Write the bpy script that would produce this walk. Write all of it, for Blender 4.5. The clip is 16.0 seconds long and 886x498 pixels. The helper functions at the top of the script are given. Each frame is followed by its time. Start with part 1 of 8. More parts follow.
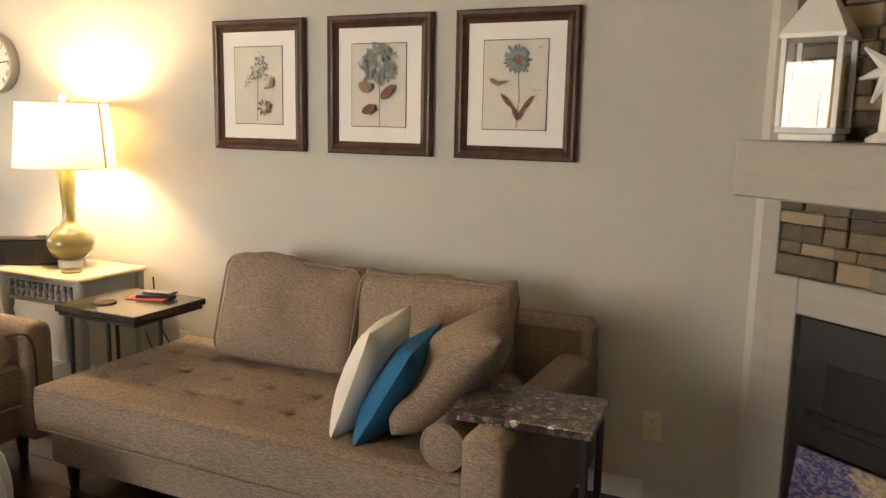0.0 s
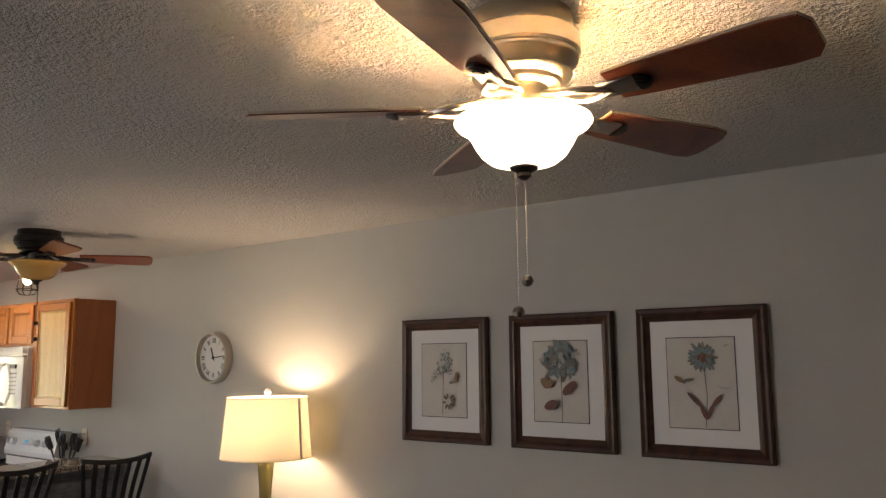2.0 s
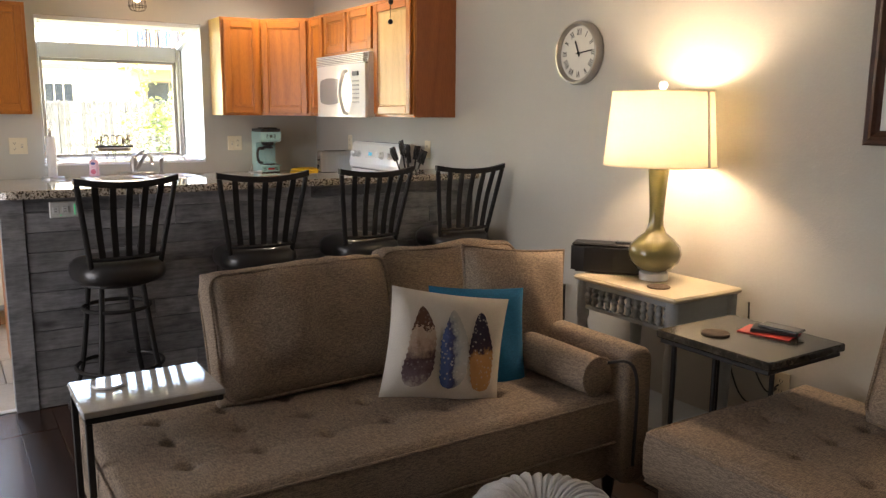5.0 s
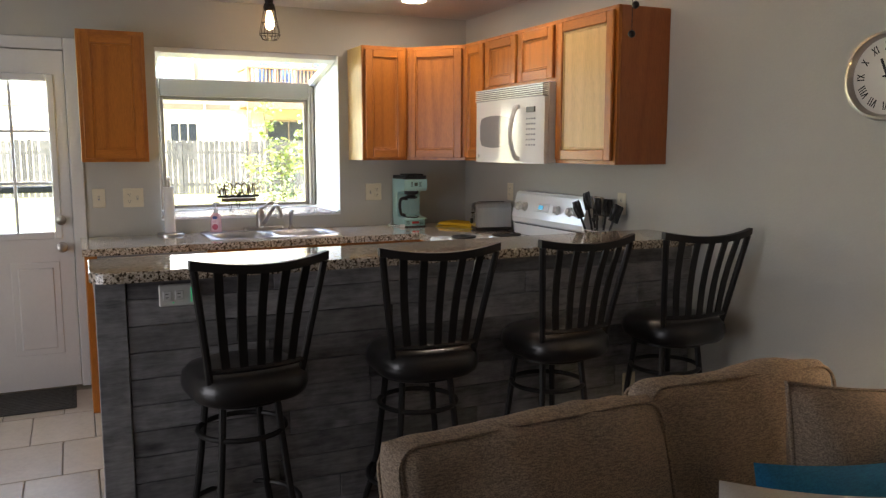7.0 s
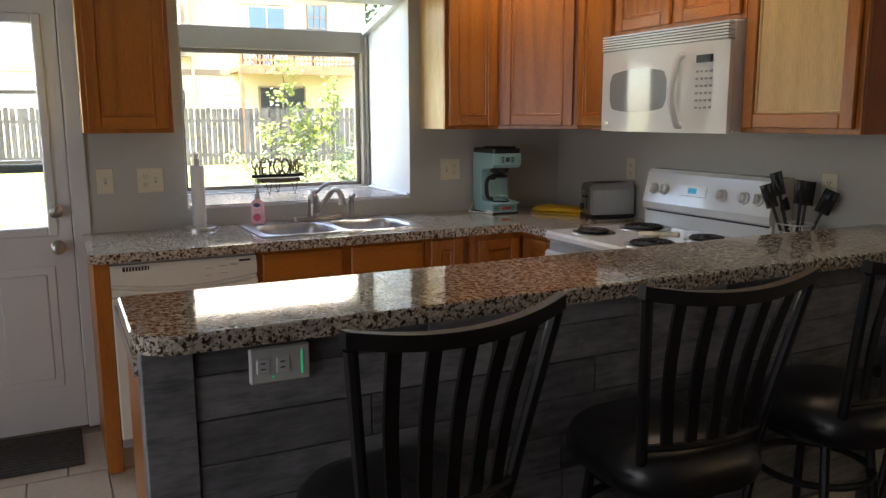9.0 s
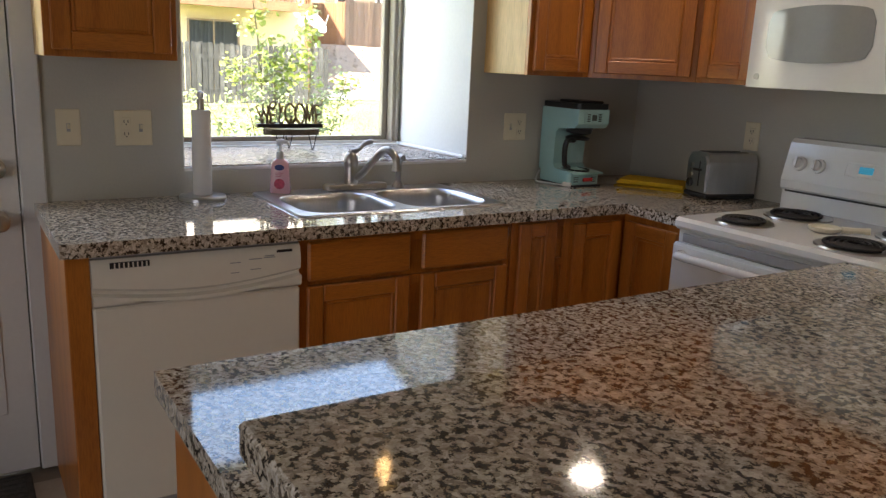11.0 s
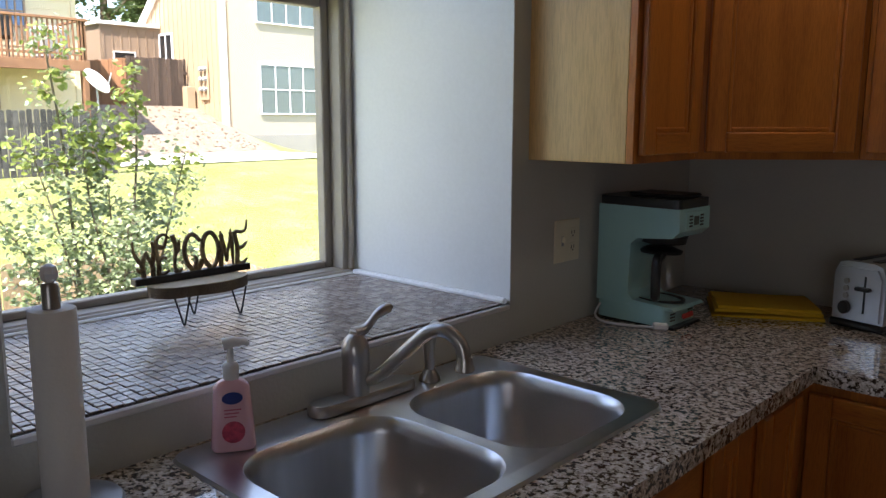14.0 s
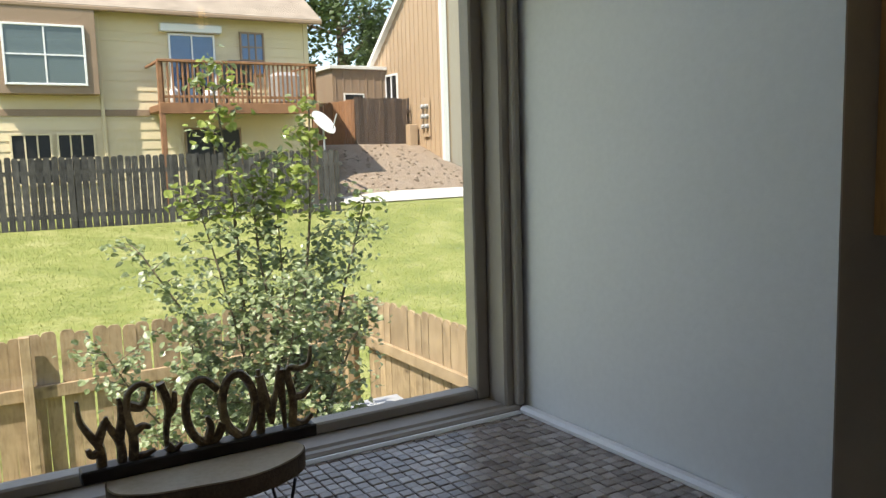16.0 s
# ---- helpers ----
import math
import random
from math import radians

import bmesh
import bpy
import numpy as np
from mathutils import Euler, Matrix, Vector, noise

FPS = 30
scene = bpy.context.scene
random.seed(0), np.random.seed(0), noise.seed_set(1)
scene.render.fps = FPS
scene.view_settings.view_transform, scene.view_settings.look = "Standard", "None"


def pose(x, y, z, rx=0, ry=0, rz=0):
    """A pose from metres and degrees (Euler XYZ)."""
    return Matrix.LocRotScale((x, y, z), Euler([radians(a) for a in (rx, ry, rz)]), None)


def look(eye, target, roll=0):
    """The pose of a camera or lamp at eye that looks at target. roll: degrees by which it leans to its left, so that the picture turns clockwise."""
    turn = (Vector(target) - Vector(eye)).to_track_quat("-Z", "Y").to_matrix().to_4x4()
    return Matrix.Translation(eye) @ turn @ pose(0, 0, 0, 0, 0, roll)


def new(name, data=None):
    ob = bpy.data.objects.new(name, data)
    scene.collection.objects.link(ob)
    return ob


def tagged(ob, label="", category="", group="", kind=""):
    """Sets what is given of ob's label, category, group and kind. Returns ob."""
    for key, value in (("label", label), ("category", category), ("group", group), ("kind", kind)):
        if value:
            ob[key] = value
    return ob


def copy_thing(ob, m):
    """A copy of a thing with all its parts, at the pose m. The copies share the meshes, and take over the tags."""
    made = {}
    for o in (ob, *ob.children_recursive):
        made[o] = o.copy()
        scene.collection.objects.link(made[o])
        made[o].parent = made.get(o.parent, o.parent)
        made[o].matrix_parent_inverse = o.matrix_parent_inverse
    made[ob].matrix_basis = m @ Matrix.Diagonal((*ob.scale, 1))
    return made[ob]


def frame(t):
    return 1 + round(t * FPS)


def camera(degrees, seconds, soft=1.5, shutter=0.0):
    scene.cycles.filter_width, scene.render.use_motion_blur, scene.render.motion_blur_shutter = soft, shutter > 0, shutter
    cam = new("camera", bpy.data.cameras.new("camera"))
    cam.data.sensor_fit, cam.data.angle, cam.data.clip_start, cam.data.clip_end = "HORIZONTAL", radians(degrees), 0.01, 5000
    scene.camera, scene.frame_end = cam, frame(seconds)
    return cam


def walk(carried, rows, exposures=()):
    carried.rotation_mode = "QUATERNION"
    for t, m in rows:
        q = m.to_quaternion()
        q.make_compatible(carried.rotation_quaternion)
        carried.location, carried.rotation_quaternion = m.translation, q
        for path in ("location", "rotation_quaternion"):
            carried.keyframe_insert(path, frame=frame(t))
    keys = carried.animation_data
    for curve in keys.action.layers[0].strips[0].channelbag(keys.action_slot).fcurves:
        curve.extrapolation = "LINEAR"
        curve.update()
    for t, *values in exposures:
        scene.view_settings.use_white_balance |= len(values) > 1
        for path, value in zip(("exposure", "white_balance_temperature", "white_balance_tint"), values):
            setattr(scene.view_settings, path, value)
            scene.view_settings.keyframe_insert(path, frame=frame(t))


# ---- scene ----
cam = camera(58.7, 16.0, soft=1.35)
PATH = [
    (0, (-0.022, 0.406, 1.442), (-0.859, 2.194, 1.121), 1.1),
    (0.5, (0.011, 0.421, 1.556), (-0.876, 2.214, 1.56), -0.3),
    (1, (0.021, 0.418, 1.659), (-0.95, 2.16, 1.815), -2.4),
    (1.5, (0.0, 0.394, 1.687), (-1.099, 2.042, 1.964), -1.4),
    (2, (-0.036, 0.334, 1.679), (-1.238, 1.908, 1.957), -0.5),
    (2.5, (-0.088, 0.299, 1.655), (-1.489, 1.704, 1.91), 0.6),
    (3, (-0.152, 0.293, 1.607), (-1.647, 1.613, 1.763), 0.2),
    (3.5, (-0.316, 0.354, 1.506), (-1.814, 1.676, 1.414), 0.1),
    (4, (-0.522, 0.401, 1.422), (-2.053, 1.669, 1.207), 0.0),
    (4.2, (-0.63, 0.429, 1.405), (-2.184, 1.657, 1.126), 0.3),
    (4.5, (-0.75, 0.467, 1.402), (-2.338, 1.639, 1.079), -0.1),
    (5, (-1.0, 0.533, 1.397), (-2.657, 1.6, 1.058), 0.4),
    (7.5, (-2.463, 0.721, 1.454), (-4.28, 1.52, 1.206), -0.3),
    (8, (-2.761, 0.686, 1.444), (-4.592, 1.448, 1.184), -0.4),
    (8.2, (-2.916, 0.671, 1.456), (-4.738, 1.448, 1.184), -0.5),
    (10.5, (-4.351, 0.569, 1.392), (-6.019, 1.588, 0.967), 2.3),
    (11, (-4.631, 0.523, 1.396), (-6.276, 1.566, 0.941), 2.6),
    (11.5, (-4.897, 0.499, 1.454), (-6.512, 1.585, 0.991), 0.9),
    (12, (-5.188, 0.568, 1.475), (-6.794, 1.693, 1.08), -0.6),
    (12.5, (-5.461, 0.63, 1.482), (-7.045, 1.794, 1.116), -0.1),
    (13, (-5.746, 0.662, 1.491), (-7.301, 1.864, 1.119), 0.1),
    (13.5, (-5.98, 0.762, 1.487), (-7.486, 2.032, 1.14), 0.2),
    (14, (-6.202, 0.838, 1.471), (-7.546, 2.284, 1.147), 0.1),
    (14.5, (-6.368, 0.936, 1.449), (-7.615, 2.462, 1.108), -0.1),
    (15, (-6.53, 1.19, 1.467), (-7.949, 2.571, 1.186), -1.1),
    (15.5, (-6.681, 1.4, 1.465), (-8.28, 2.582, 1.249), -1.5),
    (16, (-6.872, 1.537, 1.48), (-8.575, 2.557, 1.243), -1.7),
]
EXPOSURES = [(0, 5.6, 8500, 16), (0.6, 4.6, 8300, 18), (1.2, 4.2, 7450, 20), (2, 4.0, 7150, 20), (3, 3.95, 7350, 19), (3.5, 3.95, 7550, 19), (4.2, 4.4, 7200, 19), (5, 4.6, 7150, 18), (7.5, 3.68, 6800, 17), (8.2, 3.48, 6700, 17), (10.5, 3.2, 7000, 16), (11.5, 3.17, 6900, 18), (12.5, 2.74, 6700, 20), (14.5, 2.0, 6450, 18), (15.2, 1.68, 6600, 15), (16, 1.05, 6950, 13)]
walk(cam, [(t, look(eye, target, roll)) for t, eye, target, roll in PATH], EXPOSURES)

# ---- light ----
SUN_EL, SUN_AZ = 58.0, 295.0
world = bpy.data.worlds.new("sky")
scene.world = world
world.use_nodes = True
wn = world.node_tree.nodes
sky = wn.new("ShaderNodeTexSky")
sky.sky_type = "NISHITA"
sky.sun_disc = False
sky.sun_elevation = radians(SUN_EL)
sky.sun_rotation = radians(90.0 - SUN_AZ)
world.node_tree.links.new(sky.outputs[0], wn["Background"].inputs[0])
wn["Background"].inputs[1].default_value = 0.15


def lamp(name, kind, at, energy, colour, size=0.05, target=None, size_y=None):
    data = bpy.data.lights.new(name, kind)
    data.energy, data.color = energy, colour
    if kind == "AREA":
        data.size = size
        if size_y:
            data.shape, data.size_y = "RECTANGLE", size_y
    elif kind == "SUN":
        data.angle = radians(0.5)
    else:
        data.shadow_soft_size = size
    ob = new(name, data)
    ob.matrix_world = look(at, target) if target else pose(*at)
    return ob


SUN_WAY = Vector((math.cos(radians(SUN_EL)) * math.cos(radians(SUN_AZ)), math.cos(radians(SUN_EL)) * math.sin(radians(SUN_AZ)), math.sin(radians(SUN_EL))))
lamp("sun", "SUN", SUN_WAY * 30, 4.6, (1.0, 0.95, 0.87), target=(0, 0, 0))
WARM = (1.0, 0.78, 0.55)
lamp("fan_bulb", "POINT", (-0.83, 1.64, 2.10), 1.9, (1.0, 0.78, 0.54), 0.05)
lamp("table_bulb", "POINT", (-3.3, 3.09, 1.36), 1.2, WARM, 0.06)
CAGES = ((-7.06, 1.84), (-5.3, 1.42), (-5.06, 2.645))
for px, py in CAGES:
    lamp("cage_bulb", "POINT", (px, py, 2.20), 0.26, (1.0, 0.5, 0.2), 0.012)
DOWNS = ((-6.85, 2.70), (-5.86, 2.72))
for px, py in DOWNS:
    lamp("downlight_bulb", "AREA", (px, py, 2.35), 0.2, (1.0, 0.88, 0.72), 0.09, target=(px, py, 0))
# fill lamp added indoors by the unseen south window, in place of daylight
lamp("living_window_sky", "AREA", (-4.1, -2.36, 1.15), 3.6, (0.86, 0.92, 1.0), 2.2, target=(-4.1, 0, 1.25), size_y=1.9)
lamp("kitchen_window_sky", "AREA", (-8.14, 1.79, 1.47), 0.4, (1.0, 0.98, 0.95), 1.04, target=(-6, 1.79, 1.32), size_y=0.9)
lamp("door_window_sky", "AREA", (-7.5, 0.3, 1.4), 0.8, (0.8, 0.9, 1.0), 0.5, target=(-6, 0.3, 1.2), size_y=0.85)


# ---- materials ----
def nodes_of(name):
    m = bpy.data.materials.new(name)
    m.use_nodes = True
    nt = m.node_tree
    return m, nt, nt.nodes["Principled BSDF"]


def add(nt, kind, **inputs):
    n = nt.nodes.new(kind)
    for k, v in inputs.items():
        n.inputs[k.replace("_", " ")].default_value = v
    return n


def coords(nt, stretch=(1, 1, 1), jitter=0.0):
    tc = nt.nodes.new("ShaderNodeTexCoord")
    mp = nt.nodes.new("ShaderNodeMapping")
    mp.inputs["Scale"].default_value = stretch
    nt.links.new(tc.outputs["Object"], mp.inputs["Vector"])
    if jitter:
        info = nt.nodes.new("ShaderNodeObjectInfo")
        mul = nt.nodes.new("ShaderNodeMath")
        mul.operation = "MULTIPLY"
        mul.inputs[1].default_value = jitter
        nt.links.new(info.outputs["Random"], mul.inputs[0])
        nt.links.new(mul.outputs[0], mp.inputs["Location"])
    return mp.outputs["Vector"]


def ramp(nt, fac, stops, interp="LINEAR"):
    r = nt.nodes.new("ShaderNodeValToRGB")
    r.color_ramp.interpolation = interp
    el = r.color_ramp.elements
    while len(el) < len(stops):
        el.new(0.5)
    for e, (p, c) in zip(el, stops):
        e.position, e.color = p, (*c, 1)
    nt.links.new(fac, r.inputs["Fac"])
    return r.outputs["Color"]


def mixc(nt, a, b, fac, mode="MIX"):
    m = nt.nodes.new("ShaderNodeMix")
    m.data_type, m.blend_type = "RGBA", mode
    for v, i in ((fac, 0), (a, 6), (b, 7)):
        if isinstance(v, bpy.types.NodeSocket):
            nt.links.new(v, m.inputs[i])
        else:
            m.inputs[i].default_value = v if i == 0 else (*v, 1)
    return m.outputs[2]


def bumped(nt, bs, height, strength, distance=0.01):
    b = nt.nodes.new("ShaderNodeBump")
    b.inputs["Strength"].default_value, b.inputs["Distance"].default_value = strength, distance
    nt.links.new(height, b.inputs["Height"])
    nt.links.new(b.outputs[0], bs.inputs["Normal"])


def noise_of(nt, vec, scale, detail=3.0, rough=0.55):
    n = add(nt, "ShaderNodeTexNoise", Scale=scale, Detail=detail, Roughness=rough)
    nt.links.new(vec, n.inputs["Vector"])
    return n.outputs["Fac"]


def shade(c, k):
    return tuple(min(1.0, max(0.0, v * k)) for v in c)


def paint(name, c, rough=0.5, metal=0.0, vary=0.12, scale=3.0, fine=60.0, bump=0.05, dist=0.002, spread=0.0, coat=0.0, stretch=(1, 1, 1)):
    """A surface of one colour with stains and grain at two scales; spread varies it from piece to piece."""
    m, nt, bs = nodes_of(name)
    v = coords(nt, stretch, 7.0 if spread else 0.0)
    big, small = noise_of(nt, v, scale), noise_of(nt, v, fine, 2.0)
    col = ramp(nt, big, [(0.3, shade(c, 1 - vary)), (0.7, shade(c, 1 + vary * 0.6))])
    col = mixc(nt, col, ramp(nt, small, [(0.3, shade(c, 1 - vary)), (0.7, shade(c, 1 + vary * 0.5))]), 0.4)
    if spread:
        info = nt.nodes.new("ShaderNodeObjectInfo")
        col = mixc(nt, col, ramp(nt, info.outputs["Random"], [(0.0, (1 - spread,) * 3), (1.0, (1.0, 1.0, 1.0))]), 1.0, "MULTIPLY")
    nt.links.new(col, bs.inputs["Base Color"])
    bs.inputs["Roughness"].default_value, bs.inputs["Metallic"].default_value = rough, metal
    bs.inputs["Coat Weight"].default_value = coat
    if bump:
        bumped(nt, bs, small, bump, dist)
    return m


def wood(name, dark, light, stretch, rough=0.4, rings=9.0, bump=0.08, spread=0.0, coat=0.0):
    """Grain along the axis that stretch makes small."""
    m, nt, bs = nodes_of(name)
    v = coords(nt, stretch, 9.0)
    warp = noise_of(nt, v, 1.6, 3.0)
    w = nt.nodes.new("ShaderNodeMath")
    w.operation = "PINGPONG"
    w.inputs[1].default_value = 1.0
    lines = nt.nodes.new("ShaderNodeMath")
    lines.operation = "MULTIPLY"
    lines.inputs[1].default_value = rings * 5.0
    nt.links.new(noise_of(nt, v, 0.55, 1.5, 0.35), lines.inputs[0])
    nt.links.new(lines.outputs[0], w.inputs[0])
    pores = noise_of(nt, v, 34.0, 4.0, 0.7)
    col = ramp(nt, w.outputs[0], [(0.1, dark), (0.55, light), (0.95, shade(light, 1.08))])
    col = mixc(nt, col, ramp(nt, pores, [(0.36, shade(dark, 0.55)), (0.58, light)]), 0.46)
    col = mixc(nt, col, ramp(nt, warp, [(0.3, shade(dark, 1.05)), (0.7, light)]), 0.3)
    if spread:
        info = nt.nodes.new("ShaderNodeObjectInfo")
        col = mixc(nt, col, ramp(nt, info.outputs["Random"], [(0.0, (1 - spread,) * 3), (1.0, (1.0, 1.0, 1.0))]), 1.0, "MULTIPLY")
    nt.links.new(col, bs.inputs["Base Color"])
    bs.inputs["Roughness"].default_value, bs.inputs["Coat Weight"].default_value = rough, coat
    bs.inputs["Coat Roughness"].default_value = 0.25
    bumped(nt, bs, pores, bump, 0.002)
    return m


def fabric(name, dark, light, scale=260.0, bump=0.5, rough=0.95):
    m, nt, bs = nodes_of(name)
    v = coords(nt)
    warp = noise_of(nt, coords(nt, (1, 7, 7)), scale * 0.4, 2.0, 0.7)
    weft = noise_of(nt, coords(nt, (7, 1, 7)), scale * 0.4, 2.0, 0.7)
    patch = noise_of(nt, v, 6.0)
    mid = tuple((a + b) / 2 for a, b in zip(dark, light))
    col = mixc(nt, ramp(nt, warp, [(0.42, dark), (0.58, light)]), ramp(nt, weft, [(0.42, dark), (0.58, light)]), 0.5)
    col = mixc(nt, col, ramp(nt, patch, [(0.3, shade(mid, 0.85)), (0.7, shade(mid, 1.1))]), 0.3)
    nt.links.new(col, bs.inputs["Base Color"])
    bs.inputs["Roughness"].default_value = rough
    bumped(nt, bs, mixc(nt, warp, weft, 0.5), bump, 0.003)
    return m


def granite(name):
    m, nt, bs = nodes_of(name)
    v = coords(nt)
    wob = add(nt, "ShaderNodeTexNoise", Scale=60.0, Detail=2.0)
    nt.links.new(v, wob.inputs["Vector"])
    vec = nt.nodes.new("ShaderNodeVectorMath")
    vec.operation = "MULTIPLY_ADD"
    vec.inputs[1].default_value = (0.009, 0.009, 0.009)
    nt.links.new(wob.outputs["Color"], vec.inputs[0])
    nt.links.new(v, vec.inputs[2])
    vo = add(nt, "ShaderNodeTexVoronoi", Scale=165.0)
    nt.links.new(vec.outputs[0], vo.inputs["Vector"])
    blot, fine = noise_of(nt, vec.outputs[0], 88.0, 3.0, 0.68), noise_of(nt, vec.outputs[0], 330.0, 3.0, 0.7)
    cloud = noise_of(nt, v, 34.0, 3.0, 0.6)
    grains = ramp(nt, vo.outputs["Color"], [(0.0, (0.16, 0.13, 0.105)), (0.2, (0.36, 0.30, 0.24)), (0.45, (0.60, 0.53, 0.44)), (0.8, (0.84, 0.78, 0.69))])
    col = mixc(nt, grains, ramp(nt, fine, [(0.35, (0.40, 0.34, 0.28)), (0.6, (0.86, 0.79, 0.68))]), 0.3)
    col = mixc(nt, col, ramp(nt, cloud, [(0.35, (0.74, 0.70, 0.66)), (0.62, (1, 1, 1))]), 1.0, "MULTIPLY")
    dark = ramp(nt, blot, [(0.0, (0.045, 0.036, 0.03)), (0.44, (0.10, 0.08, 0.064)), (0.475, (0.80, 0.76, 0.70)), (0.56, (1, 1, 1))])
    nt.links.new(mixc(nt, col, dark, 1.0, "MULTIPLY"), bs.inputs["Base Color"])
    bs.inputs["Roughness"].default_value = 0.07
    bs.inputs["Coat Weight"].default_value = 0.3
    bs.inputs["Coat IOR"].default_value = 1.5
    bs.inputs["Coat Roughness"].default_value = 0.03
    return m


def glass(name, tint=(1, 1, 1), rough=0.0, gloss=0.04):
    """A thin pane: what lies behind, and a faint mirror image on it."""
    m, nt, bs = nodes_of(name)
    nt.nodes.remove(bs)
    clear = nt.nodes.new("ShaderNodeBsdfTransparent")
    clear.inputs[0].default_value = (*tint, 1)
    shine = nt.nodes.new("ShaderNodeBsdfGlossy")
    shine.inputs["Roughness"].default_value = rough
    mix = nt.nodes.new("ShaderNodeMixShader")
    mix.inputs[0].default_value = gloss
    nt.links.new(clear.outputs[0], mix.inputs[1])
    nt.links.new(shine.outputs[0], mix.inputs[2])
    nt.links.new(mix.outputs[0], nt.nodes["Material Output"].inputs[0])
    return m


def glow(name, c, strength):
    m, nt, bs = nodes_of(name)
    bs.inputs["Base Color"].default_value = (*c, 1)
    bs.inputs["Emission Color"].default_value = (*c, 1)
    bs.inputs["Emission Strength"].default_value = strength
    return m


def cloth_shade(name, c):
    m, nt, bs = nodes_of(name)
    v = coords(nt, (1, 1, 0.3))
    weave = noise_of(nt, v, 500.0, 2.0)
    nt.nodes.remove(bs)
    d, t = nt.nodes.new("ShaderNodeBsdfDiffuse"), nt.nodes.new("ShaderNodeBsdfTranslucent")
    col = ramp(nt, weave, [(0.3, shade(c, 0.93)), (0.7, c)])
    nt.links.new(col, d.inputs[0])
    nt.links.new(col, t.inputs[0])
    mix = nt.nodes.new("ShaderNodeMixShader")
    mix.inputs[0].default_value = 0.36
    nt.links.new(d.outputs[0], mix.inputs[1])
    nt.links.new(t.outputs[0], mix.inputs[2])
    nt.links.new(mix.outputs[0], nt.nodes["Material Output"].inputs[0])
    return m


def popcorn(name, c):
    m, nt, bs = nodes_of(name)
    v = coords(nt)
    lumps = noise_of(nt, v, 70.0, 3.0, 0.65)
    big = noise_of(nt, v, 1.2)
    nt.links.new(mixc(nt, ramp(nt, lumps, [(0.3, shade(c, 0.86)), (0.65, c)]), ramp(nt, big, [(0.3, shade(c, 0.93)), (0.7, c)]), 0.4), bs.inputs["Base Color"])
    bs.inputs["Roughness"].default_value = 0.95
    bumped(nt, bs, lumps, 1.0, 0.03)
    return m


def chips(name):
    """Broken stone chips in pale, rosy and dark tones set in dark resin."""
    m, nt, bs = nodes_of(name)
    v = coords(nt)
    vo = add(nt, "ShaderNodeTexVoronoi", Scale=48.0)
    nt.links.new(v, vo.inputs["Vector"])
    edge = add(nt, "ShaderNodeTexVoronoi", Scale=48.0)
    edge.feature = "DISTANCE_TO_EDGE"
    nt.links.new(v, edge.inputs["Vector"])
    patch = noise_of(nt, v, 9.0, 2.0)
    col = ramp(nt, vo.outputs["Color"], [(0.0, (0.05, 0.04, 0.04)), (0.3, (0.14, 0.11, 0.10)), (0.5, (0.30, 0.21, 0.18)), (0.68, (0.22, 0.20, 0.19)), (0.82, (0.62, 0.58, 0.55))], "CONSTANT")
    col = mixc(nt, col, ramp(nt, patch, [(0.35, (0.45, 0.42, 0.42)), (0.65, (1, 1, 1))]), 1.0, "MULTIPLY")
    col = mixc(nt, col, ramp(nt, edge.outputs["Distance"], [(0.03, (0.05, 0.045, 0.045)), (0.09, (1, 1, 1))]), 1.0, "MULTIPLY")
    nt.links.new(col, bs.inputs["Base Color"])
    bs.inputs["Roughness"].default_value = 0.3
    bumped(nt, bs, vo.outputs["Color"], 0.6, 0.006)
    return m


def weathered(name, dark, light, rough=0.75, spread=0.45, stretch=(8, 1.2, 8)):
    """Grey sawn boards with streaks, saw marks and knots."""
    m, nt, bs = nodes_of(name)
    v = coords(nt, stretch, 13.0)
    streak, patch = noise_of(nt, v, 7.0, 5.0, 0.7), noise_of(nt, coords(nt, (1, 1, 1), 5.0), 7.0, 3.0, 0.6)
    knots = add(nt, "ShaderNodeTexVoronoi", Scale=2.2)
    nt.links.new(coords(nt, (1, 1, 2.2), 3.0), knots.inputs["Vector"])
    col = mixc(nt, ramp(nt, streak, [(0.3, dark), (0.68, light)]), ramp(nt, patch, [(0.35, shade(dark, 0.9)), (0.65, light)]), 0.45)
    col = mixc(nt, col, ramp(nt, knots.outputs["Distance"], [(0.03, shade(dark, 0.4)), (0.13, (1, 1, 1))]), 0.8, "MULTIPLY")
    info = nt.nodes.new("ShaderNodeObjectInfo")
    col = mixc(nt, col, ramp(nt, info.outputs["Random"], [(0.0, (1 - spread,) * 3), (1.0, (1.0, 1.0, 1.0))]), 1.0, "MULTIPLY")
    nt.links.new(col, bs.inputs["Base Color"])
    bs.inputs["Roughness"].default_value = rough
    bumped(nt, bs, streak, 0.35, 0.004)
    return m


def mottled(name, stops, scale=1.0, rough=0.6, bump=0.3, dist=0.01, detail=4.0, by_piece=0.0, stretch=(1, 1, 1), metal=0.0):
    m, nt, bs = nodes_of(name)
    v = coords(nt, stretch, 11.0)
    n = noise_of(nt, v, scale, detail, 0.65)
    fine = noise_of(nt, v, scale * 9, 3.0, 0.7)
    col = mixc(nt, ramp(nt, n, stops), ramp(nt, fine, stops), 0.4)
    if by_piece:
        info = nt.nodes.new("ShaderNodeObjectInfo")
        col = mixc(nt, col, ramp(nt, info.outputs["Random"], stops, "CONSTANT"), by_piece)
    nt.links.new(col, bs.inputs["Base Color"])
    bs.inputs["Roughness"].default_value, bs.inputs["Metallic"].default_value = rough, metal
    bumped(nt, bs, fine, bump, dist)
    return m


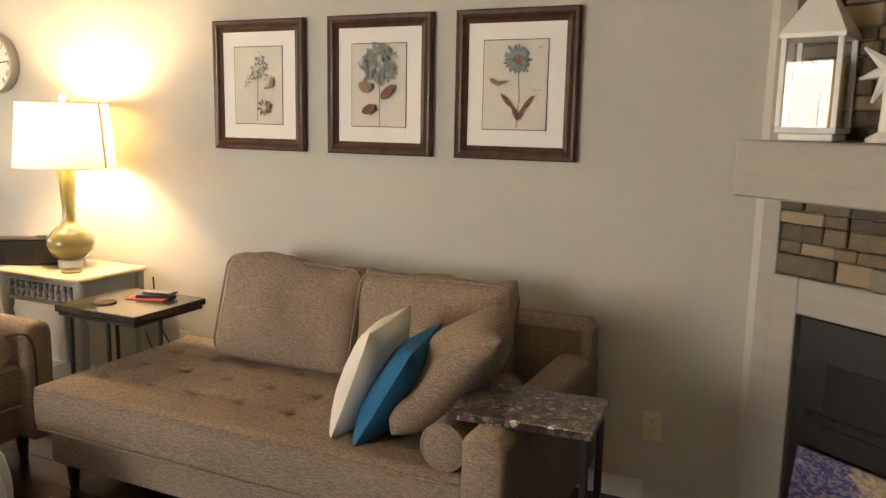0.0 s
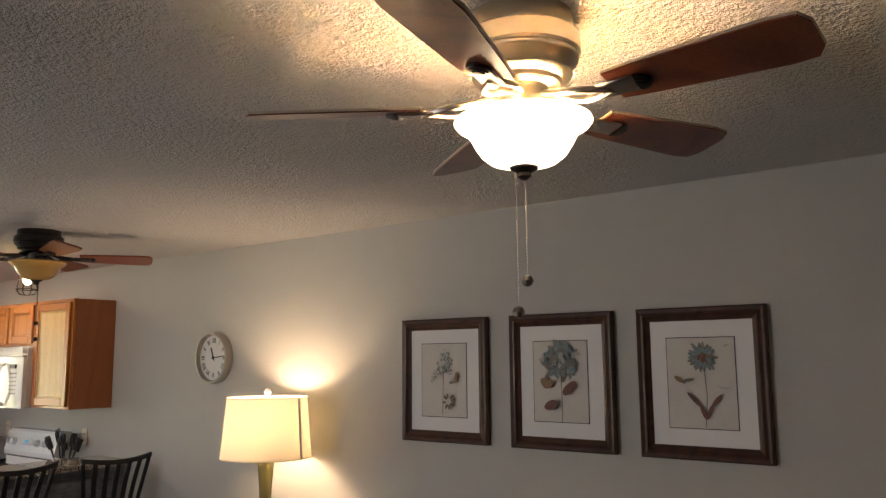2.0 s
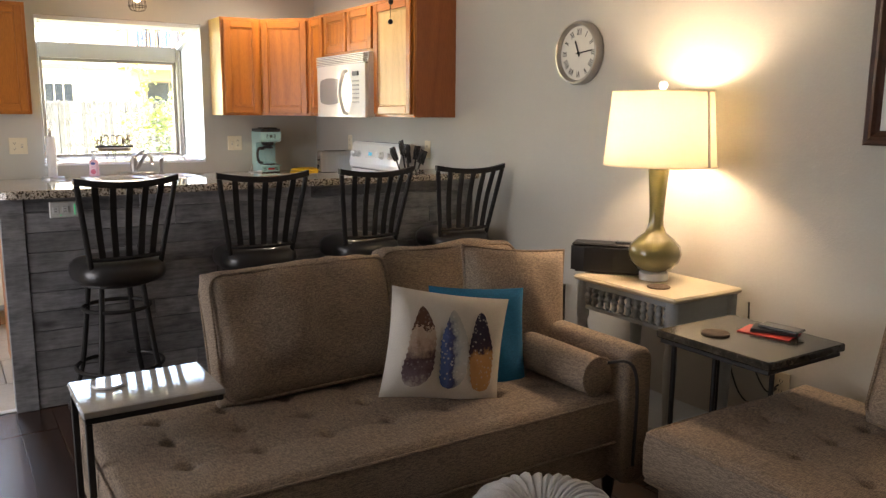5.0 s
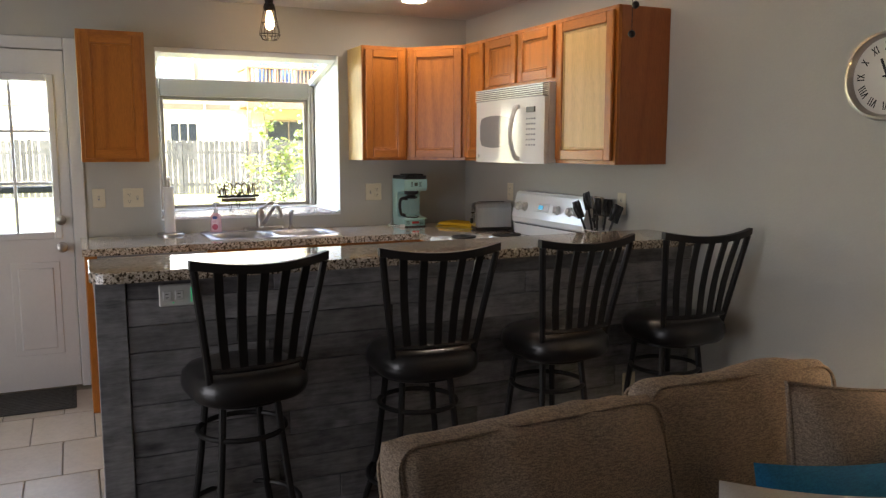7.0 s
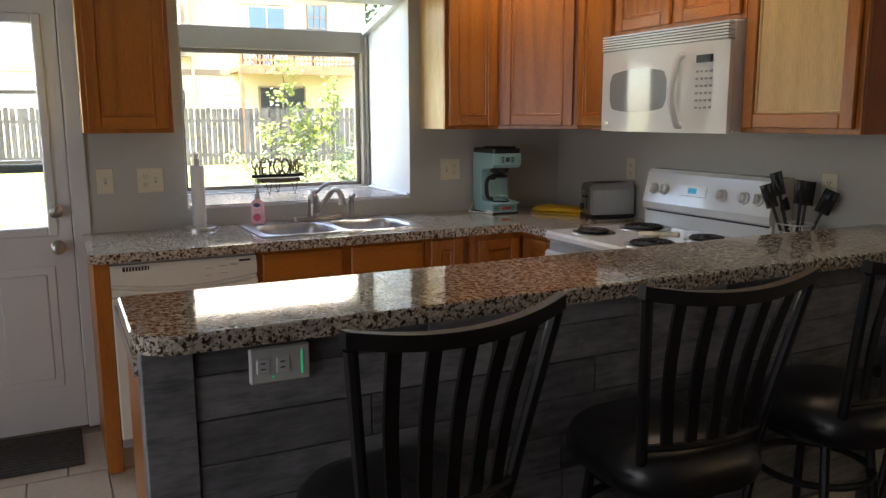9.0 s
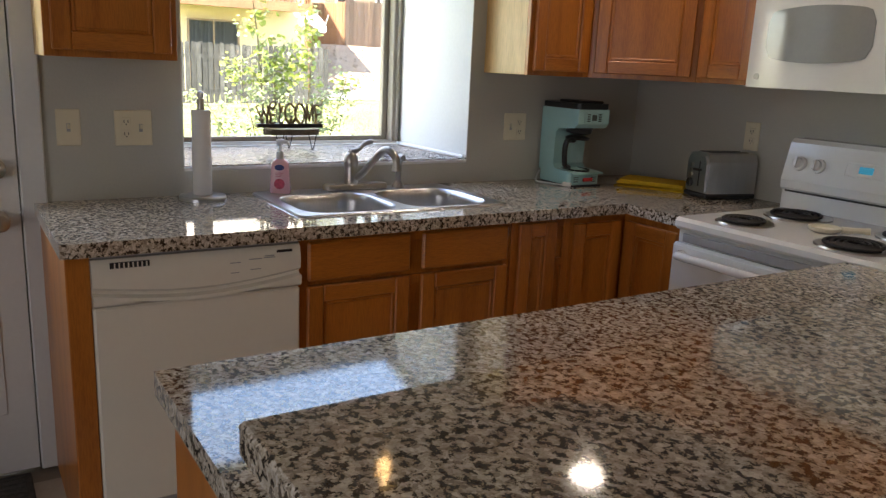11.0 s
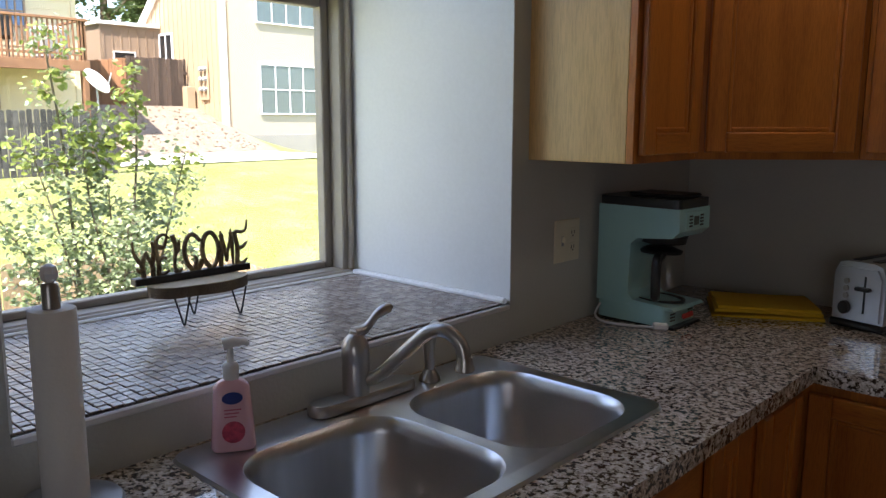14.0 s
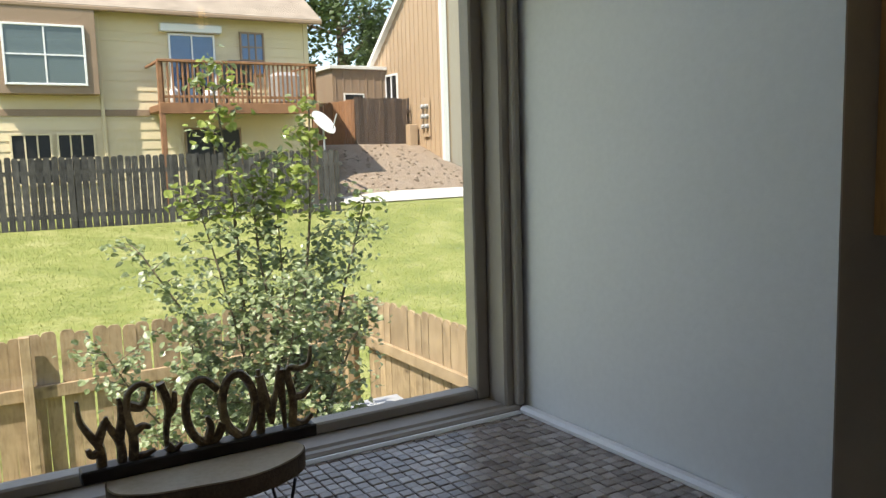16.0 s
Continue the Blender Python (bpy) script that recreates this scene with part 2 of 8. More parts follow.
M = {
    "wall": paint("wall_paint", (0.495, 0.488, 0.44), 0.75, vary=0.05, scale=1.2, fine=110, bump=0.25, dist=0.003),
    "niche": paint("niche_paint", (0.68, 0.69, 0.675), 0.6, vary=0.06, scale=2, fine=90, bump=0.14, dist=0.003),
    "ceiling": popcorn("ceiling_texture", (0.72, 0.70, 0.68)),
    "white": paint("white_paint", (0.74, 0.74, 0.73), 0.4, vary=0.05, bump=0.04),
    "trim": paint("trim_paint", (0.70, 0.69, 0.66), 0.45, vary=0.05, bump=0.04),
    "enamel": paint("white_enamel", (0.80, 0.79, 0.755), 0.18, vary=0.03, bump=0.0, coat=0.4),
    "bisque": paint("bisque_enamel", (0.80, 0.765, 0.67), 0.2, vary=0.03, bump=0.0, coat=0.4),
    "cream": paint("cream_plastic", (0.72, 0.66, 0.50), 0.35, vary=0.03, bump=0.0),
    "oak": wood("oak_upright", (0.33, 0.098, 0.012), (0.52, 0.178, 0.026), (9, 9, 0.8), 0.33, 2.6, coat=0.25),
    "oak_flat": wood("oak_level", (0.33, 0.098, 0.012), (0.52, 0.178, 0.026), (1.0, 1.0, 9), 0.33, 2.6, coat=0.25),
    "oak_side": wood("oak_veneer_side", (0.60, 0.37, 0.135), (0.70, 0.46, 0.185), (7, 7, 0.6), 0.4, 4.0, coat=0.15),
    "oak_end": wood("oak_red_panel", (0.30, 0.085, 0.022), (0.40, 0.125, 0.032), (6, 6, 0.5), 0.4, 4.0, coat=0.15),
    "granite": granite("granite_counter"),
    "steel": paint("brushed_steel", (0.60, 0.60, 0.61), 0.28, 1.0, vary=0.08, scale=4, fine=180, bump=0.05, dist=0.001, stretch=(1, 9, 1)),
    "nickel": paint("brushed_nickel", (0.46, 0.43, 0.39), 0.3, 1.0, vary=0.06, fine=200, bump=0.03, dist=0.001),
    "darkmetal": paint("dark_bronze", (0.035, 0.03, 0.027), 0.42, 0.6, vary=0.15, bump=0.03),
    "blackmetal": paint("black_iron", (0.022, 0.021, 0.021), 0.45, 0.4, vary=0.2, bump=0.03),
    "leather": paint("black_vinyl", (0.018, 0.017, 0.017), 0.3, vary=0.2, fine=150, bump=0.15, coat=0.1),
    "black": paint("black_plastic", (0.02, 0.02, 0.02), 0.35, vary=0.15, bump=0.02),
    "greyplastic": paint("grey_plastic", (0.33, 0.33, 0.33), 0.4, vary=0.08, bump=0.0),
    "darkglass": paint("dark_glass", (0.05, 0.055, 0.055), 0.06, vary=0.1, bump=0.0, coat=0.6),
    "ovenglass": paint("grey_oven_glass", (0.30, 0.31, 0.31), 0.1, vary=0.06, bump=0.0, coat=0.5),
    "mint": paint("mint_plastic", (0.37, 0.63, 0.62), 0.28, vary=0.04, bump=0.0, coat=0.3),
    "yellowcloth": fabric("yellow_cloth", (0.62, 0.36, 0.01), (0.82, 0.53, 0.03), 300),
    "sofa": fabric("taupe_weave", (0.075, 0.058, 0.046), (0.44, 0.335, 0.245), 130, 0.8),
    "bluecloth": fabric("blue_velvet", (0.0, 0.085, 0.20), (0.005, 0.17, 0.34), 120, 0.3),
    "whitecloth": fabric("white_linen", (0.62, 0.57, 0.50), (0.78, 0.74, 0.67), 220, 0.3),
    "pouf": fabric("pale_knit", (0.42, 0.44, 0.47), (0.62, 0.64, 0.67), 220, 0.4),
    "planks": weathered("grey_planks", (0.10, 0.098, 0.105), (0.42, 0.415, 0.43)),
    "floorwood": wood("dark_floor_boards", (0.022, 0.010, 0.007), (0.075, 0.034, 0.02), (1.0, 8, 8), 0.25, 4.0, 0.1, 0.4, coat=0.2),
    "floortile": mottled("beige_floor_tile", [(0.3, (0.40, 0.33, 0.25)), (0.7, (0.55, 0.47, 0.37))], 5, 0.35, 0.1, 0.003),
    "grout": paint("grout", (0.30, 0.26, 0.21), 0.9),
    "frame": wood("dark_walnut_frame", (0.024, 0.009, 0.005), (0.075, 0.026, 0.011), (4, 4, 4), 0.42, 5.0, coat=0.1),
    "mat": paint("mat_board", (0.78, 0.77, 0.74), 0.85, vary=0.02, bump=0.02),
    "print": mottled("old_print_paper", [(0.3, (0.58, 0.55, 0.49)), (0.7, (0.66, 0.63, 0.57))], 7, 0.9, 0.05),
    "inkblue": mottled("print_ink_blue", [(0.3, (0.07, 0.09, 0.095)), (0.5, (0.20, 0.23, 0.225)), (0.7, (0.42, 0.42, 0.38))], 70, 0.9, 0.0),
    "inkteal": mottled("print_ink_teal", [(0.3, (0.10, 0.17, 0.18)), (0.7, (0.28, 0.37, 0.37))], 70, 0.9, 0.0),
    "inkpale": paint("print_ink_pale", (0.44, 0.44, 0.41), 0.9, vary=0.2, bump=0.0),
    "inkred": paint("print_ink_red", (0.20, 0.10, 0.08), 0.9, vary=0.3, fine=90, bump=0.0),
    "inktan": paint("print_ink_tan", (0.30, 0.20, 0.11), 0.9, vary=0.3, bump=0.0),
    "inkgrey": paint("print_ink_grey", (0.22, 0.20, 0.16), 0.9, vary=0.3, bump=0.0),
    "ink": paint("black_ink", (0.02, 0.02, 0.02), 0.8, vary=0.1, bump=0.0),
    "green": paint("green_glass_glaze", (0.17, 0.152, 0.06), 0.08, vary=0.08, bump=0.0, coat=0.8),
    "shade": cloth_shade("lamp_shade_linen", (0.85, 0.80, 0.69)),
    "bowl": glow("lit_frosted_glass", (1.0, 0.78, 0.50), 0.42),
    "amber": paint("amber_glass", (0.55, 0.33, 0.10), 0.2, vary=0.1, bump=0.0, coat=0.5),
    "bulb": glow("lit_filament", (1.0, 0.62, 0.26), 1.6),
    "downlight": glow("lit_diffuser", (1.0, 0.93, 0.82), 1.6),
    "blade": wood("mahogany_blade", (0.12, 0.026, 0.010), (0.27, 0.07, 0.026), (4, 4, 4), 0.3, 4.0, coat=0.3),
    "bladetop": paint("pale_blade_side", (0.52, 0.46, 0.38), 0.4, vary=0.06),
    "clear": glass("clear_glass", gloss=0.05),
    "pane": glass("window_glass", (0.97, 0.99, 0.98)),
    "crystal": paint("crystal", (0.85, 0.85, 0.85), 0.05, vary=0.03, bump=0.0, coat=1.0),
    "pinkliquid": paint("pink_soap_body", (0.84, 0.50, 0.56), 0.12, vary=0.05, bump=0.0, coat=0.6),
    "taupe": paint("taupe_window_frame", (0.31, 0.272, 0.23), 0.45, vary=0.06, bump=0.03),
    "mosaic": mottled("stone_mosaic", [(0.2, (0.10, 0.075, 0.06)), (0.4, (0.24, 0.19, 0.16)), (0.6, (0.33, 0.28, 0.245)), (0.8, (0.45, 0.41, 0.37))], 26, 0.22, 0.15, 0.002, by_piece=0.35),
    "darkgrout": paint("dark_grout", (0.07, 0.06, 0.055), 0.9),
    "slice": mottled("pale_wood_slice", [(0.3, (0.42, 0.34, 0.23)), (0.7, (0.60, 0.52, 0.39))], 14, 0.7, 0.1, 0.002),
    "bark": mottled("bark", [(0.3, (0.06, 0.04, 0.025)), (0.7, (0.20, 0.14, 0.09))], 30, 0.9, 0.6, 0.006),
    "antler": mottled("antler_resin", [(0.35, (0.03, 0.018, 0.011)), (0.5, (0.14, 0.085, 0.035)), (0.65, (0.42, 0.31, 0.15))], 16, 0.4, 0.2, 0.003),
    "stone": mottled("stacked_stone", [(0.12, (0.045, 0.04, 0.036)), (0.32, (0.17, 0.12, 0.075)), (0.5, (0.36, 0.28, 0.18)), (0.68, (0.22, 0.20, 0.17)), (0.86, (0.10, 0.072, 0.05))], 9, 0.85, 0.6, 0.008, by_piece=0.7),
    "mantel": paint("grey_mantel_wood", (0.36, 0.345, 0.305), 0.6, vary=0.12, scale=5, fine=90, bump=0.2, stretch=(1, 1, 6)),
    "candle": paint("ivory_wax", (0.66, 0.40, 0.11), 0.5, vary=0.08, bump=0.03),
    "endtop": paint("cream_table_top", (0.62, 0.54, 0.38), 0.3, vary=0.08, coat=0.3),
    "greypaint": paint("blue_grey_paint", (0.33, 0.37, 0.39), 0.45, vary=0.12),
    "slate": mottled("polished_dark_stone", [(0.3, (0.012, 0.011, 0.010)), (0.58, (0.05, 0.044, 0.034)), (0.72, (0.16, 0.14, 0.10))], 9, 0.14, 0.05),
    "chips": chips("stone_chip_mosaic"),
    "marble": mottled("grey_marble", [(0.3, (0.36, 0.345, 0.32)), (0.7, (0.52, 0.50, 0.47))], 4, 0.03, 0.01),
    "clockface": paint("clock_paper", (0.70, 0.68, 0.62), 0.5, vary=0.04, bump=0.0),
    "red": paint("red_plastic", (0.55, 0.05, 0.04), 0.4),
    "rug": mottled("charcoal_mat", [(0.3, (0.035, 0.033, 0.03)), (0.7, (0.10, 0.095, 0.088))], 40, 0.95, 0.6, 0.006),
    "coil": paint("burner_coil", (0.025, 0.024, 0.024), 0.55, 0.3, vary=0.2),
    "paper": paint("paper_towel", (0.80, 0.79, 0.77), 0.9, vary=0.03, fine=140, bump=0.3, dist=0.002),
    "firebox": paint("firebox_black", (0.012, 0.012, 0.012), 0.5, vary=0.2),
    "greenled": glow("green_led", (0.05, 0.9, 0.4), 0.02),
    "lcd": paint("lcd_green", (0.09, 0.12, 0.10), 0.3, bump=0.0),
    "lcdblue": glow("lcd_blue", (0.03, 0.35, 0.55), 0.04),
}


# ---- mesh helpers ----
def part(name, bm, material, parent=None, label="", smooth=False):
    """Links a bmesh as one mesh object under a thing or a part."""
    me = bpy.data.meshes.new(name)
    bm.to_mesh(me)
    bm.free()
    me.materials.append(M[material] if isinstance(material, str) else material)
    if smooth:
        me.shade_smooth()
        me.set_sharp_from_angle(angle=radians(38))
    ob = new(name, me)
    ob.parent = parent
    if label:
        ob["label"] = label
    return ob


def thing(name, label, category, group="", at=(0, 0, 0), kind=""):
    ob = new(name)
    ob.empty_display_size = 0.05
    ob.location = at
    return tagged(ob, label, category, group, kind)


def settle(root):
    """Children built in world metres keep their place under a root that stands at its base."""
    inv = Matrix.Translation(root.location).inverted()
    for c in root.children:
        c.matrix_parent_inverse = inv
    return root


def structure(name, bm, material, label="", category="", smooth=False):
    ob = part(name, bm, material, None, "", smooth)
    return tagged(ob, label or name.replace("_", " "), category or name.split("_")[0], kind="structure")


def B():
    return bmesh.new()


def box(bm, x0, x1, y0, y1, z0, z1, c=0.0, m=None):
    """A block with chamfered edges."""
    lo, hi = (min(x0, x1), min(y0, y1), min(z0, z1)), (max(x0, x1), max(y0, y1), max(z0, z1))
    c = min(c, *(0.45 * (h - l) for l, h in zip(lo, hi)))
    put = (lambda p: bm.verts.new(m @ Vector(p))) if m else (lambda p: bm.verts.new(p))
    if c <= 0:
        v = {(i, j, k): put((x, y, z)) for i, x in enumerate((lo[0], hi[0])) for j, y in enumerate((lo[1], hi[1])) for k, z in enumerate((lo[2], hi[2]))}
        for f in (((0, 0, 0), (0, 1, 0), (1, 1, 0), (1, 0, 0)), ((0, 0, 1), (1, 0, 1), (1, 1, 1), (0, 1, 1)), ((0, 0, 0), (1, 0, 0), (1, 0, 1), (0, 0, 1)),
                  ((0, 1, 0), (0, 1, 1), (1, 1, 1), (1, 1, 0)), ((0, 0, 0), (0, 0, 1), (0, 1, 1), (0, 1, 0)), ((1, 0, 0), (1, 1, 0), (1, 1, 1), (1, 0, 1))):
            bm.faces.new([v[q] for q in f])
        return bm
    v = {}
    for i in (0, 1):
        for j in (0, 1):
            for k in (0, 1):
                corner = [(lo, hi)[s][a] for a, s in enumerate((i, j, k))]
                for a in range(3):
                    p = [q + (c if s == 0 else -c) * (b != a) for b, (q, s) in enumerate(zip(corner, (i, j, k)))]
                    v[i, j, k, a] = put(p)
    made = []
    for a in range(3):
        b, d = (a + 1) % 3, (a + 2) % 3
        for s in (0, 1):
            def key(sb, sd):
                q = [0, 0, 0]
                q[a], q[b], q[d] = s, sb, sd
                return v[(*q, a)]
            loop = [key(0, 0), key(1, 0), key(1, 1), key(0, 1)]
            made.append(bm.faces.new(loop if s else loop[::-1]))
        for sb in (0, 1):
            for sd in (0, 1):
                def key2(s, w):
                    q = [0, 0, 0]
                    q[a], q[b], q[d] = s, sb, sd
                    return v[(*q, w)]
                loop = [key2(0, b), key2(1, b), key2(1, d), key2(0, d)]
                made.append(bm.faces.new(loop if sb != sd else loop[::-1]))
    for i in (0, 1):
        for j in (0, 1):
            for k in (0, 1):
                loop = [v[i, j, k, a] for a in range(3)]
                made.append(bm.faces.new(loop if (i + j + k) % 2 else loop[::-1]))
    return bm


def fixn(bm):
    bmesh.ops.recalc_face_normals(bm, faces=bm.faces[:])
    return bm


def rings(bm, loops, close=False, caps=True):
    """Skins a row of equal rings of points."""
    vs = [[bm.verts.new(p) for p in ring] for ring in loops]
    n = len(vs[0])
    for a, b in zip(vs, vs[1:] + ([vs[0]] if close else [])):
        for i in range(n):
            bm.faces.new((a[i], a[(i + 1) % n], b[(i + 1) % n], b[i]))
    if caps and not close:
        bm.faces.new(vs[0][::-1])
        bm.faces.new(vs[-1])
    return bm


def lathe(bm, profile, at=(0, 0, 0), seg=28, caps=True):
    """A turned shape from (radius, height) pairs."""
    x, y, z = at
    return rings(bm, [[(x + r * math.cos(math.tau * i / seg), y + r * math.sin(math.tau * i / seg), z + h) for i in range(seg)] for r, h in profile], caps=caps)


def tube(bm, pts, r, seg=8, closed=False):
    """A rod along points; r is one radius or one for each point."""
    pts = [Vector(p) for p in pts]
    n = len(pts)
    rs = r if isinstance(r, (list, tuple)) else [r] * n
    loops, up = [], None
    for i, p in enumerate(pts):
        a, b = (pts[i - 1], pts[(i + 1) % n]) if closed else (pts[max(0, i - 1)], pts[min(n - 1, i + 1)])
        d = (b - a).normalized()
        if up is None:
            up = d.orthogonal().normalized()
        up = (up - d * up.dot(d))
        up = up.normalized() if up.length > 1e-5 else d.orthogonal().normalized()
        side = d.cross(up)
        loops.append([p + rs[i] * (math.cos(math.tau * k / seg) * up + math.sin(math.tau * k / seg) * side) for k in range(seg)])
    return rings(bm, loops, close=closed)


def rod(bm, a, b, r, seg=10):
    return tube(bm, [a, b], r, seg)


def arc(centre, r, a0, a1, n, plane="xy"):
    out = []
    for i in range(n + 1):
        a = radians(a0 + (a1 - a0) * i / n)
        u, v = r * math.cos(a), r * math.sin(a)
        d = {"xy": (u, v, 0), "xz": (u, 0, v), "yz": (0, u, v)}[plane]
        out.append(Vector(centre) + Vector(d))
    return out


def smooth_path(pts, n=6):
    """Points on a soft curve through the given ones."""
    p = [Vector(q) for q in pts]
    p = [p[0] * 2 - p[1]] + p + [p[-1] * 2 - p[-2]]
    out = []
    for i in range(1, len(p) - 2):
        for k in range(n):
            t = k / n
            out.append(0.5 * ((2 * p[i]) + (p[i + 1] - p[i - 1]) * t + (2 * p[i - 1] - 5 * p[i] + 4 * p[i + 1] - p[i + 2]) * t * t + (3 * p[i] - p[i - 1] - 3 * p[i + 1] + p[i + 2]) * t ** 3))
    return out + [p[-2]]


def prism(bm, outline, lo, hi, axis="z", m=None):
    """An outline in the plane across an axis, drawn out from lo to hi."""
    def at(u, v, w):
        p = {"z": (u, v, w), "y": (u, w, v), "x": (w, u, v)}[axis]
        return m @ Vector(p) if m else p
    rings(bm, [[at(u, v, lo) for u, v in outline], [at(u, v, hi) for u, v in outline]])
    return bm


def round_rect(w, h, r, n=5, cx=0.0, cy=0.0):
    out = []
    for sx, sy, a0 in ((1, 1, 0), (-1, 1, 90), (-1, -1, 180), (1, -1, 270)):
        for i in range(n + 1):
            a = radians(a0 + 90 * i / n)
            out.append((cx + sx * (w / 2 - r) + r * math.cos(a), cy + sy * (h / 2 - r) + r * math.sin(a)))
    return out


def moved(bm, m):
    bmesh.ops.transform(bm, matrix=m, verts=bm.verts[:])
    return bm


def pillow(w, h, d, n=14, pinch=0.05, p=2.4, sag=0.0):
    """A stuffed cushion, upright in the xz plane, plump along y."""
    bm = bmesh.new()
    grid = {}
    for side in (0, 1):
        for i in range(n + 1):
            for j in range(n + 1):
                u, v = 2 * i / n - 1, 2 * j / n - 1
                edge = i in (0, n) or j in (0, n)
                if side and edge:
                    grid[1, i, j] = grid[0, i, j]
                    continue
                f = max(0.0, (1 - abs(u) ** p) * (1 - abs(v) ** p)) ** 0.5
                x = u * w / 2 * (1 - pinch * (1 - v * v))
                z = v * h / 2 * (1 - pinch * (1 - u * u)) - sag * (1 - u * u) * (v > 0) * v
                y = (d / 2 * f + 0.006 * math.sin(7 * u + 3 * v) * f) * (1 if side else -1)
                grid[side, i, j] = bm.verts.new((x, y, z))
    for side in (0, 1):
        for i in range(n):
            for j in range(n):
                q = [grid[side, i, j], grid[side, i + 1, j], grid[side, i + 1, j + 1], grid[side, i, j + 1]]
                bm.faces.new(q[::-1] if side else q)
    return bm


def box_cushion(w, h, d, bulge, r=0.06, n=24, seed=0):
    """A thick seat or back cushion with rounded edges, upright in the xz plane."""
    bm = bmesh.new()
    grid = {}

    def soft(e):
        return math.sqrt(max(0.0, 1 - (1 - min(1.0, e / r)) ** 2))

    for side in (0, 1):
        for i in range(n + 1):
            for j in range(n + 1):
                u, v = math.sin(math.pi / 2 * (2 * i / n - 1)), math.sin(math.pi / 2 * (2 * j / n - 1))
                if side and (i in (0, n) or j in (0, n)):
                    grid[1, i, j] = grid[0, i, j]
                    continue
                x, z = u * w / 2, v * h / 2
                e = soft(w / 2 - abs(x)) * soft(h / 2 - abs(z))
                lump = noise.noise(Vector((x * 6 + seed, z * 6, side * 3.0))) + 0.6 * noise.noise(Vector((x * 14 + seed, z * 11, side * 5.0)))
                y = (d / 2 * e + bulge * (1 - u * u) * (1 - v * v) + 0.022 * lump * e) * (1 if side else -1)
                z += (0.035 * noise.noise(Vector((x * 3.5 + seed, 0, 7))) + 0.012 * noise.noise(Vector((x * 11 + seed, 2, 7))) + 0.004 * (1 - u * u)) * (v > 0) * v
                x *= 1 - 0.02 * (1 - v * v) - 0.03 * abs(v) ** 5
                z *= 1 - 0.035 * abs(u) ** 5
                grid[side, i, j] = bm.verts.new((x, y, z))
    for side in (0, 1):
        for i in range(n):
            for j in range(n):
                q = [grid[side, i, j], grid[side, i + 1, j], grid[side, i + 1, j + 1], grid[side, i, j + 1]]
                bm.faces.new(q[::-1] if side else q)
    return bm


def cushion_welt(w, h, d, side, r=0.005):
    """Piping that runs round the face of such a cushion."""
    return tube(bmesh.new(), [(x, side * (d / 2 - 0.010), z) for x, z in round_rect(w - 0.035, h - 0.04, 0.05, 5)], r, 6, True)


def piping(w, h, pinch, sag, r, n=14):
    """The welt round the edge of such a cushion."""
    ring = []
    seq = [(-1 + 2 * i / n, -1) for i in range(n)] + [(1, -1 + 2 * i / n) for i in range(n)] + [(1 - 2 * i / n, 1) for i in range(n)] + [(-1, 1 - 2 * i / n) for i in range(n)]
    for u, v in seq:
        ring.append((u * w / 2 * (1 - pinch * (1 - v * v)), 0, v * h / 2 * (1 - pinch * (1 - u * u)) - sag * (1 - u * u) * (v > 0) * v))
    return tube(bmesh.new(), ring, r, 6, True)
# ---- structure ----
WX, WY, CEIL = -7.40, 3.34, 2.365


def wall_cells(bm, a0, a1, z0, z1, lo, hi, holes, axis):
    """Wall boxes round openings (a0, a1, z0, z1)."""
    cuts_a = sorted({a0, a1, *(h[0] for h in holes), *(h[1] for h in holes)})
    cuts_z = sorted({z0, z1, *(h[2] for h in holes), *(h[3] for h in holes)})
    for p, q in zip(cuts_a, cuts_a[1:]):
        for r, s in zip(cuts_z, cuts_z[1:]):
            if any(h[0] <= p and q <= h[1] and h[2] <= r and s <= h[3] for h in holes):
                continue
            if axis == "x":
                box(bm, lo, hi, p, q, r, s)
            else:
                box(bm, p, q, lo, hi, r, s)
    bmesh.ops.remove_doubles(bm, verts=bm.verts[:], dist=0.0005)
    return bm


structure("wall_north", wall_cells(B(), -7.55, 3.15, 0, CEIL, WY, WY + 0.15, [], "y"), "wall", "warm grey painted drywall wall with a light texture", "wall")
structure("wall_west", wall_cells(B(), -2.4, WY, 0, CEIL, WX - 0.15, WX, [(-0.09, 0.70, 0, 2.02), (1.205, 2.375, 1.0, 2.07)], "x"), "wall", "warm grey painted kitchen wall with window and door openings", "wall")
structure("wall_south", wall_cells(B(), -7.55, 3.15, 0, CEIL, -2.55, -2.4, [(-5.25, -2.95, 0.1, 2.1)], "y"), "wall", "warm grey painted wall with a window opening", "wall")
structure("wall_east", wall_cells(B(), -2.4, WY, 0, CEIL, 3.0, 3.15, [], "x"), "wall", "warm grey painted wall", "wall")
structure("ceiling", box(B(), -7.55, 3.15, -2.55, 3.49, CEIL, CEIL + 0.1), "ceiling", "white sprayed popcorn-texture ceiling", "ceiling")
structure("floor", box(B(), -7.55, 3.15, -2.55, 3.49, -0.12, -0.012), "grout", "floor base under boards and tiles", "floor")
bb = B()
box(bb, -4.74, -0.52, WY - 0.014, WY, 0, 0.085, 0.004)
structure("baseboard", bb, "trim", "pale painted baseboard along the wall", "baseboard")
bb = B()
box(bb, WX, WX + 0.018, 0.70, 0.775, 0, 2.09, 0.005)
box(bb, WX, WX + 0.018, -0.165, -0.09, 0, 2.09, 0.005)
box(bb, WX, WX + 0.0185, -0.09, 0.70, 2.02, 2.09, 0.005)
structure("door_trim", bb, "white", "white painted casing round the back door", "trim")

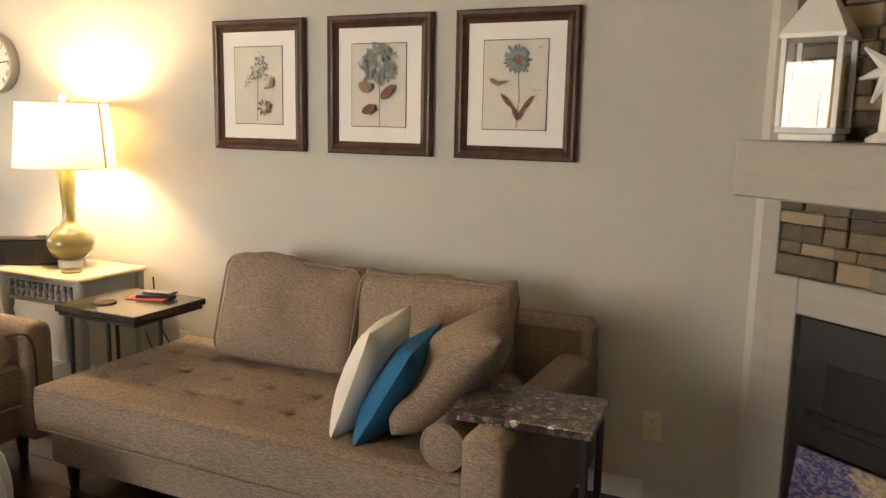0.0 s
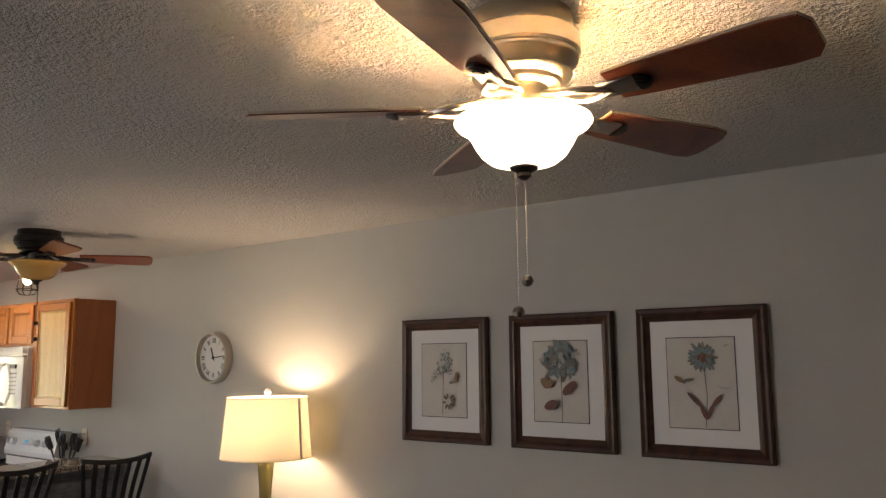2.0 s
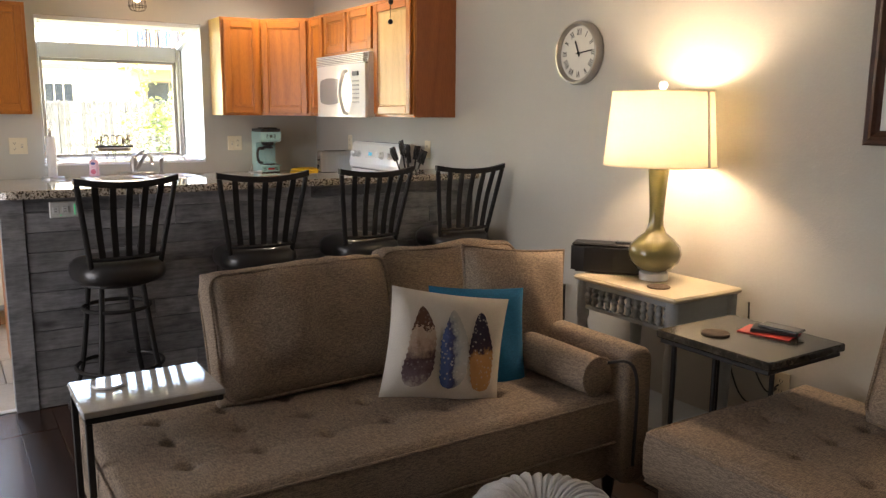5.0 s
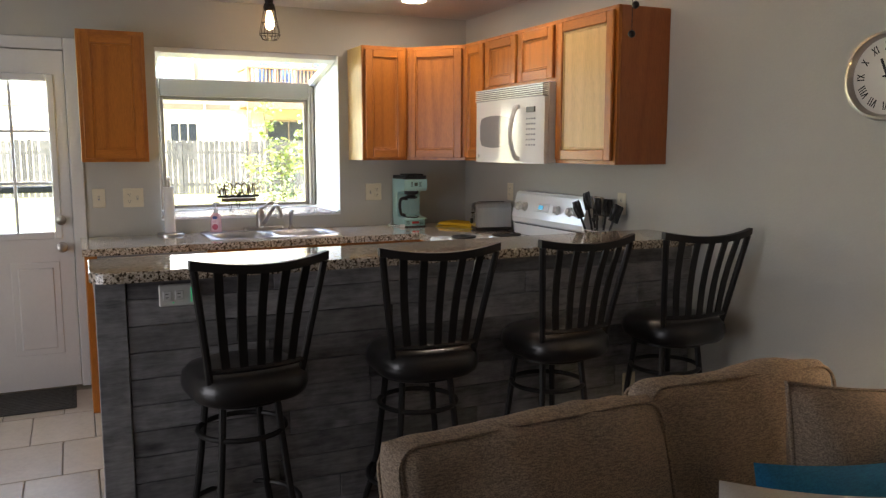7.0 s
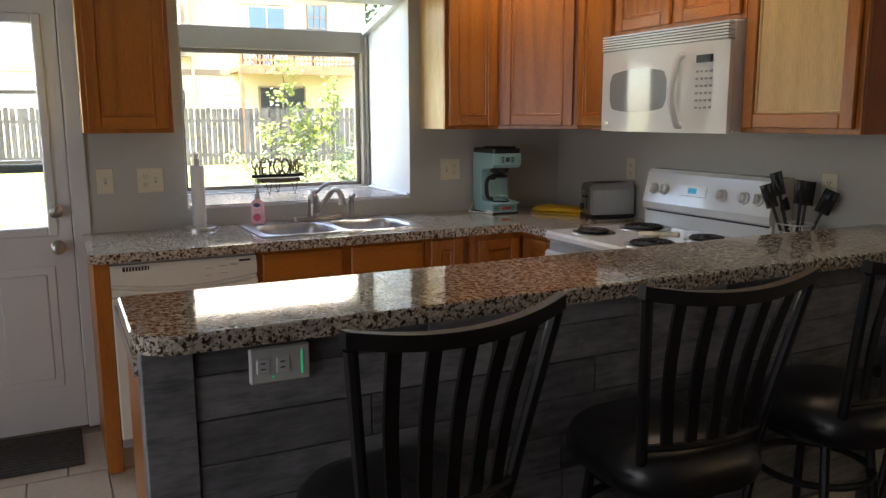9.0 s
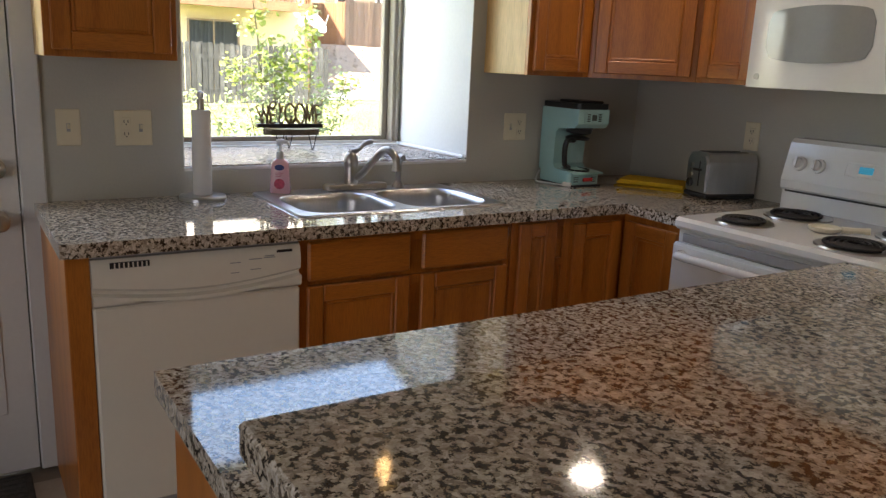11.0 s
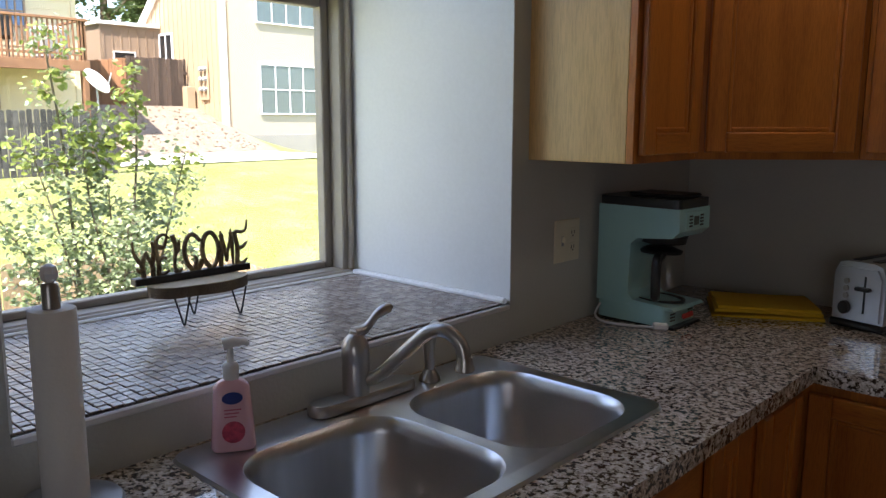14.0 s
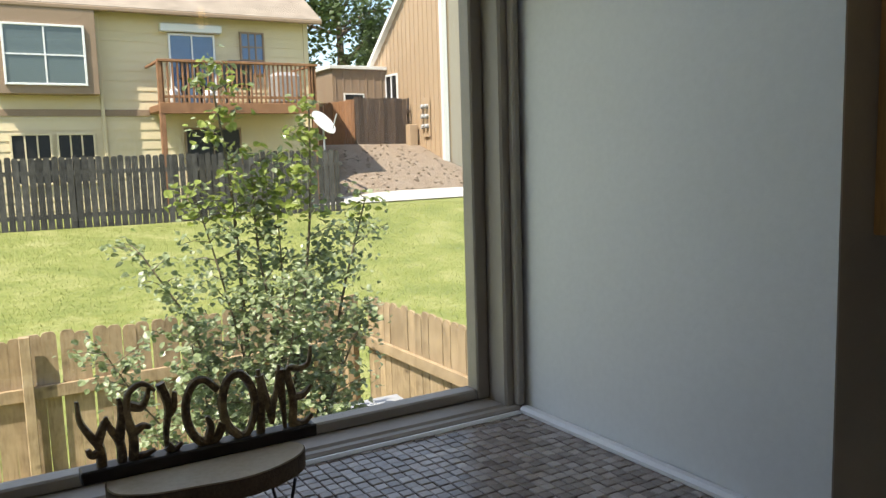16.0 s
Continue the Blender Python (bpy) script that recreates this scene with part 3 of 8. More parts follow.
# garden window niche
NICHE = [(-7.55, 1.0), (-8.11, 1.0), (-8.11, 1.95), (-7.55, 2.09)]
REVEAL = [(-7.398, 1.02), (-7.56, 1.02), (-7.56, 2.066), (-7.398, 2.066)]
for outline, y0, y1 in ((NICHE, 2.375, 2.42), (NICHE, 1.16, 1.205), (REVEAL, 2.372, 2.376), (REVEAL, 1.204, 1.208)):
    structure("window_niche", fixn(prism(B(), outline, y0, y1, "y")), "niche", "pale painted side wall of the garden window", "window")
structure("window_sill_base", box(B(), -8.11, WX - 0.003, 1.16, 2.42, 0.97, 1.012), "darkgrout", "dark grouted shelf of the garden window", "window")
window = thing("window_1", "taupe metal garden window with one large pane", "window", kind="structure")
wf = B()
box(wf, -8.10, -8.0, 1.205, 1.285, 1.012, 1.93, 0.004)
box(wf, -8.10, -8.0, 2.335, 2.375, 1.012, 1.93, 0.004)
box(wf, -8.10, -8.001, 1.285, 2.335, 1.012, 1.030, 0.004)
box(wf, -8.10, -8.001, 1.285, 2.335, 1.812, 1.93, 0.004)
part("window_frame", wf, "taupe", window)
st = B()
box(st, -8.085, -8.05, 1.285, 1.312, 1.030, 1.812, 0.003)
box(st, -8.085, -8.05, 2.308, 2.335, 1.030, 1.812, 0.003)
box(st, -8.085, -8.051, 1.312, 2.308, 1.030, 1.050, 0.003)
box(st, -8.085, -8.051, 1.312, 2.308, 1.788, 1.812, 0.003)
box(st, -8.012, -7.985, 1.23, 2.36, 1.012, 1.026, 0.004)
box(st, -8.012, -7.985, 2.353, 2.368, 1.027, 1.9, 0.003)
part("sash", st, "taupe", window)
pane = part("pane", box(B(), -8.07, -8.066, 1.312, 2.308, 1.05, 1.788), "pane", window)
pane.visible_shadow = False
rf = B()
for y0, y1 in ((1.205, 1.24), (2.34, 2.375)):
    prism(rf, [(-7.43, 2.045), (-7.43, 2.085), (-8.02, 1.945), (-8.02, 1.905)], y0, y1, "y")
prism(rf, [(-7.42, 2.04), (-7.42, 2.09), (-7.5, 2.07), (-7.5, 2.02)], 1.24, 2.34, "y")
part("roof_frame", fixn(rf), "white", window, "white painted sloping frame")
rp = part("roof_pane", prism(B(), [(-7.45, 2.065), (-7.45, 2.069), (-8.02, 1.929), (-8.02, 1.925)], 1.24, 2.34, "y"), "pane", window)
rp.visible_shadow = False
ck = B()
box(ck, -7.985, WX - 0.002, 2.352, 2.373, 1.0125, 1.028, 0.005)
box(ck, -7.984, -7.972, 1.21, 2.352, 1.0125, 1.022, 0.004)
box(ck, WX - 0.012, WX + 0.003, 1.205, 2.375, 0.998, 1.012, 0.003)
part("caulk", ck, "white", window)
# unseen window of the living room, behind the walk, placed to suit the daylight fill
w2 = thing("window_2", "white framed living room window", "window", kind="structure")
wf = B()
for x0, x1, z0, z1 in ((-5.25, -5.19, 0.1, 2.1), (-3.01, -2.95, 0.1, 2.1), (-5.19, -3.01, 0.1, 0.16), (-5.19, -3.01, 2.04, 2.1), (-4.13, -4.07, 0.16, 2.04)):
    box(wf, x0, x1, -2.5, -2.43, z0, z1, 0.004)
part("window_frame", wf, "white", w2)
part("blind", box(B(), -5.19, -3.01, -2.475, -2.465, 0.16, 2.04), "white", w2, "closed white blind")


def back_door():
    d = thing("door_1", "white panelled back door with nine glass panes, closed", "door", at=(WX, 0.3, 0), kind="structure")
    y0, y1, z0, z1, xa, xb = -0.085, 0.695, 0.012, 2.012, -7.425, -7.385
    gy, gz = (0.0, 0.61), (0.945, 1.85)
    bm = B()
    wall_cells(bm, y0, y1, z0, z1, xa, xb, [(gy[0], gy[1], gz[0], gz[1])], "x")
    part("leaf", bm, "white", d)
    js = B()
    for a, b, c_, e in ((-0.09, -0.07, 0, 2.02), (0.68, 0.70, 0, 2.02), (-0.07, 0.68, 1.995, 2.02)):
        box(js, -7.50, -7.428, a, b, c_, e, 0.002)
    box(js, -7.54, -7.428, -0.07, 0.68, 0.0, 0.022, 0.003)
    part("stop", js, "white", d)
    fr = B()
    for a, b, c, e in ((gy[0] - 0.035, gy[0] + 0.01, gz[0] - 0.03, gz[1] + 0.03), (gy[1] - 0.01, gy[1] + 0.03, gz[0] - 0.03, gz[1] + 0.03)):
        box(fr, xa - 0.008, xb + 0.012, a, b, c, e, 0.006)
    for c, e in ((gz[0] - 0.03, gz[0] + 0.015), (gz[1] - 0.015, gz[1] + 0.03)):
        box(fr, xa - 0.007, xb + 0.011, gy[0] + 0.01, gy[1] - 0.01, c, e, 0.006)
    part("glazing_frame", fr, "white", d)
    for k in range(1, 3):
        y = gy[0] + (gy[1] - gy[0]) * k / 3
        part("glazing_bar", box(B(), -7.414, -7.388, y - 0.009, y + 0.009, gz[0] + 0.015, gz[1] - 0.015, 0.004), "white", d)
        z = gz[0] + (gz[1] - gz[0]) * k / 3
        part("glazing_bar", box(B(), -7.413, -7.389, gy[0] + 0.01, gy[1] - 0.01, z - 0.009, z + 0.009, 0.004), "white", d)
    p = part("pane", box(B(), -7.402, -7.399, gy[0], gy[1], gz[0], gz[1]), "pane", d)
    p.visible_shadow = False
    for a, b in ((0.005, 0.265), (0.355, 0.615)):
        pm = B()
        for (u0, u1, v0, v1, q) in ((a, b, 0.22, 0.78, 0.005), (a + 0.035, b - 0.035, 0.255, 0.745, 0.011)):
            box(pm, xb - 0.001, xb + q, u0, u1, v0, v1, 0.006)
        part("raised_panel", pm, "white", d)
    for z in (0.865, 1.026):
        kb = B()
        rings(kb, [[(xb + x, 0.635 + r * math.cos(math.tau * i / 20), z + r * math.sin(math.tau * i / 20)) for i in range(20)] for x, r in
                   ((0.0, 0.031), (0.008, 0.031), (0.012, 0.022), (0.02, 0.014 if z < 1 else 0.026), (0.035, 0.016 if z < 1 else 0.024), (0.045, 0.027), (0.06, 0.027 if z < 1 else 0.012), (0.066, 0.018 if z < 1 else 0.006))])
        part("knob" if z < 1 else "deadbolt", kb, "nickel", d, "brushed nickel lock hardware", True)
    return settle(d)


back_door()
MatM = B()
box(MatM, -7.36, -6.94, -0.12, 0.665, 0.001, 0.012, 0.004)
dm = tagged(part("door_mat", MatM, "rug"), "charcoal ribbed door mat on the tiles", "mat")
for k in range(13):
    part("rib", box(B(), -7.34 + k * 0.031, -7.322 + k * 0.031, -0.10, 0.645, 0.011, 0.017, 0.002), "rug", dm)


# ---- kitchen cabinets ----
def cab_door(parent, m, w, h, veneer="oak", flat=False):
    """A framed oak door; local x right, z up, its face towards -y."""
    s, t, c = 0.052, 0.019, 0.004
    fr = B()
    if flat:
        box(fr, 0, w, -t, 0, 0, h, 0.007, m)
        return part("drawer_front", fr, "oak_flat", parent)
    ob = part("door", box(fr, s - 0.002, w - s + 0.002, -0.0075, -0.001, s - 0.002, h - s + 0.002, 0.0, m), veneer, parent)
    for u in (0, w - s):
        part("stile", box(B(), u, u + s, -t, 0, 0, h, c, m), "oak", ob)
    for v in (0, h - s):
        part("rail", box(B(), s, w - s, -t + 0.0005, 0, v, v + s, c, m), "oak_flat", ob)
    pn = B()
    i = 0.012
    for u0, u1, v0, v1 in ((s, s + i, s, h - s), (w - s - i, w - s, s, h - s), (s + i, w - s - i, s, s + i), (s + i, w - s - i, h - s - i, h - s)):
        box(pn, u0, u1, -0.012, -0.004, v0, v1, 0.003, m)
    part("moulding", pn, veneer, ob)
    return ob


def on_west(x, y, z):
    return Matrix.Translation((x, y, z)) @ Matrix.Rotation(radians(90), 4, "Z")


def on_north(x, y, z):
    return Matrix.Translation((x, y, z))


UZ0, UZ1 = 1.372, 2.11
UF = WX + 0.275


def upper_west(y0, y1, label, left="oak_side"):
    c = thing("wall_cabinet", label, "cabinet", "wall cabinets", (WX, (y0 + y1) / 2, UZ0))
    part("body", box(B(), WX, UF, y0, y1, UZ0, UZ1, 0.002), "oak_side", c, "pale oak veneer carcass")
    fb = B()
    for a, b, z0, z1 in ((y0, y0 + 0.03, UZ0, UZ1), (y1 - 0.03, y1, UZ0, UZ1), (y0 + 0.03, y1 - 0.03, UZ0, UZ0 + 0.035), (y0 + 0.03, y1 - 0.03, UZ1 - 0.04, UZ1)):
        box(fb, UF, UF + 0.018, a, b, z0, z1, 0.001)
    box(fb, UF, UF + 0.006, y0 + 0.03, y1 - 0.03, UZ0 + 0.035, UZ1 - 0.04)
    part("face_frame", fb, "oak", c)
    cab_door(c, on_west(UF + 0.019, y0 + 0.018, UZ0 + 0.018), y1 - y0 - 0.036, UZ1 - UZ0 - 0.04)
    return settle(c)


upper_west(0.766, 1.124, "honey oak wall cabinet beside the window with one closed door")
upper_west(2.44, 2.752, "honey oak wall cabinet between window and corner")
# corner unit with a slanted door
c = thing("wall_cabinet", "honey oak corner wall cabinet with a slanted door", "cabinet", "wall cabinets", (-7.1, 3.1, UZ0))
P0, P1 = Vector((UF + 0.018, 2.754, 0)), Vector((-6.80, 3.035, 0))
part("body", prism(B(), [(WX, WY), (WX, 2.754), (P0.x, P0.y), (P1.x, P1.y), (-6.80, WY)], UZ0, UZ1), "oak", c)
dv = (P1 - P0)
ang = math.atan2(dv.y, dv.x)
cab_door(c, Matrix.Translation((P0.x, P0.y, UZ0 + 0.018)) @ Matrix.Rotation(ang, 4, "Z") @ Matrix.Translation((0.02, -0.001, 0)), dv.length - 0.04, UZ1 - UZ0 - 0.04)
settle(c)


def upper_north(x0, x1, z0, doors, label, end=False):
    c = thing("wall_cabinet", label, "cabinet", "wall cabinets", ((x0 + x1) / 2, WY, z0))
    yf = 3.035
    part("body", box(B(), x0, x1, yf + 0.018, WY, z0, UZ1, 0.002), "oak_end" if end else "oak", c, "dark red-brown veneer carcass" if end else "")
    fb = B()
    n = len(doors)
    for a, b, p, q in ((x0, x0 + 0.03, z0, UZ1), (x1 - 0.03, x1, z0, UZ1), (x0 + 0.03, x1 - 0.03, z0, z0 + 0.035), (x0 + 0.03, x1 - 0.03, UZ1 - 0.04, UZ1)):
        box(fb, a, b, yf, yf + 0.018, p, q, 0.001)
    box(fb, x0 + 0.03, x1 - 0.03, yf + 0.008, yf + 0.018, z0 + 0.035, UZ1 - 0.04)
    part("face_frame", fb, "oak", c)
    for a, b in doors:
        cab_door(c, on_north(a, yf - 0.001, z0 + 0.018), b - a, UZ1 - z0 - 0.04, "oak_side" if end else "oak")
    return settle(c)


upper_north(-6.798, -6.517, UZ0, [(-6.782, -6.533)], "narrow honey oak wall cabinet beside the corner")
upper_north(-6.515, -5.735, 1.80, [(-6.497, -6.14), (-6.11, -5.753)], "short honey oak wall cabinet with two doors over the microwave")
upper_north(-5.733, -5.225, UZ0, [(-5.715, -5.243)], "honey oak end wall cabinet with a dark reddish side", True)

# microwave
mw = thing("microwave", "white over-range microwave with a curved door handle", "microwave", at=(-6.15, 3.1, 1.36))
part("body", box(B(), -6.508, -5.742, 2.99, WY - 0.003, 1.372, 1.797, 0.006), "enamel", mw)


def mw_front(x):
    """The bowed front of the microwave, as y over x."""
    return 2.938 + 0.028 * ((x + 6.125) / 0.385) ** 2


dr = B()
xs_ = [-6.51 + 0.77 * i / 24 for i in range(25)]
prism(dr, [(-6.51, 2.988)] + [(x, mw_front(x)) for x in xs_] + [(-5.74, 2.988)], 1.368, 1.722)
part("door", fixn(dr), "enamel", mw)
wd = B()
cols = []
for i in range(25):
    u = 2 * i / 24 - 1
    x = -6.245 + 0.195 * u
    arch = (0.074 + 0.018 * (1 - u * u)) * (1 - 0.5 * abs(u) ** 24)
    cols.append([(x, mw_front(x) - 0.0025, 1.545 - arch), (x, mw_front(x) + 0.006, 1.545 - arch), (x, mw_front(x) + 0.006, 1.545 + arch), (x, mw_front(x) - 0.0025, 1.545 + arch)])
part("window", fixn(rings(wd, cols)), "ovenglass", mw, "grey tinted door glass with arched edges")
part("door_gap", box(B(), -6.508, -5.742, 2.958, 2.99, 1.7222, 1.7278), "greyplastic", mw)
for k in range(6):
    part("vent_slat", box(B(), -6.506, -5.744, 2.955, 2.99, 1.729 + k * 0.0112, 1.736 + k * 0.0112, 0.002), "enamel", mw)
hd = B()
tube(hd, smooth_path([(-5.965, 2.945, 1.395), (-5.965, 2.915, 1.41), (-5.965, 2.885, 1.53), (-5.965, 2.915, 1.66), (-5.965, 2.945, 1.675)], 5), 0.013, 10)
part("handle", hd, "enamel", mw, "", True)
part("display", box(B(), -5.895, -5.815, mw_front(-5.855) - 0.006, 2.97, 1.643, 1.672, 0.001), "black", mw)
for r in range(6):
    for q in range(4):
        part("button", box(B(), -5.895 + q * 0.022, -5.881 + q * 0.022, mw_front(-5.89 + q * 0.022) - 0.0025, 2.972, 1.604 - r * 0.028, 1.613 - r * 0.028, 0.001), "greyplastic", mw)
part("badge", moved(lathe(B(), [(0.011, 0), (0.011, 0.004)], (0, 0, 0), 14), pose(-6.465, mw_front(-6.465) + 0.001, 1.405, 90)), "nickel", mw)
settle(mw)

# ---- base units ----
FX = -6.80


def base_unit(name, y0, y1, label, fronts):
    c = thing(name, label, "cabinet", "base cabinets", (WX, (y0 + y1) / 2, 0))
    part("body", box(B(), WX, FX - 0.018, y0, y1, 0.09, 0.72 if "sink" in label else 0.872), "oak", c)
    part("toe_kick", box(B(), WX, FX - 0.07, y0, y1, 0.0, 0.09), "black", c)
    fb = B()
    for a, b, z0, z1 in ((y0, y0 + 0.03, 0.09, 0.872), (y1 - 0.03, y1, 0.09, 0.872), (y0 + 0.03, y1 - 0.03, 0.835, 0.872), (y0 + 0.03, y1 - 0.03, 0.09, 0.125), (y0 + 0.03, y1 - 0.03, 0.69, 0.72)):
        box(fb, FX - 0.018, FX, a, b, z0, z1, 0.001)
    box(fb, FX - 0.018, FX - 0.01, y0 + 0.03, y1 - 0.03, 0.125, 0.835)
    part("face_frame", fb, "oak", c)
    for a, b, z0, z1, flat in fronts:
        cab_door(c, on_west(FX + 0.001, a, z0), b - a, z1 - z0, "oak", flat)
    return settle(c)


base_unit("base_cabinet", 1.388, 2.178, "honey oak sink cabinet with two false drawers and two doors", [(1.41, 1.765, 0.737, 0.862, True), (1.81, 2.158, 0.737, 0.862, True), (1.41, 1.765, 0.11, 0.722, False), (1.81, 2.158, 0.11, 0.722, False)])
base_unit("base_cabinet", 2.18, 2.45, "narrow honey oak base cabinet with one door", [(2.207, 2.375, 0.11, 0.862, False)])
c = thing("base_cabinet", "honey oak corner base cabinet with a folding door", "cabinet", "base cabinets", (WX, 3.0, 0))
part("body", prism(B(), [(WX, 2.452), (FX, 2.452), (FX, 2.725), (-6.49, 2.725), (-6.49, WY), (WX, WY)], 0.09, 0.872), "oak", c)
part("toe_kick", prism(B(), [(WX, 2.452), (FX - 0.07, 2.452), (FX - 0.07, 2.79), (-6.49, 2.79), (-6.49, WY), (WX, WY)], 0.0, 0.09), "black", c)
cab_door(c, on_west(FX + 0.001, 2.462, 0.11), 0.235, 0.735)
cab_door(c, on_north(-6.775, 2.724, 0.11), 0.255, 0.735)
settle(c)
ep = tagged(part("cabinet_side", box(B(), WX, -6.795, 0.748, 0.808, 0.0, 0.872, 0.003), "oak"), "honey oak end panel beside the dishwasher", "panel")

# dishwasher
dw = thing("dishwasher", "white built-in dishwasher with a pocket handle", "dishwasher", at=(-7.1, 1.12, 0))
part("body", box(B(), WX + 0.01, -6.80, 0.806, 1.384, 0.1, 0.87), "greyplastic", dw)
part("lower_door", box(B(), -6.80, -6.775, 0.808, 1.382, 0.14, 0.731, 0.006), "bisque", dw)
secs = []
for i in range(25):
    u = i / 24
    ze = 0.782 - 0.026 * math.sin(math.pi * u)
    prof = [(-6.80, 0.735), (-6.775, 0.735), (-6.766, 0.742), (-6.762, ze - 0.022), (-6.764, ze - 0.014), (-6.786, ze - 0.010), (-6.788, ze - 0.002), (-6.772, ze + 0.008), (-6.770, 0.815), (-6.776, 0.850), (-6.784, 0.861), (-6.80, 0.861)]
    secs.append([(x, 0.808 + 0.574 * u, z) for x, z in prof])
part("control_panel", fixn(rings(B(), secs)), "bisque", dw, "white moulded panel with a curved pocket handle", True)
part("kick_plate", box(B(), -6.86, -6.84, 0.808, 1.382, 0.0, 0.13), "cream", dw)
part("vent", box(B(), -6.776, -6.7725, 0.853, 0.953, 0.837, 0.853), "black", dw)
for k in range(8):
    part("vent_bar", box(B(), -6.775, -6.7695, 0.863 + k * 0.0115, 0.8665 + k * 0.0115, 0.838, 0.852), "bisque", dw)
part("badge", box(B(), -6.7735, -6.7712, 1.308, 1.356, 0.842, 0.850, 0.001), "black", dw)
for k, (y, z) in enumerate(((1.18, 0.806), (1.232, 0.812), (1.25, 0.812), (1.276, 0.814), (1.296, 0.814))):
    bt = moved(lathe(B(), [(0.007, 0), (0.007, 0.003)], (0, 0, 0), 12), pose(-6.774, y, z, 0, 90))
    part("button", bt, "cream", dw)
for y0, y1, z in ((1.17, 1.20, 0.822), (1.172, 1.196, 0.793), (1.225, 1.262, 0.828), (1.228, 1.26, 0.798), (1.27, 1.302, 0.829), (1.272, 1.30, 0.834)):
    part("text_bar", box(B(), -6.7735, -6.7705, y0, y1, z, z + 0.0025), "greyplastic", dw)
settle(dw)

# ---- counters ----
ct = B()
z0, z1 = 0.875, 0.914
SY0, SY1, SX0, SX1 = 1.428, 2.225, -7.38, -6.885
box(ct, WX, SX0 + 0.03, 0.735, WY, z0, z1)
box(ct, SX0 + 0.03, SX1 - 0.03, 0.735, SY0 + 0.008, z0, z1)
box(ct, SX0 + 0.03, SX1 - 0.03, SY1 - 0.008, WY, z0, z1)
box(ct, SX1 - 0.03, -6.76, 0.735, 2.69, z0, z1)
box(ct, SX1 - 0.03, -6.76, 2.69, WY, z0, z1)
box(ct, -6.76, -6.488, 2.69, WY, z0, z1)
bmesh.ops.remove_doubles(ct, verts=ct.verts[:], dist=0.0005)
tagged(part("countertop", ct, "granite"), "polished speckled granite worktop in an L shape", "countertop")
ct = B()
prism(ct, [(-5.83, 0.763), (-5.272, 0.763), (-5.272, WY), (-5.712, WY), (-5.712, 2.60), (-5.83, 2.60)], z0, z1)
fixn(ct)
tagged(part("countertop", ct, "granite"), "polished speckled granite worktop on the peninsula", "countertop")
ct = B()
ol = [(-4.948, 3.337), (-5.345, 3.337), (-5.345, 0.745)] + [(-4.948 - 0.085 + 0.085 * math.cos(radians(a)), 0.742 + 0.085 + 0.085 * math.sin(radians(a))) for a in range(-90, 1, 10)]
lo = [(x, y) for x, y in ol]
rings(ct, [[(x, y, z) for x, y in ol] for z in (1.006, 1.038)] + [[(-5.16 + (x + 5.16) * 0.98, 2.04 + (y - 2.04) * 0.997, 1.043) for x, y in ol]])
tagged(part("countertop", fixn(ct), "granite"), "raised polished granite breakfast bar with rounded corners", "countertop")

# peninsula body
pw = structure("wall_peninsula", box(B(), -5.268, -5.04, 0.775, WY, 0, 1.0055), "trim", "painted half wall under the breakfast bar", "wall")
pc = thing("base_cabinet", "honey oak peninsula cabinet under granite", "cabinet", "base cabinets", (-5.5, 1.7, 0))
part("body", box(B(), -5.80, -5.272, 0.785, 2.59, 0.09, 0.873), "oak", pc)
part("toe_kick", box(B(), -5.74, -5.272, 0.80, 2.59, 0, 0.09), "black", pc)
for k in range(4):
    a = 0.80 + k * 0.445
    cab_door(pc, Matrix.Translation((-5.801, a + 0.43, 0.11)) @ Matrix.Rotation(radians(-90), 4, "Z"), 0.43, 0.74)
settle(pc)

# range
rg = thing("range", "white freestanding electric range with four coil burners", "stove", at=(-6.1, 2.95, 0))
part("body", box(B(), -6.478, -5.722, 2.665, 3.30, 0.02, 0.88, 0.006), "enamel", rg)
part("cooktop", box(B(), -6.482, -5.718, 2.635, 3.25, 0.88, 0.922, 0.012), "enamel", rg)
part("oven_door", box(B(), -6.474, -5.726, 2.632, 2.664, 0.20, 0.835, 0.01), "enamel", rg)
part("oven_window", box(B(), -6.30, -5.90, 2.629, 2.64, 0.40, 0.65, 0.004), "darkglass", rg)
hb = B()
tube(hb, smooth_path([(-6.42, 2.635, 0.80), (-6.41, 2.60, 0.80), (-6.35, 2.592, 0.80), (-5.85, 2.592, 0.80), (-5.79, 2.60, 0.80), (-5.78, 2.635, 0.80)], 4), 0.015, 10)
part("door_handle", hb, "enamel", rg, "", True)
part("vent_strip", box(B(), -6.43, -5.77, 2.633, 2.64, 0.842, 0.872, 0.002), "greyplastic", rg)
part("drawer", box(B(), -6.474, -5.726, 2.636, 2.664, 0.03, 0.19, 0.008), "enamel", rg)
bp = B()
prof = [(3.335, 0.90), (3.225, 0.90), (3.225, 0.99), (3.21, 1.0), (3.205, 1.03), (3.24, 1.17), (3.255, 1.185), (3.335, 1.185)]
rings(bp, [[(-6.482, y, z) for y, z in prof], [(-5.718, y, z) for y, z in prof]])
part("back_panel", fixn(bp), "enamel", rg)
part("shadow_gap", box(B(), -6.47, -5.73, 3.222, 3.228, 0.985, 0.997), "black", rg)
slant = math.degrees(math.atan2(0.035, 0.14))
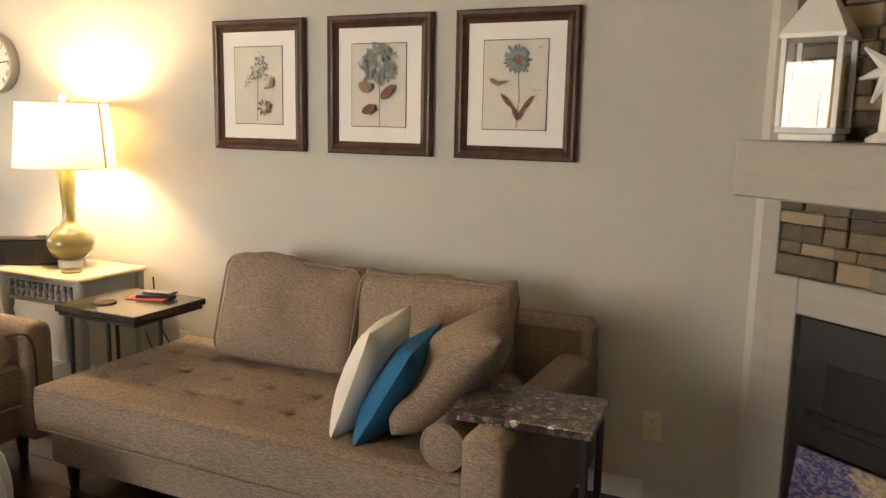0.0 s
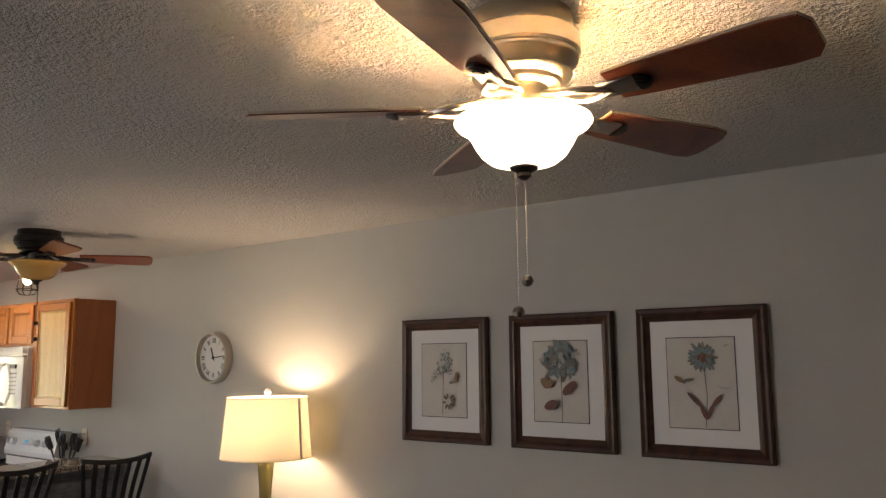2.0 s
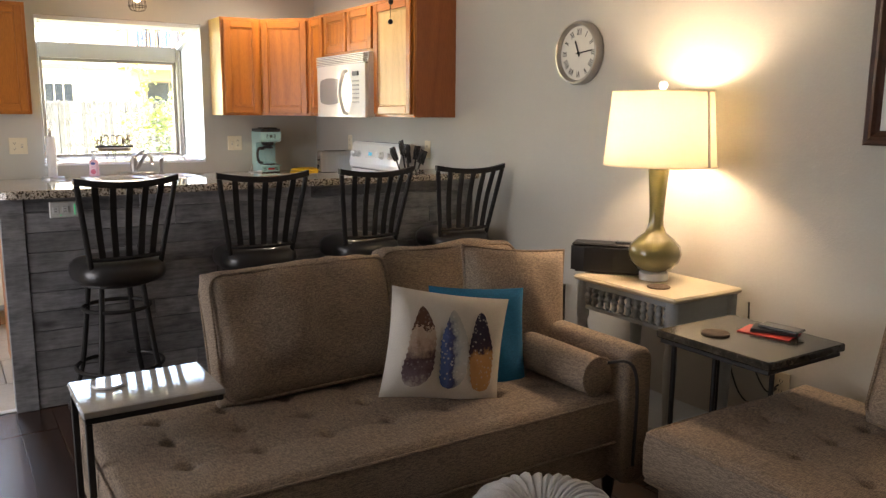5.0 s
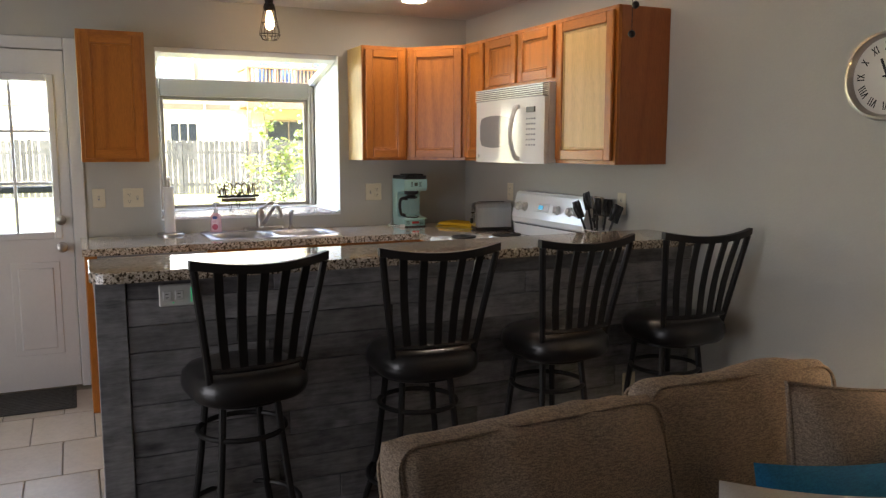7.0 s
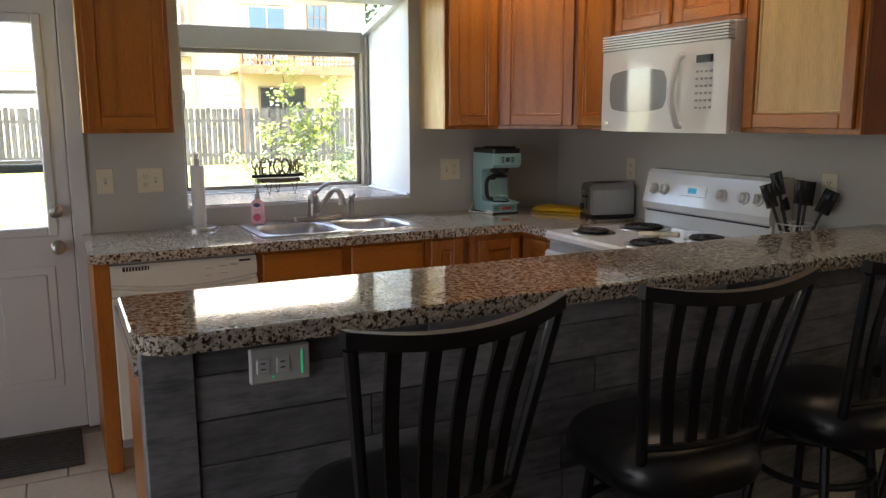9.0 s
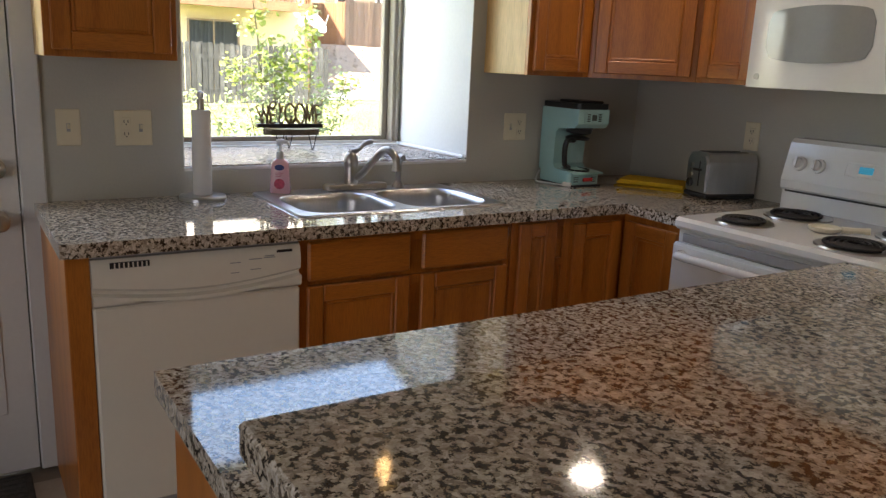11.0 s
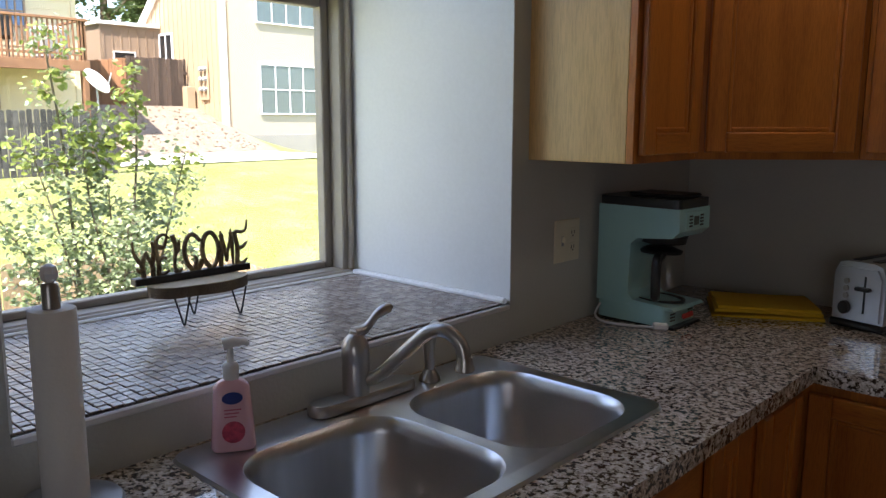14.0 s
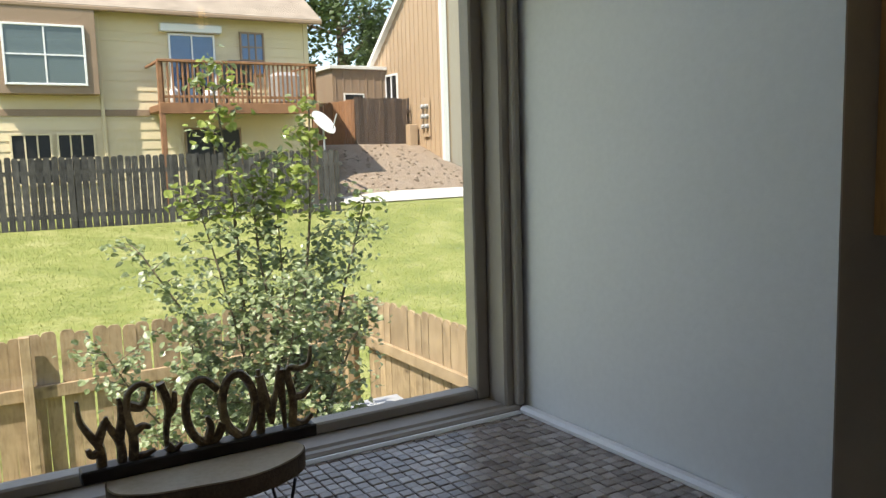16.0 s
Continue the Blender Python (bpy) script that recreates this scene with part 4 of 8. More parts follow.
for x in (-6.42, -6.345, -5.865, -5.79, -5.99):
    kb = lathe(B(), [(0.027, 0), (0.027, 0.008), (0.02, 0.012), (0.018, 0.026), (0.012, 0.029)], (0, 0, 0), 18)
    box(kb, -0.004, 0.004, -0.018, 0.018, 0.02, 0.033, 0.001)
    part("knob", moved(kb, pose(x, 3.221, 1.095, 90 - slant)), "enamel", rg, "", True)
part("clock_panel", moved(box(B(), -0.10, 0.06, -0.002, 0.002, -0.025, 0.025, 0.002), pose(-6.14, 3.2215, 1.10, -slant)), "enamel", rg)
part("clock_display", moved(box(B(), -0.03, 0.02, -0.003, 0.003, -0.011, 0.013), pose(-6.16, 3.2205, 1.10, -slant)), "lcdblue", rg)
for bx, by, br in ((-6.30, 2.78, 0.075), (-5.91, 2.78, 0.095), (-6.30, 3.07, 0.095), (-5.91, 3.07, 0.075)):
    bu = part("drip_pan", lathe(B(), [(br + 0.02, 0.922), (br + 0.018, 0.928), (br + 0.008, 0.924), (0.03, 0.919)], (bx, by, 0), 28), "nickel", rg, "", True)
    sp = []
    for i in range(90):
        a = i / 90 * math.tau * 4
        r = 0.018 + (br - 0.018) * i / 90
        sp.append((bx + r * math.cos(a), by + r * math.sin(a), 0.934))
    part("coil", tube(B(), sp, 0.0062, 6), "coil", bu, "black coiled heating element", True)
settle(rg)
srm = fixn(lathe(B(), [(0.03, 0), (0.045, 0.004), (0.052, 0.016), (0.05, 0.018), (0.04, 0.008), (0.0005, 0.006)], (-6.1, 2.92, 0.922), 20))
tube(srm, [(-6.058, 2.945, 0.934), (-6.02, 2.967, 0.937), (-5.985, 2.985, 0.94)], [0.012, 0.009, 0.011], 8)
sr = tagged(part("spoon_rest", srm, "cream", None, "", True), "cream ceramic spoon rest on the cooktop", "spoon rest")

# sink
sk = thing("sink", "double-bowl stainless steel drop-in sink", "sink", at=(-7.13, 1.84, 0.914))


def bowl_mesh(bm, cx, cy, w, h):
    """A pressed bowl with soft corners."""
    n = 6
    lv = [(0, 0.0, 0.095), (-0.006, -0.006, 0.095), (-0.012, -0.03, 0.095), (-0.02, -0.15, 0.095), (-0.035, -0.172, 0.095), (-0.07, -0.18, 0.08)]
    loops = [[(cx + x, cy + y, 0.9175 + dz) for x, y in round_rect(w + 2 * ins, h + 2 * ins, max(0.02, r + ins * 0.3), n)] for ins, dz, r in lv]
    return rings(bm, loops, caps=False), loops[-1]


rim = B()
outer = round_rect(SX1 - SX0, SY1 - SY0, 0.035, 6, (SX0 + SX1) / 2, (SY0 + SY1) / 2)
bowls = [(-7.105, 1.648, 0.365, 0.348), (-7.105, 2.022, 0.365, 0.342)]
vo = [rim.verts.new((x, y, 0.9145)) for x, y in outer]
vi = [rim.verts.new((-7.1325 + (x + 7.1325) * 0.985, 1.8265 + (y - 1.8265) * 0.99, 0.9205)) for x, y in outer]
n = len(vo)
for i in range(n):
    rim.faces.new((vo[i], vo[(i + 1) % n], vi[(i + 1) % n], vi[i]))
edges = [rim.edges.get((vi[i], vi[(i + 1) % n])) for i in range(n)]
for cx, cy, w, h in bowls:
    ring = [rim.verts.new((cx + x, cy + y, 0.9175)) for x, y in round_rect(w, h, 0.095, 6)]
    edges += [rim.edges.new((ring[i], ring[(i + 1) % len(ring)])) for i in range(len(ring))]
bmesh.ops.triangle_fill(rim, use_beauty=True, use_dissolve=False, edges=edges)
part("rim", fixn(rim), "steel", sk)
for cx, cy, w, h in bowls:
    bm = B()
    _, last = bowl_mesh(bm, cx, cy, w, h)
    mid = bm.verts.new((cx, cy, 0.9175 - 0.186))
    bm.verts.ensure_lookup_table()
    tail = bm.verts[len(bm.verts) - 1 - len(last):len(bm.verts) - 1]
    for i in range(len(tail)):
        bm.faces.new((tail[i], tail[(i + 1) % len(tail)], mid))
    bw = part("bowl", bm, "steel", sk, "", True)
    part("drain", lathe(B(), [(0.045, 0.7335), (0.043, 0.738), (0.03, 0.736), (0.01, 0.735)], (cx, cy, 0), 20), "nickel", bw, "", True)
settle(sk)

fc = thing("faucet", "brushed nickel single-lever kitchen faucet", "faucet", at=(-7.335, 1.83, 0.92))
bm = B()
ol = round_rect(0.055, 0.265, 0.026, 6, -7.338, 1.83)
rings(bm, [[(x, y, 0.9205) for x, y in ol], [(x, y, 0.934) for x, y in ol], [(-7.338 + (x + 7.338) * 0.85, 1.83 + (y - 1.83) * 0.96, 0.941) for x, y in ol]])
part("base_plate", bm, "nickel", fc, "", True)
part("body", lathe(B(), [(0.027, 0.94), (0.027, 0.995), (0.0265, 0.998), (0.0265, 1.012), (0.028, 1.016), (0.027, 1.035), (0.022, 1.05), (0.012, 1.06), (0.012, 1.066)], (-7.338, 1.81, 0), 24), "nickel", fc, "", True)
part("lever", tube(B(), smooth_path([(-7.338, 1.806, 1.06), (-7.334, 1.835, 1.068), (-7.33, 1.862, 1.092), (-7.325, 1.895, 1.103)], 5), [0.014, 0.013, 0.012, 0.011, 0.010, 0.009, 0.0085, 0.008, 0.008, 0.008, 0.009, 0.010, 0.0105, 0.0105, 0.010, 0.006], 10), "nickel", fc, "", True)
sp = smooth_path([(-7.325, 1.82, 0.965), (-7.29, 1.835, 0.985), (-7.24, 1.85, 1.035), (-7.195, 1.866, 1.078), (-7.16, 1.878, 1.085), (-7.132, 1.888, 1.062), (-7.125, 1.89, 1.03)], 5)
part("spout", tube(B(), sp, 0.0135, 12), "nickel", fc, "", True)
part("spout_tip", lathe(B(), [(0.0145, 1.04), (0.016, 1.028), (0.019, 1.016), (0.017, 1.013)], (-7.125, 1.89, 0), 18), "nickel", fc, "", True)
settle(fc)
sy = thing("side_sprayer", "brushed nickel side sprayer beside the faucet", "sprayer", at=(-7.33, 2.01, 0.92))
part("collar", lathe(B(), [(0.024, 0.9195), (0.022, 0.928), (0.014, 0.94), (0.012, 0.945)], (-7.33, 2.01, 0), 18), "nickel", sy, "", True)
part("wand", tube(B(), [(-7.33, 2.01, 0.94), (-7.33, 2.01, 1.0), (-7.326, 2.01, 1.025), (-7.312, 2.012, 1.04), (-7.298, 2.013, 1.038)], [0.0115, 0.0135, 0.0155, 0.016, 0.011], 12), "nickel", sy, "", True)
settle(sy)

# soap
so = thing("soap_bottle", "pink hand soap pump bottle with a blue badge", "soap bottle", at=(-7.325, 1.525, 0.92))
ol = round_rect(0.038, 0.074, 0.016, 5)
lv = [(0.92, 0.9, 0.95), (0.926, 1, 1.02), (0.985, 0.98, 0.9), (1.03, 0.9, 0.8), (1.038, 0.6, 0.62), (1.044, 0.45, 0.35)]
bm = rings(B(), [[(-7.325 + x * sx, 1.525 + y * s_, z) for x, y in ol] for z, sx, s_ in lv])
moved(bm, Matrix.Translation((-7.325, 1.525, 0)) @ Matrix.Rotation(radians(-30), 4, "Z") @ Matrix.Translation((7.325, -1.525, 0)))
part("bottle", bm, "pinkliquid", so, "translucent pink plastic bottle", True)
part("collar", lathe(B(), [(0.0135, 1.043), (0.0135, 1.066), (0.011, 1.07), (0.006, 1.072), (0.0055, 1.10)], (-7.325, 1.525, 0), 16), "white", so, "", True)
part("pump_head", tube(B(), [(-7.33, 1.515, 1.102), (-7.322, 1.53, 1.106), (-7.315, 1.547, 1.104), (-7.313, 1.553, 1.098)], [0.0105, 0.009, 0.006, 0.004], 10), "white", so, "", True)
mb = Matrix.Translation((-7.325, 1.525, 0)) @ Matrix.Rotation(radians(-30), 4, "Z")
part("badge", moved(lathe(B(), [(0.017, 0.0), (0.017, 0.001)], (0, 0, 0), 20), mb @ pose(0.0183, 0, 1.014, 90, 0, 90) @ Matrix.Diagonal((1, 0.62, 1, 1))), paint("badge_blue", (0.02, 0.04, 0.22), 0.4), so, "plain dark blue oval badge")
part("flower_print", moved(lathe(B(), [(0.019, 0.0), (0.019, 0.001)], (0, 0, 0), 18), mb @ pose(0.0187, 0, 0.955, 90, 0, 90)), paint("print_rose", (0.62, 0.08, 0.14), 0.4, vary=0.4, scale=120), so, "rose coloured flower print")
for k in range(3):
    part("text_bar", moved(box(B(), -0.014, 0.014 - 0.004 * k, -0.0006, 0.0006, -0.001, 0.001), mb @ pose(0.0188, 0, 0.994 - 0.006 * k, 0, 0, 90)), paint("print_pink", (0.6, 0.12, 0.2), 0.5), so)
settle(so)

# paper towel
pt = thing("paper_towel_holder", "steel paper towel stand with a white roll", "paper towel", at=(-7.315, 1.245, 0.914))
part("base", lathe(B(), [(0.078, 0.914), (0.078, 0.924), (0.074, 0.929), (0.01, 0.929)], (-7.315, 1.245, 0), 32), "steel", pt, "", True)
part("roll", lathe(B(), [(0.030, 0.93), (0.0315, 0.933), (0.0315, 1.212), (0.030, 1.214), (0.018, 1.214)], (-7.315, 1.245, 0), 28), "paper", pt, "", True)
part("finial", lathe(B(), [(0.012, 1.214), (0.012, 1.245), (0.010, 1.25), (0.002, 1.251)], (-7.315, 1.245, 0), 16), "nickel", pt, "", True)
part("knob", lathe(B(), [(0.006, 1.251), (0.011, 1.256), (0.013, 1.264), (0.010, 1.273), (0.003, 1.277)], (-7.315, 1.245, 0), 8), "crystal", pt, "faceted clear knob")
settle(pt)


# switches and sockets
def plate(name, m, w, h, kinds, label, mat="cream"):
    """A wall plate; local x right, z up, face towards -y, centre at the origin."""
    o = thing(name, label, "outlet" if "outlet" in name else "switch", at=m.translation)
    part("plate", box(B(), -w / 2, w / 2, -0.006, -0.0005, -h / 2, h / 2, 0.003, m), mat, o)
    step = 0.046
    for i, k in enumerate(kinds):
        x = (i - (len(kinds) - 1) / 2) * step
        if k == "s":
            part("toggle", box(B(), x - 0.004, x + 0.004, -0.016, -0.005, -0.004, 0.012, 0.002, m), mat, o)
            part("slot", box(B(), x - 0.0055, x + 0.0055, -0.0067, -0.005, -0.013, 0.013, 0, m), "greyplastic", o)
        else:
            for z in (-0.02, 0.02):
                f = part("socket", box(B(), x - 0.015, x + 0.015, -0.0075, -0.005, z - 0.014, z + 0.014, 0.003, m), mat, o)
                for dx in (-0.006, 0.006):
                    part("slot", box(B(), x + dx - 0.0012, x + dx + 0.0012, -0.0082, -0.007, z - 0.003, z + 0.006, 0, m), "black", f)
                part("slot", box(B(), x - 0.002, x + 0.002, -0.0082, -0.007, z - 0.010, z - 0.006, 0, m), "black", f)
    for c_ in o.children:
        c_.matrix_parent_inverse = Matrix.Translation(m.translation).inverted()
    return o


plate("light_switch", on_west(WX, 0.849, 1.15), 0.072, 0.116, "s", "cream single light switch on the kitchen wall")
plate("wall_outlet", on_west(WX, 1.045, 1.148), 0.118, 0.116, "os", "cream socket and switch plate on the kitchen wall")
plate("wall_outlet", on_west(WX, 2.617, 1.148), 0.118, 0.116, "so", "cream switch and socket plate beside the window")
plate("wall_outlet", on_north(-6.732, WY, 1.165), 0.072, 0.116, "o", "cream socket behind the toaster")
plate("wall_outlet", on_north(-5.555, WY, 1.158), 0.072, 0.116, "o", "cream socket beside the range")
plate("wall_outlet", on_north(-0.50, WY, 0.31), 0.072, 0.116, "o", "cream socket low on the living room wall")

# coffee maker
cm = thing("coffee_maker", "mint green retro drip coffee maker with a glass carafe", "coffee maker", at=(-7.22, 2.83, 0.914))
RC = Matrix.Translation((-7.268, 2.832, 0.914)) @ Matrix.Rotation(radians(88), 4, "Z") @ Matrix.Diagonal((0.88, 1.3, 1.09, 1))


def rc(bm):
    return moved(bm, RC)


bm = B()
prism(bm, round_rect(0.19, 0.17, 0.02, 4, 0, 0), 0.006, 0.05)
part("base", rc(bm), "mint", cm, "", True)
part("foot", rc(box(B(), -0.085, 0.085, -0.1, 0.075, 0, 0.007, 0.002)), "black", cm)
bm = B()
prof = [(-0.012 - 0.09, 0.05), (0.085, 0.05), (0.085, 0.30), (-0.105, 0.30), (-0.105, 0.245), (-0.09, 0.228), (-0.01, 0.22), (0.005, 0.205), (0.008, 0.08), (-0.005, 0.062), (-0.012 - 0.085, 0.056)]
rings(bm, [[(-0.094, y, z) for y, z in prof], [(-0.09, y, z) for y, z in prof], [(0.09, y, z) for y, z in prof], [(0.094, y, z) for y, z in prof]])
part("housing", rc(fixn(bm)), "mint", cm)
bm = B()
prism(bm, round_rect(0.19, 0.19, 0.015, 4, 0, -0.01), 0.30, 0.322)
box(bm, -0.06, 0.07, -0.095, 0.03, 0.322, 0.332, 0.006)
part("lid", rc(bm), "black", cm)
part("front_panel", rc(box(B(), -0.06, 0.06, -0.108, -0.104, 0.248, 0.292, 0.002)), "mint", cm)
part("display", rc(box(B(), -0.014, 0.014, -0.1095, -0.107, 0.258, 0.28, 0.001)), "lcd", cm)
for sx in (-1, 1):
    for k in range(4):
        part("button_label", rc(box(B(), sx * 0.034 - 0.009, sx * 0.034 + 0.009, -0.1092, -0.107, 0.255 + k * 0.008, 0.259 + k * 0.008)), "black", cm)
part("badge", rc(box(B(), -0.03, 0.03, -0.103, -0.096, 0.022, 0.036, 0.004)), "red", cm, "small red oval badge")
for sx in (-1, 1):
    for k in range(3):
        part("louvre", rc(box(B(), sx * 0.055 - 0.014, sx * 0.055 + 0.014, -0.0865, -0.08, 0.018 + k * 0.008, 0.021 + k * 0.008)), "black", cm)
part("filter_cup", rc(lathe(B(), [(0.055, 0.225), (0.05, 0.205), (0.02, 0.197)], (0, -0.035, 0), 24)), "black", cm, "", True)
ca = part("carafe", rc(lathe(B(), [(0.05, 0.051), (0.058, 0.06), (0.064, 0.10), (0.058, 0.15), (0.046, 0.178)], (0, -0.03, 0), 28, caps=False)), "clear", cm, "clear glass carafe", True)
part("carafe_lid", rc(lathe(B(), [(0.047, 0.178), (0.05, 0.186), (0.03, 0.194), (0.002, 0.195)], (0, -0.03, 0), 24)), "black", ca, "", True)
part("carafe_base", rc(lathe(B(), [(0.053, 0.0505), (0.059, 0.055), (0.06, 0.064), (0.056, 0.064), (0.05, 0.054)], (0, -0.03, 0), 24)), "black", ca, "", True)
part("handle", rc(tube(B(), smooth_path([(-0.045, -0.05, 0.178), (-0.095, -0.06, 0.176), (-0.112, -0.064, 0.14), (-0.10, -0.06, 0.085), (-0.06, -0.045, 0.07)], 5), 0.011, 8)), "black", ca, "", True)
settle(cm)
cd = smooth_path([(-7.36, 2.74, 0.96), (-7.372, 2.735, 0.925), (-7.32, 2.70, 0.919), (-7.24, 2.715, 0.919), (-7.19, 2.735, 0.92)], 6)
co = thing("power_cord", "white appliance cord lying on the granite", "cord", at=(-7.3, 2.72, 0.914))
part("cable", tube(B(), cd, 0.0035, 8), "white", co, "", True)
part("plug", moved(box(B(), -0.02, 0.02, -0.012, 0.012, 0, 0.018, 0.004), pose(-7.175, 2.745, 0.9145, 0, 0, 35)), "white", co)
settle(co)

# yellow cloth, folded
yc = thing("dish_towel", "folded yellow dish towel on the granite", "towel", at=(-7.06, 3.14, 0.914))
for k in range(3):
    bm = B()
    nx, ny = 10, 8
    vs = {}
    for s_ in (0, 1):
        for i in range(nx + 1):
            for j in range(ny + 1):
                x, y = (i / nx - 0.5) * (0.30 - 0.012 * k), (j / ny - 0.5) * (0.23 - 0.015 * k)
                w = 0.004 * math.sin(9 * x + 2 * k) + 0.003 * math.sin(14 * y + k)
                vs[s_, i, j] = bm.verts.new((x, y, 0.001 + 0.009 * k + w * (s_ or k > 0) * 0.6 + 0.008 * s_ + 0.003 * (k > 0)))
    for s_ in (0, 1):
        for i in range(nx):
            for j in range(ny):
                q = [vs[s_, i, j], vs[s_, i + 1, j], vs[s_, i + 1, j + 1], vs[s_, i, j + 1]]
                bm.faces.new(q if s_ else q[::-1])
    for i in range(nx):
        for j in (0, ny):
            bm.faces.new((vs[0, i, j], vs[0, i + 1, j], vs[1, i + 1, j], vs[1, i, j]))
    for j in range(ny):
        for i in (0, nx):
            bm.faces.new((vs[0, i, j], vs[0, i, j + 1], vs[1, i, j + 1], vs[1, i, j]))
    part("fold", moved(fixn(bm), pose(-7.06, 3.155, 0.914, 0, 0, 28 + 1.5 * k)), "yellowcloth", yc, "", True)
settle(yc)

# toaster
to = thing("toaster", "brushed steel two-slot toaster with black trim", "toaster", at=(-6.762, 3.2, 0.914))
TM = Matrix.Translation((-6.762, 3.215, 0.914)) @ Matrix.Rotation(radians(-14), 4, "Z") @ Matrix.Diagonal((0.82, 1.0, 1.0, 1))
ol = [(-0.085, 0.022), (0.085, 0.022), (0.085, 0.15), (0.07, 0.178), (0.045, 0.185), (-0.045, 0.185), (-0.07, 0.178), (-0.085, 0.15)]
part("shell", moved(prism(B(), ol, -0.115, 0.115, "y"), TM), "steel", to)
part("base", moved(box(B(), -0.09, 0.09, -0.125, 0.12, 0.004, 0.024, 0.006), TM), "black", to)
part("front_plate", moved(prism(B(), [(-0.075, 0.03), (0.075, 0.03), (0.075, 0.145), (0.06, 0.17), (-0.06, 0.17), (-0.075, 0.145)], -0.124, -0.115, "y"), TM), "steel", to)
for sx in (-0.032, 0.032):
    part("slot", moved(box(B(), sx - 0.014, sx + 0.014, -0.09, 0.09, 0.183, 0.187, 0.001), TM), "black", to)
part("lever_slot", moved(box(B(), 0.022, 0.028, -0.126, -0.122, 0.05, 0.15), TM), "black", to)
part("lever", moved(box(B(), 0.0, 0.05, -0.145, -0.124, 0.112, 0.122, 0.004), TM), "black", to)
part("dial", moved(moved(lathe(B(), [(0.018, 0), (0.018, 0.012), (0.014, 0.015)], (0, 0, 0), 18), pose(-0.035, -0.124, 0.06, 90)), TM), "black", to, "", True)
for k in range(3):
    part("button", moved(moved(lathe(B(), [(0.008, 0), (0.008, 0.006)], (0, 0, 0), 14), pose(-0.035, -0.124, 0.092 + k * 0.02, 90)), TM), "nickel", to)
part("foot", moved(box(B(), -0.07, 0.07, -0.1, 0.1, 0.0, 0.005), TM), "black", to)
settle(to)

# utensils
ut = thing("utensil_holder", "chrome wire utensil holder on the granite", "utensil holder", at=(-5.60, 3.22, 0.914))
bm = B()
for z in (0.92, 0.955, 0.99, 1.02):
    tube(bm, [(-5.60 + x, 3.22 + y, z) for x, y in round_rect(0.12, 0.12, 0.02, 3)], 0.003, 6, True)
part("ring_wires", bm, "crystal", ut)
bm = B()
for x, y in round_rect(0.12, 0.12, 0.02, 1):
    rod(bm, (-5.60 + x, 3.22 + y, 0.915), (-5.60 + x, 3.22 + y, 1.02), 0.003, 6)
part("upright_wires", bm, "crystal", ut)
settle(ut)
rnd = random.Random(5)
for k, (dx, dy, h, kind) in enumerate(((-0.03, 0.0, 0.30, "s"), (0.02, -0.02, 0.27, "l"), (0.0, 0.03, 0.25, "s"), (0.035, 0.02, 0.22, "l"), (-0.02, -0.035, 0.24, "f"), (-0.04, 0.03, 0.2, "l"))):
    bx, by = -5.60 + dx * 0.7, 3.22 + dy * 0.7
    tx, ty = bx + dx * 1.9 - 0.01, by + dy * 1.2
    un = thing("cooking_utensil", "black nylon cooking utensil standing in the holder", "utensil", "utensils", (bx, by, 0.92))
    part("shaft", rod(B(), (bx, by, 0.918), (tx, ty, 0.92 + h * 0.7), 0.006, 8), "black", un)
    hm = pillow(0.055 if kind != "f" else 0.05, 0.095, 0.02 if kind == "s" else 0.034, 8, 0.0, 2.0)
    d = Vector((tx - bx, ty - by, h * 0.7)).normalized()
    part("head", moved(hm, Matrix.Translation(Vector((tx, ty, 0.92 + h * 0.7)) + d * 0.04) @ Vector((0, 0, 1)).rotation_difference(d).to_matrix().to_4x4() @ Matrix.Rotation(rnd.uniform(-0.6, 0.6), 4, "Z")), "black", un, "", True)
    settle(un)

# welcome sign on a wood slice stand
ws = thing("wood_slice_stand", "bark-edged wood slice on black hairpin legs", "stand", at=(-7.835, 1.765, 1.015))
n = 40
ol = [(-7.835 + 0.062 * (1 + 0.05 * math.sin(3 * a) + 0.03 * math.sin(7 * a)) * math.cos(a), 1.765 + 0.125 * (1 + 0.03 * math.sin(2 * a + 1) + 0.02 * math.sin(5 * a)) * math.sin(a)) for a in (math.tau * i / n for i in range(n))]
part("slice", prism(B(), [(-7.835 + (x + 7.835) * 0.975, 1.765 + (y - 1.765) * 0.985) for x, y in ol], 1.0805, 1.105), "slice", ws, "pale cut face")
part("bark_edge", rings(B(), [[(x, y, z) for x, y in ol] for z in (1.08, 1.092, 1.1035)], caps=False), "bark", ws, "", True)
for x, y in ((-7.80, 1.70), (-7.80, 1.845), (-7.88, 1.77)):
    part("hairpin_leg", tube(B(), smooth_path([(x - 0.012, y - 0.012, 1.082), (x + 0.002, y, 1.018), (x + 0.006, y + 0.002, 1.0185), (x + 0.012, y + 0.014, 1.082)], 4), 0.0022, 6), "blackmetal", ws)
settle(ws)
sg = thing("welcome_sign", "WELCOME sign with antler-shaped letters on a dark bar", "sign", at=(-7.865, 1.77, 1.105))
part("bar", box(B(), -7.879, -7.853, 1.622, 1.917, 1.1055, 1.122, 0.002), "darkmetal", sg, "dark wooden bar")
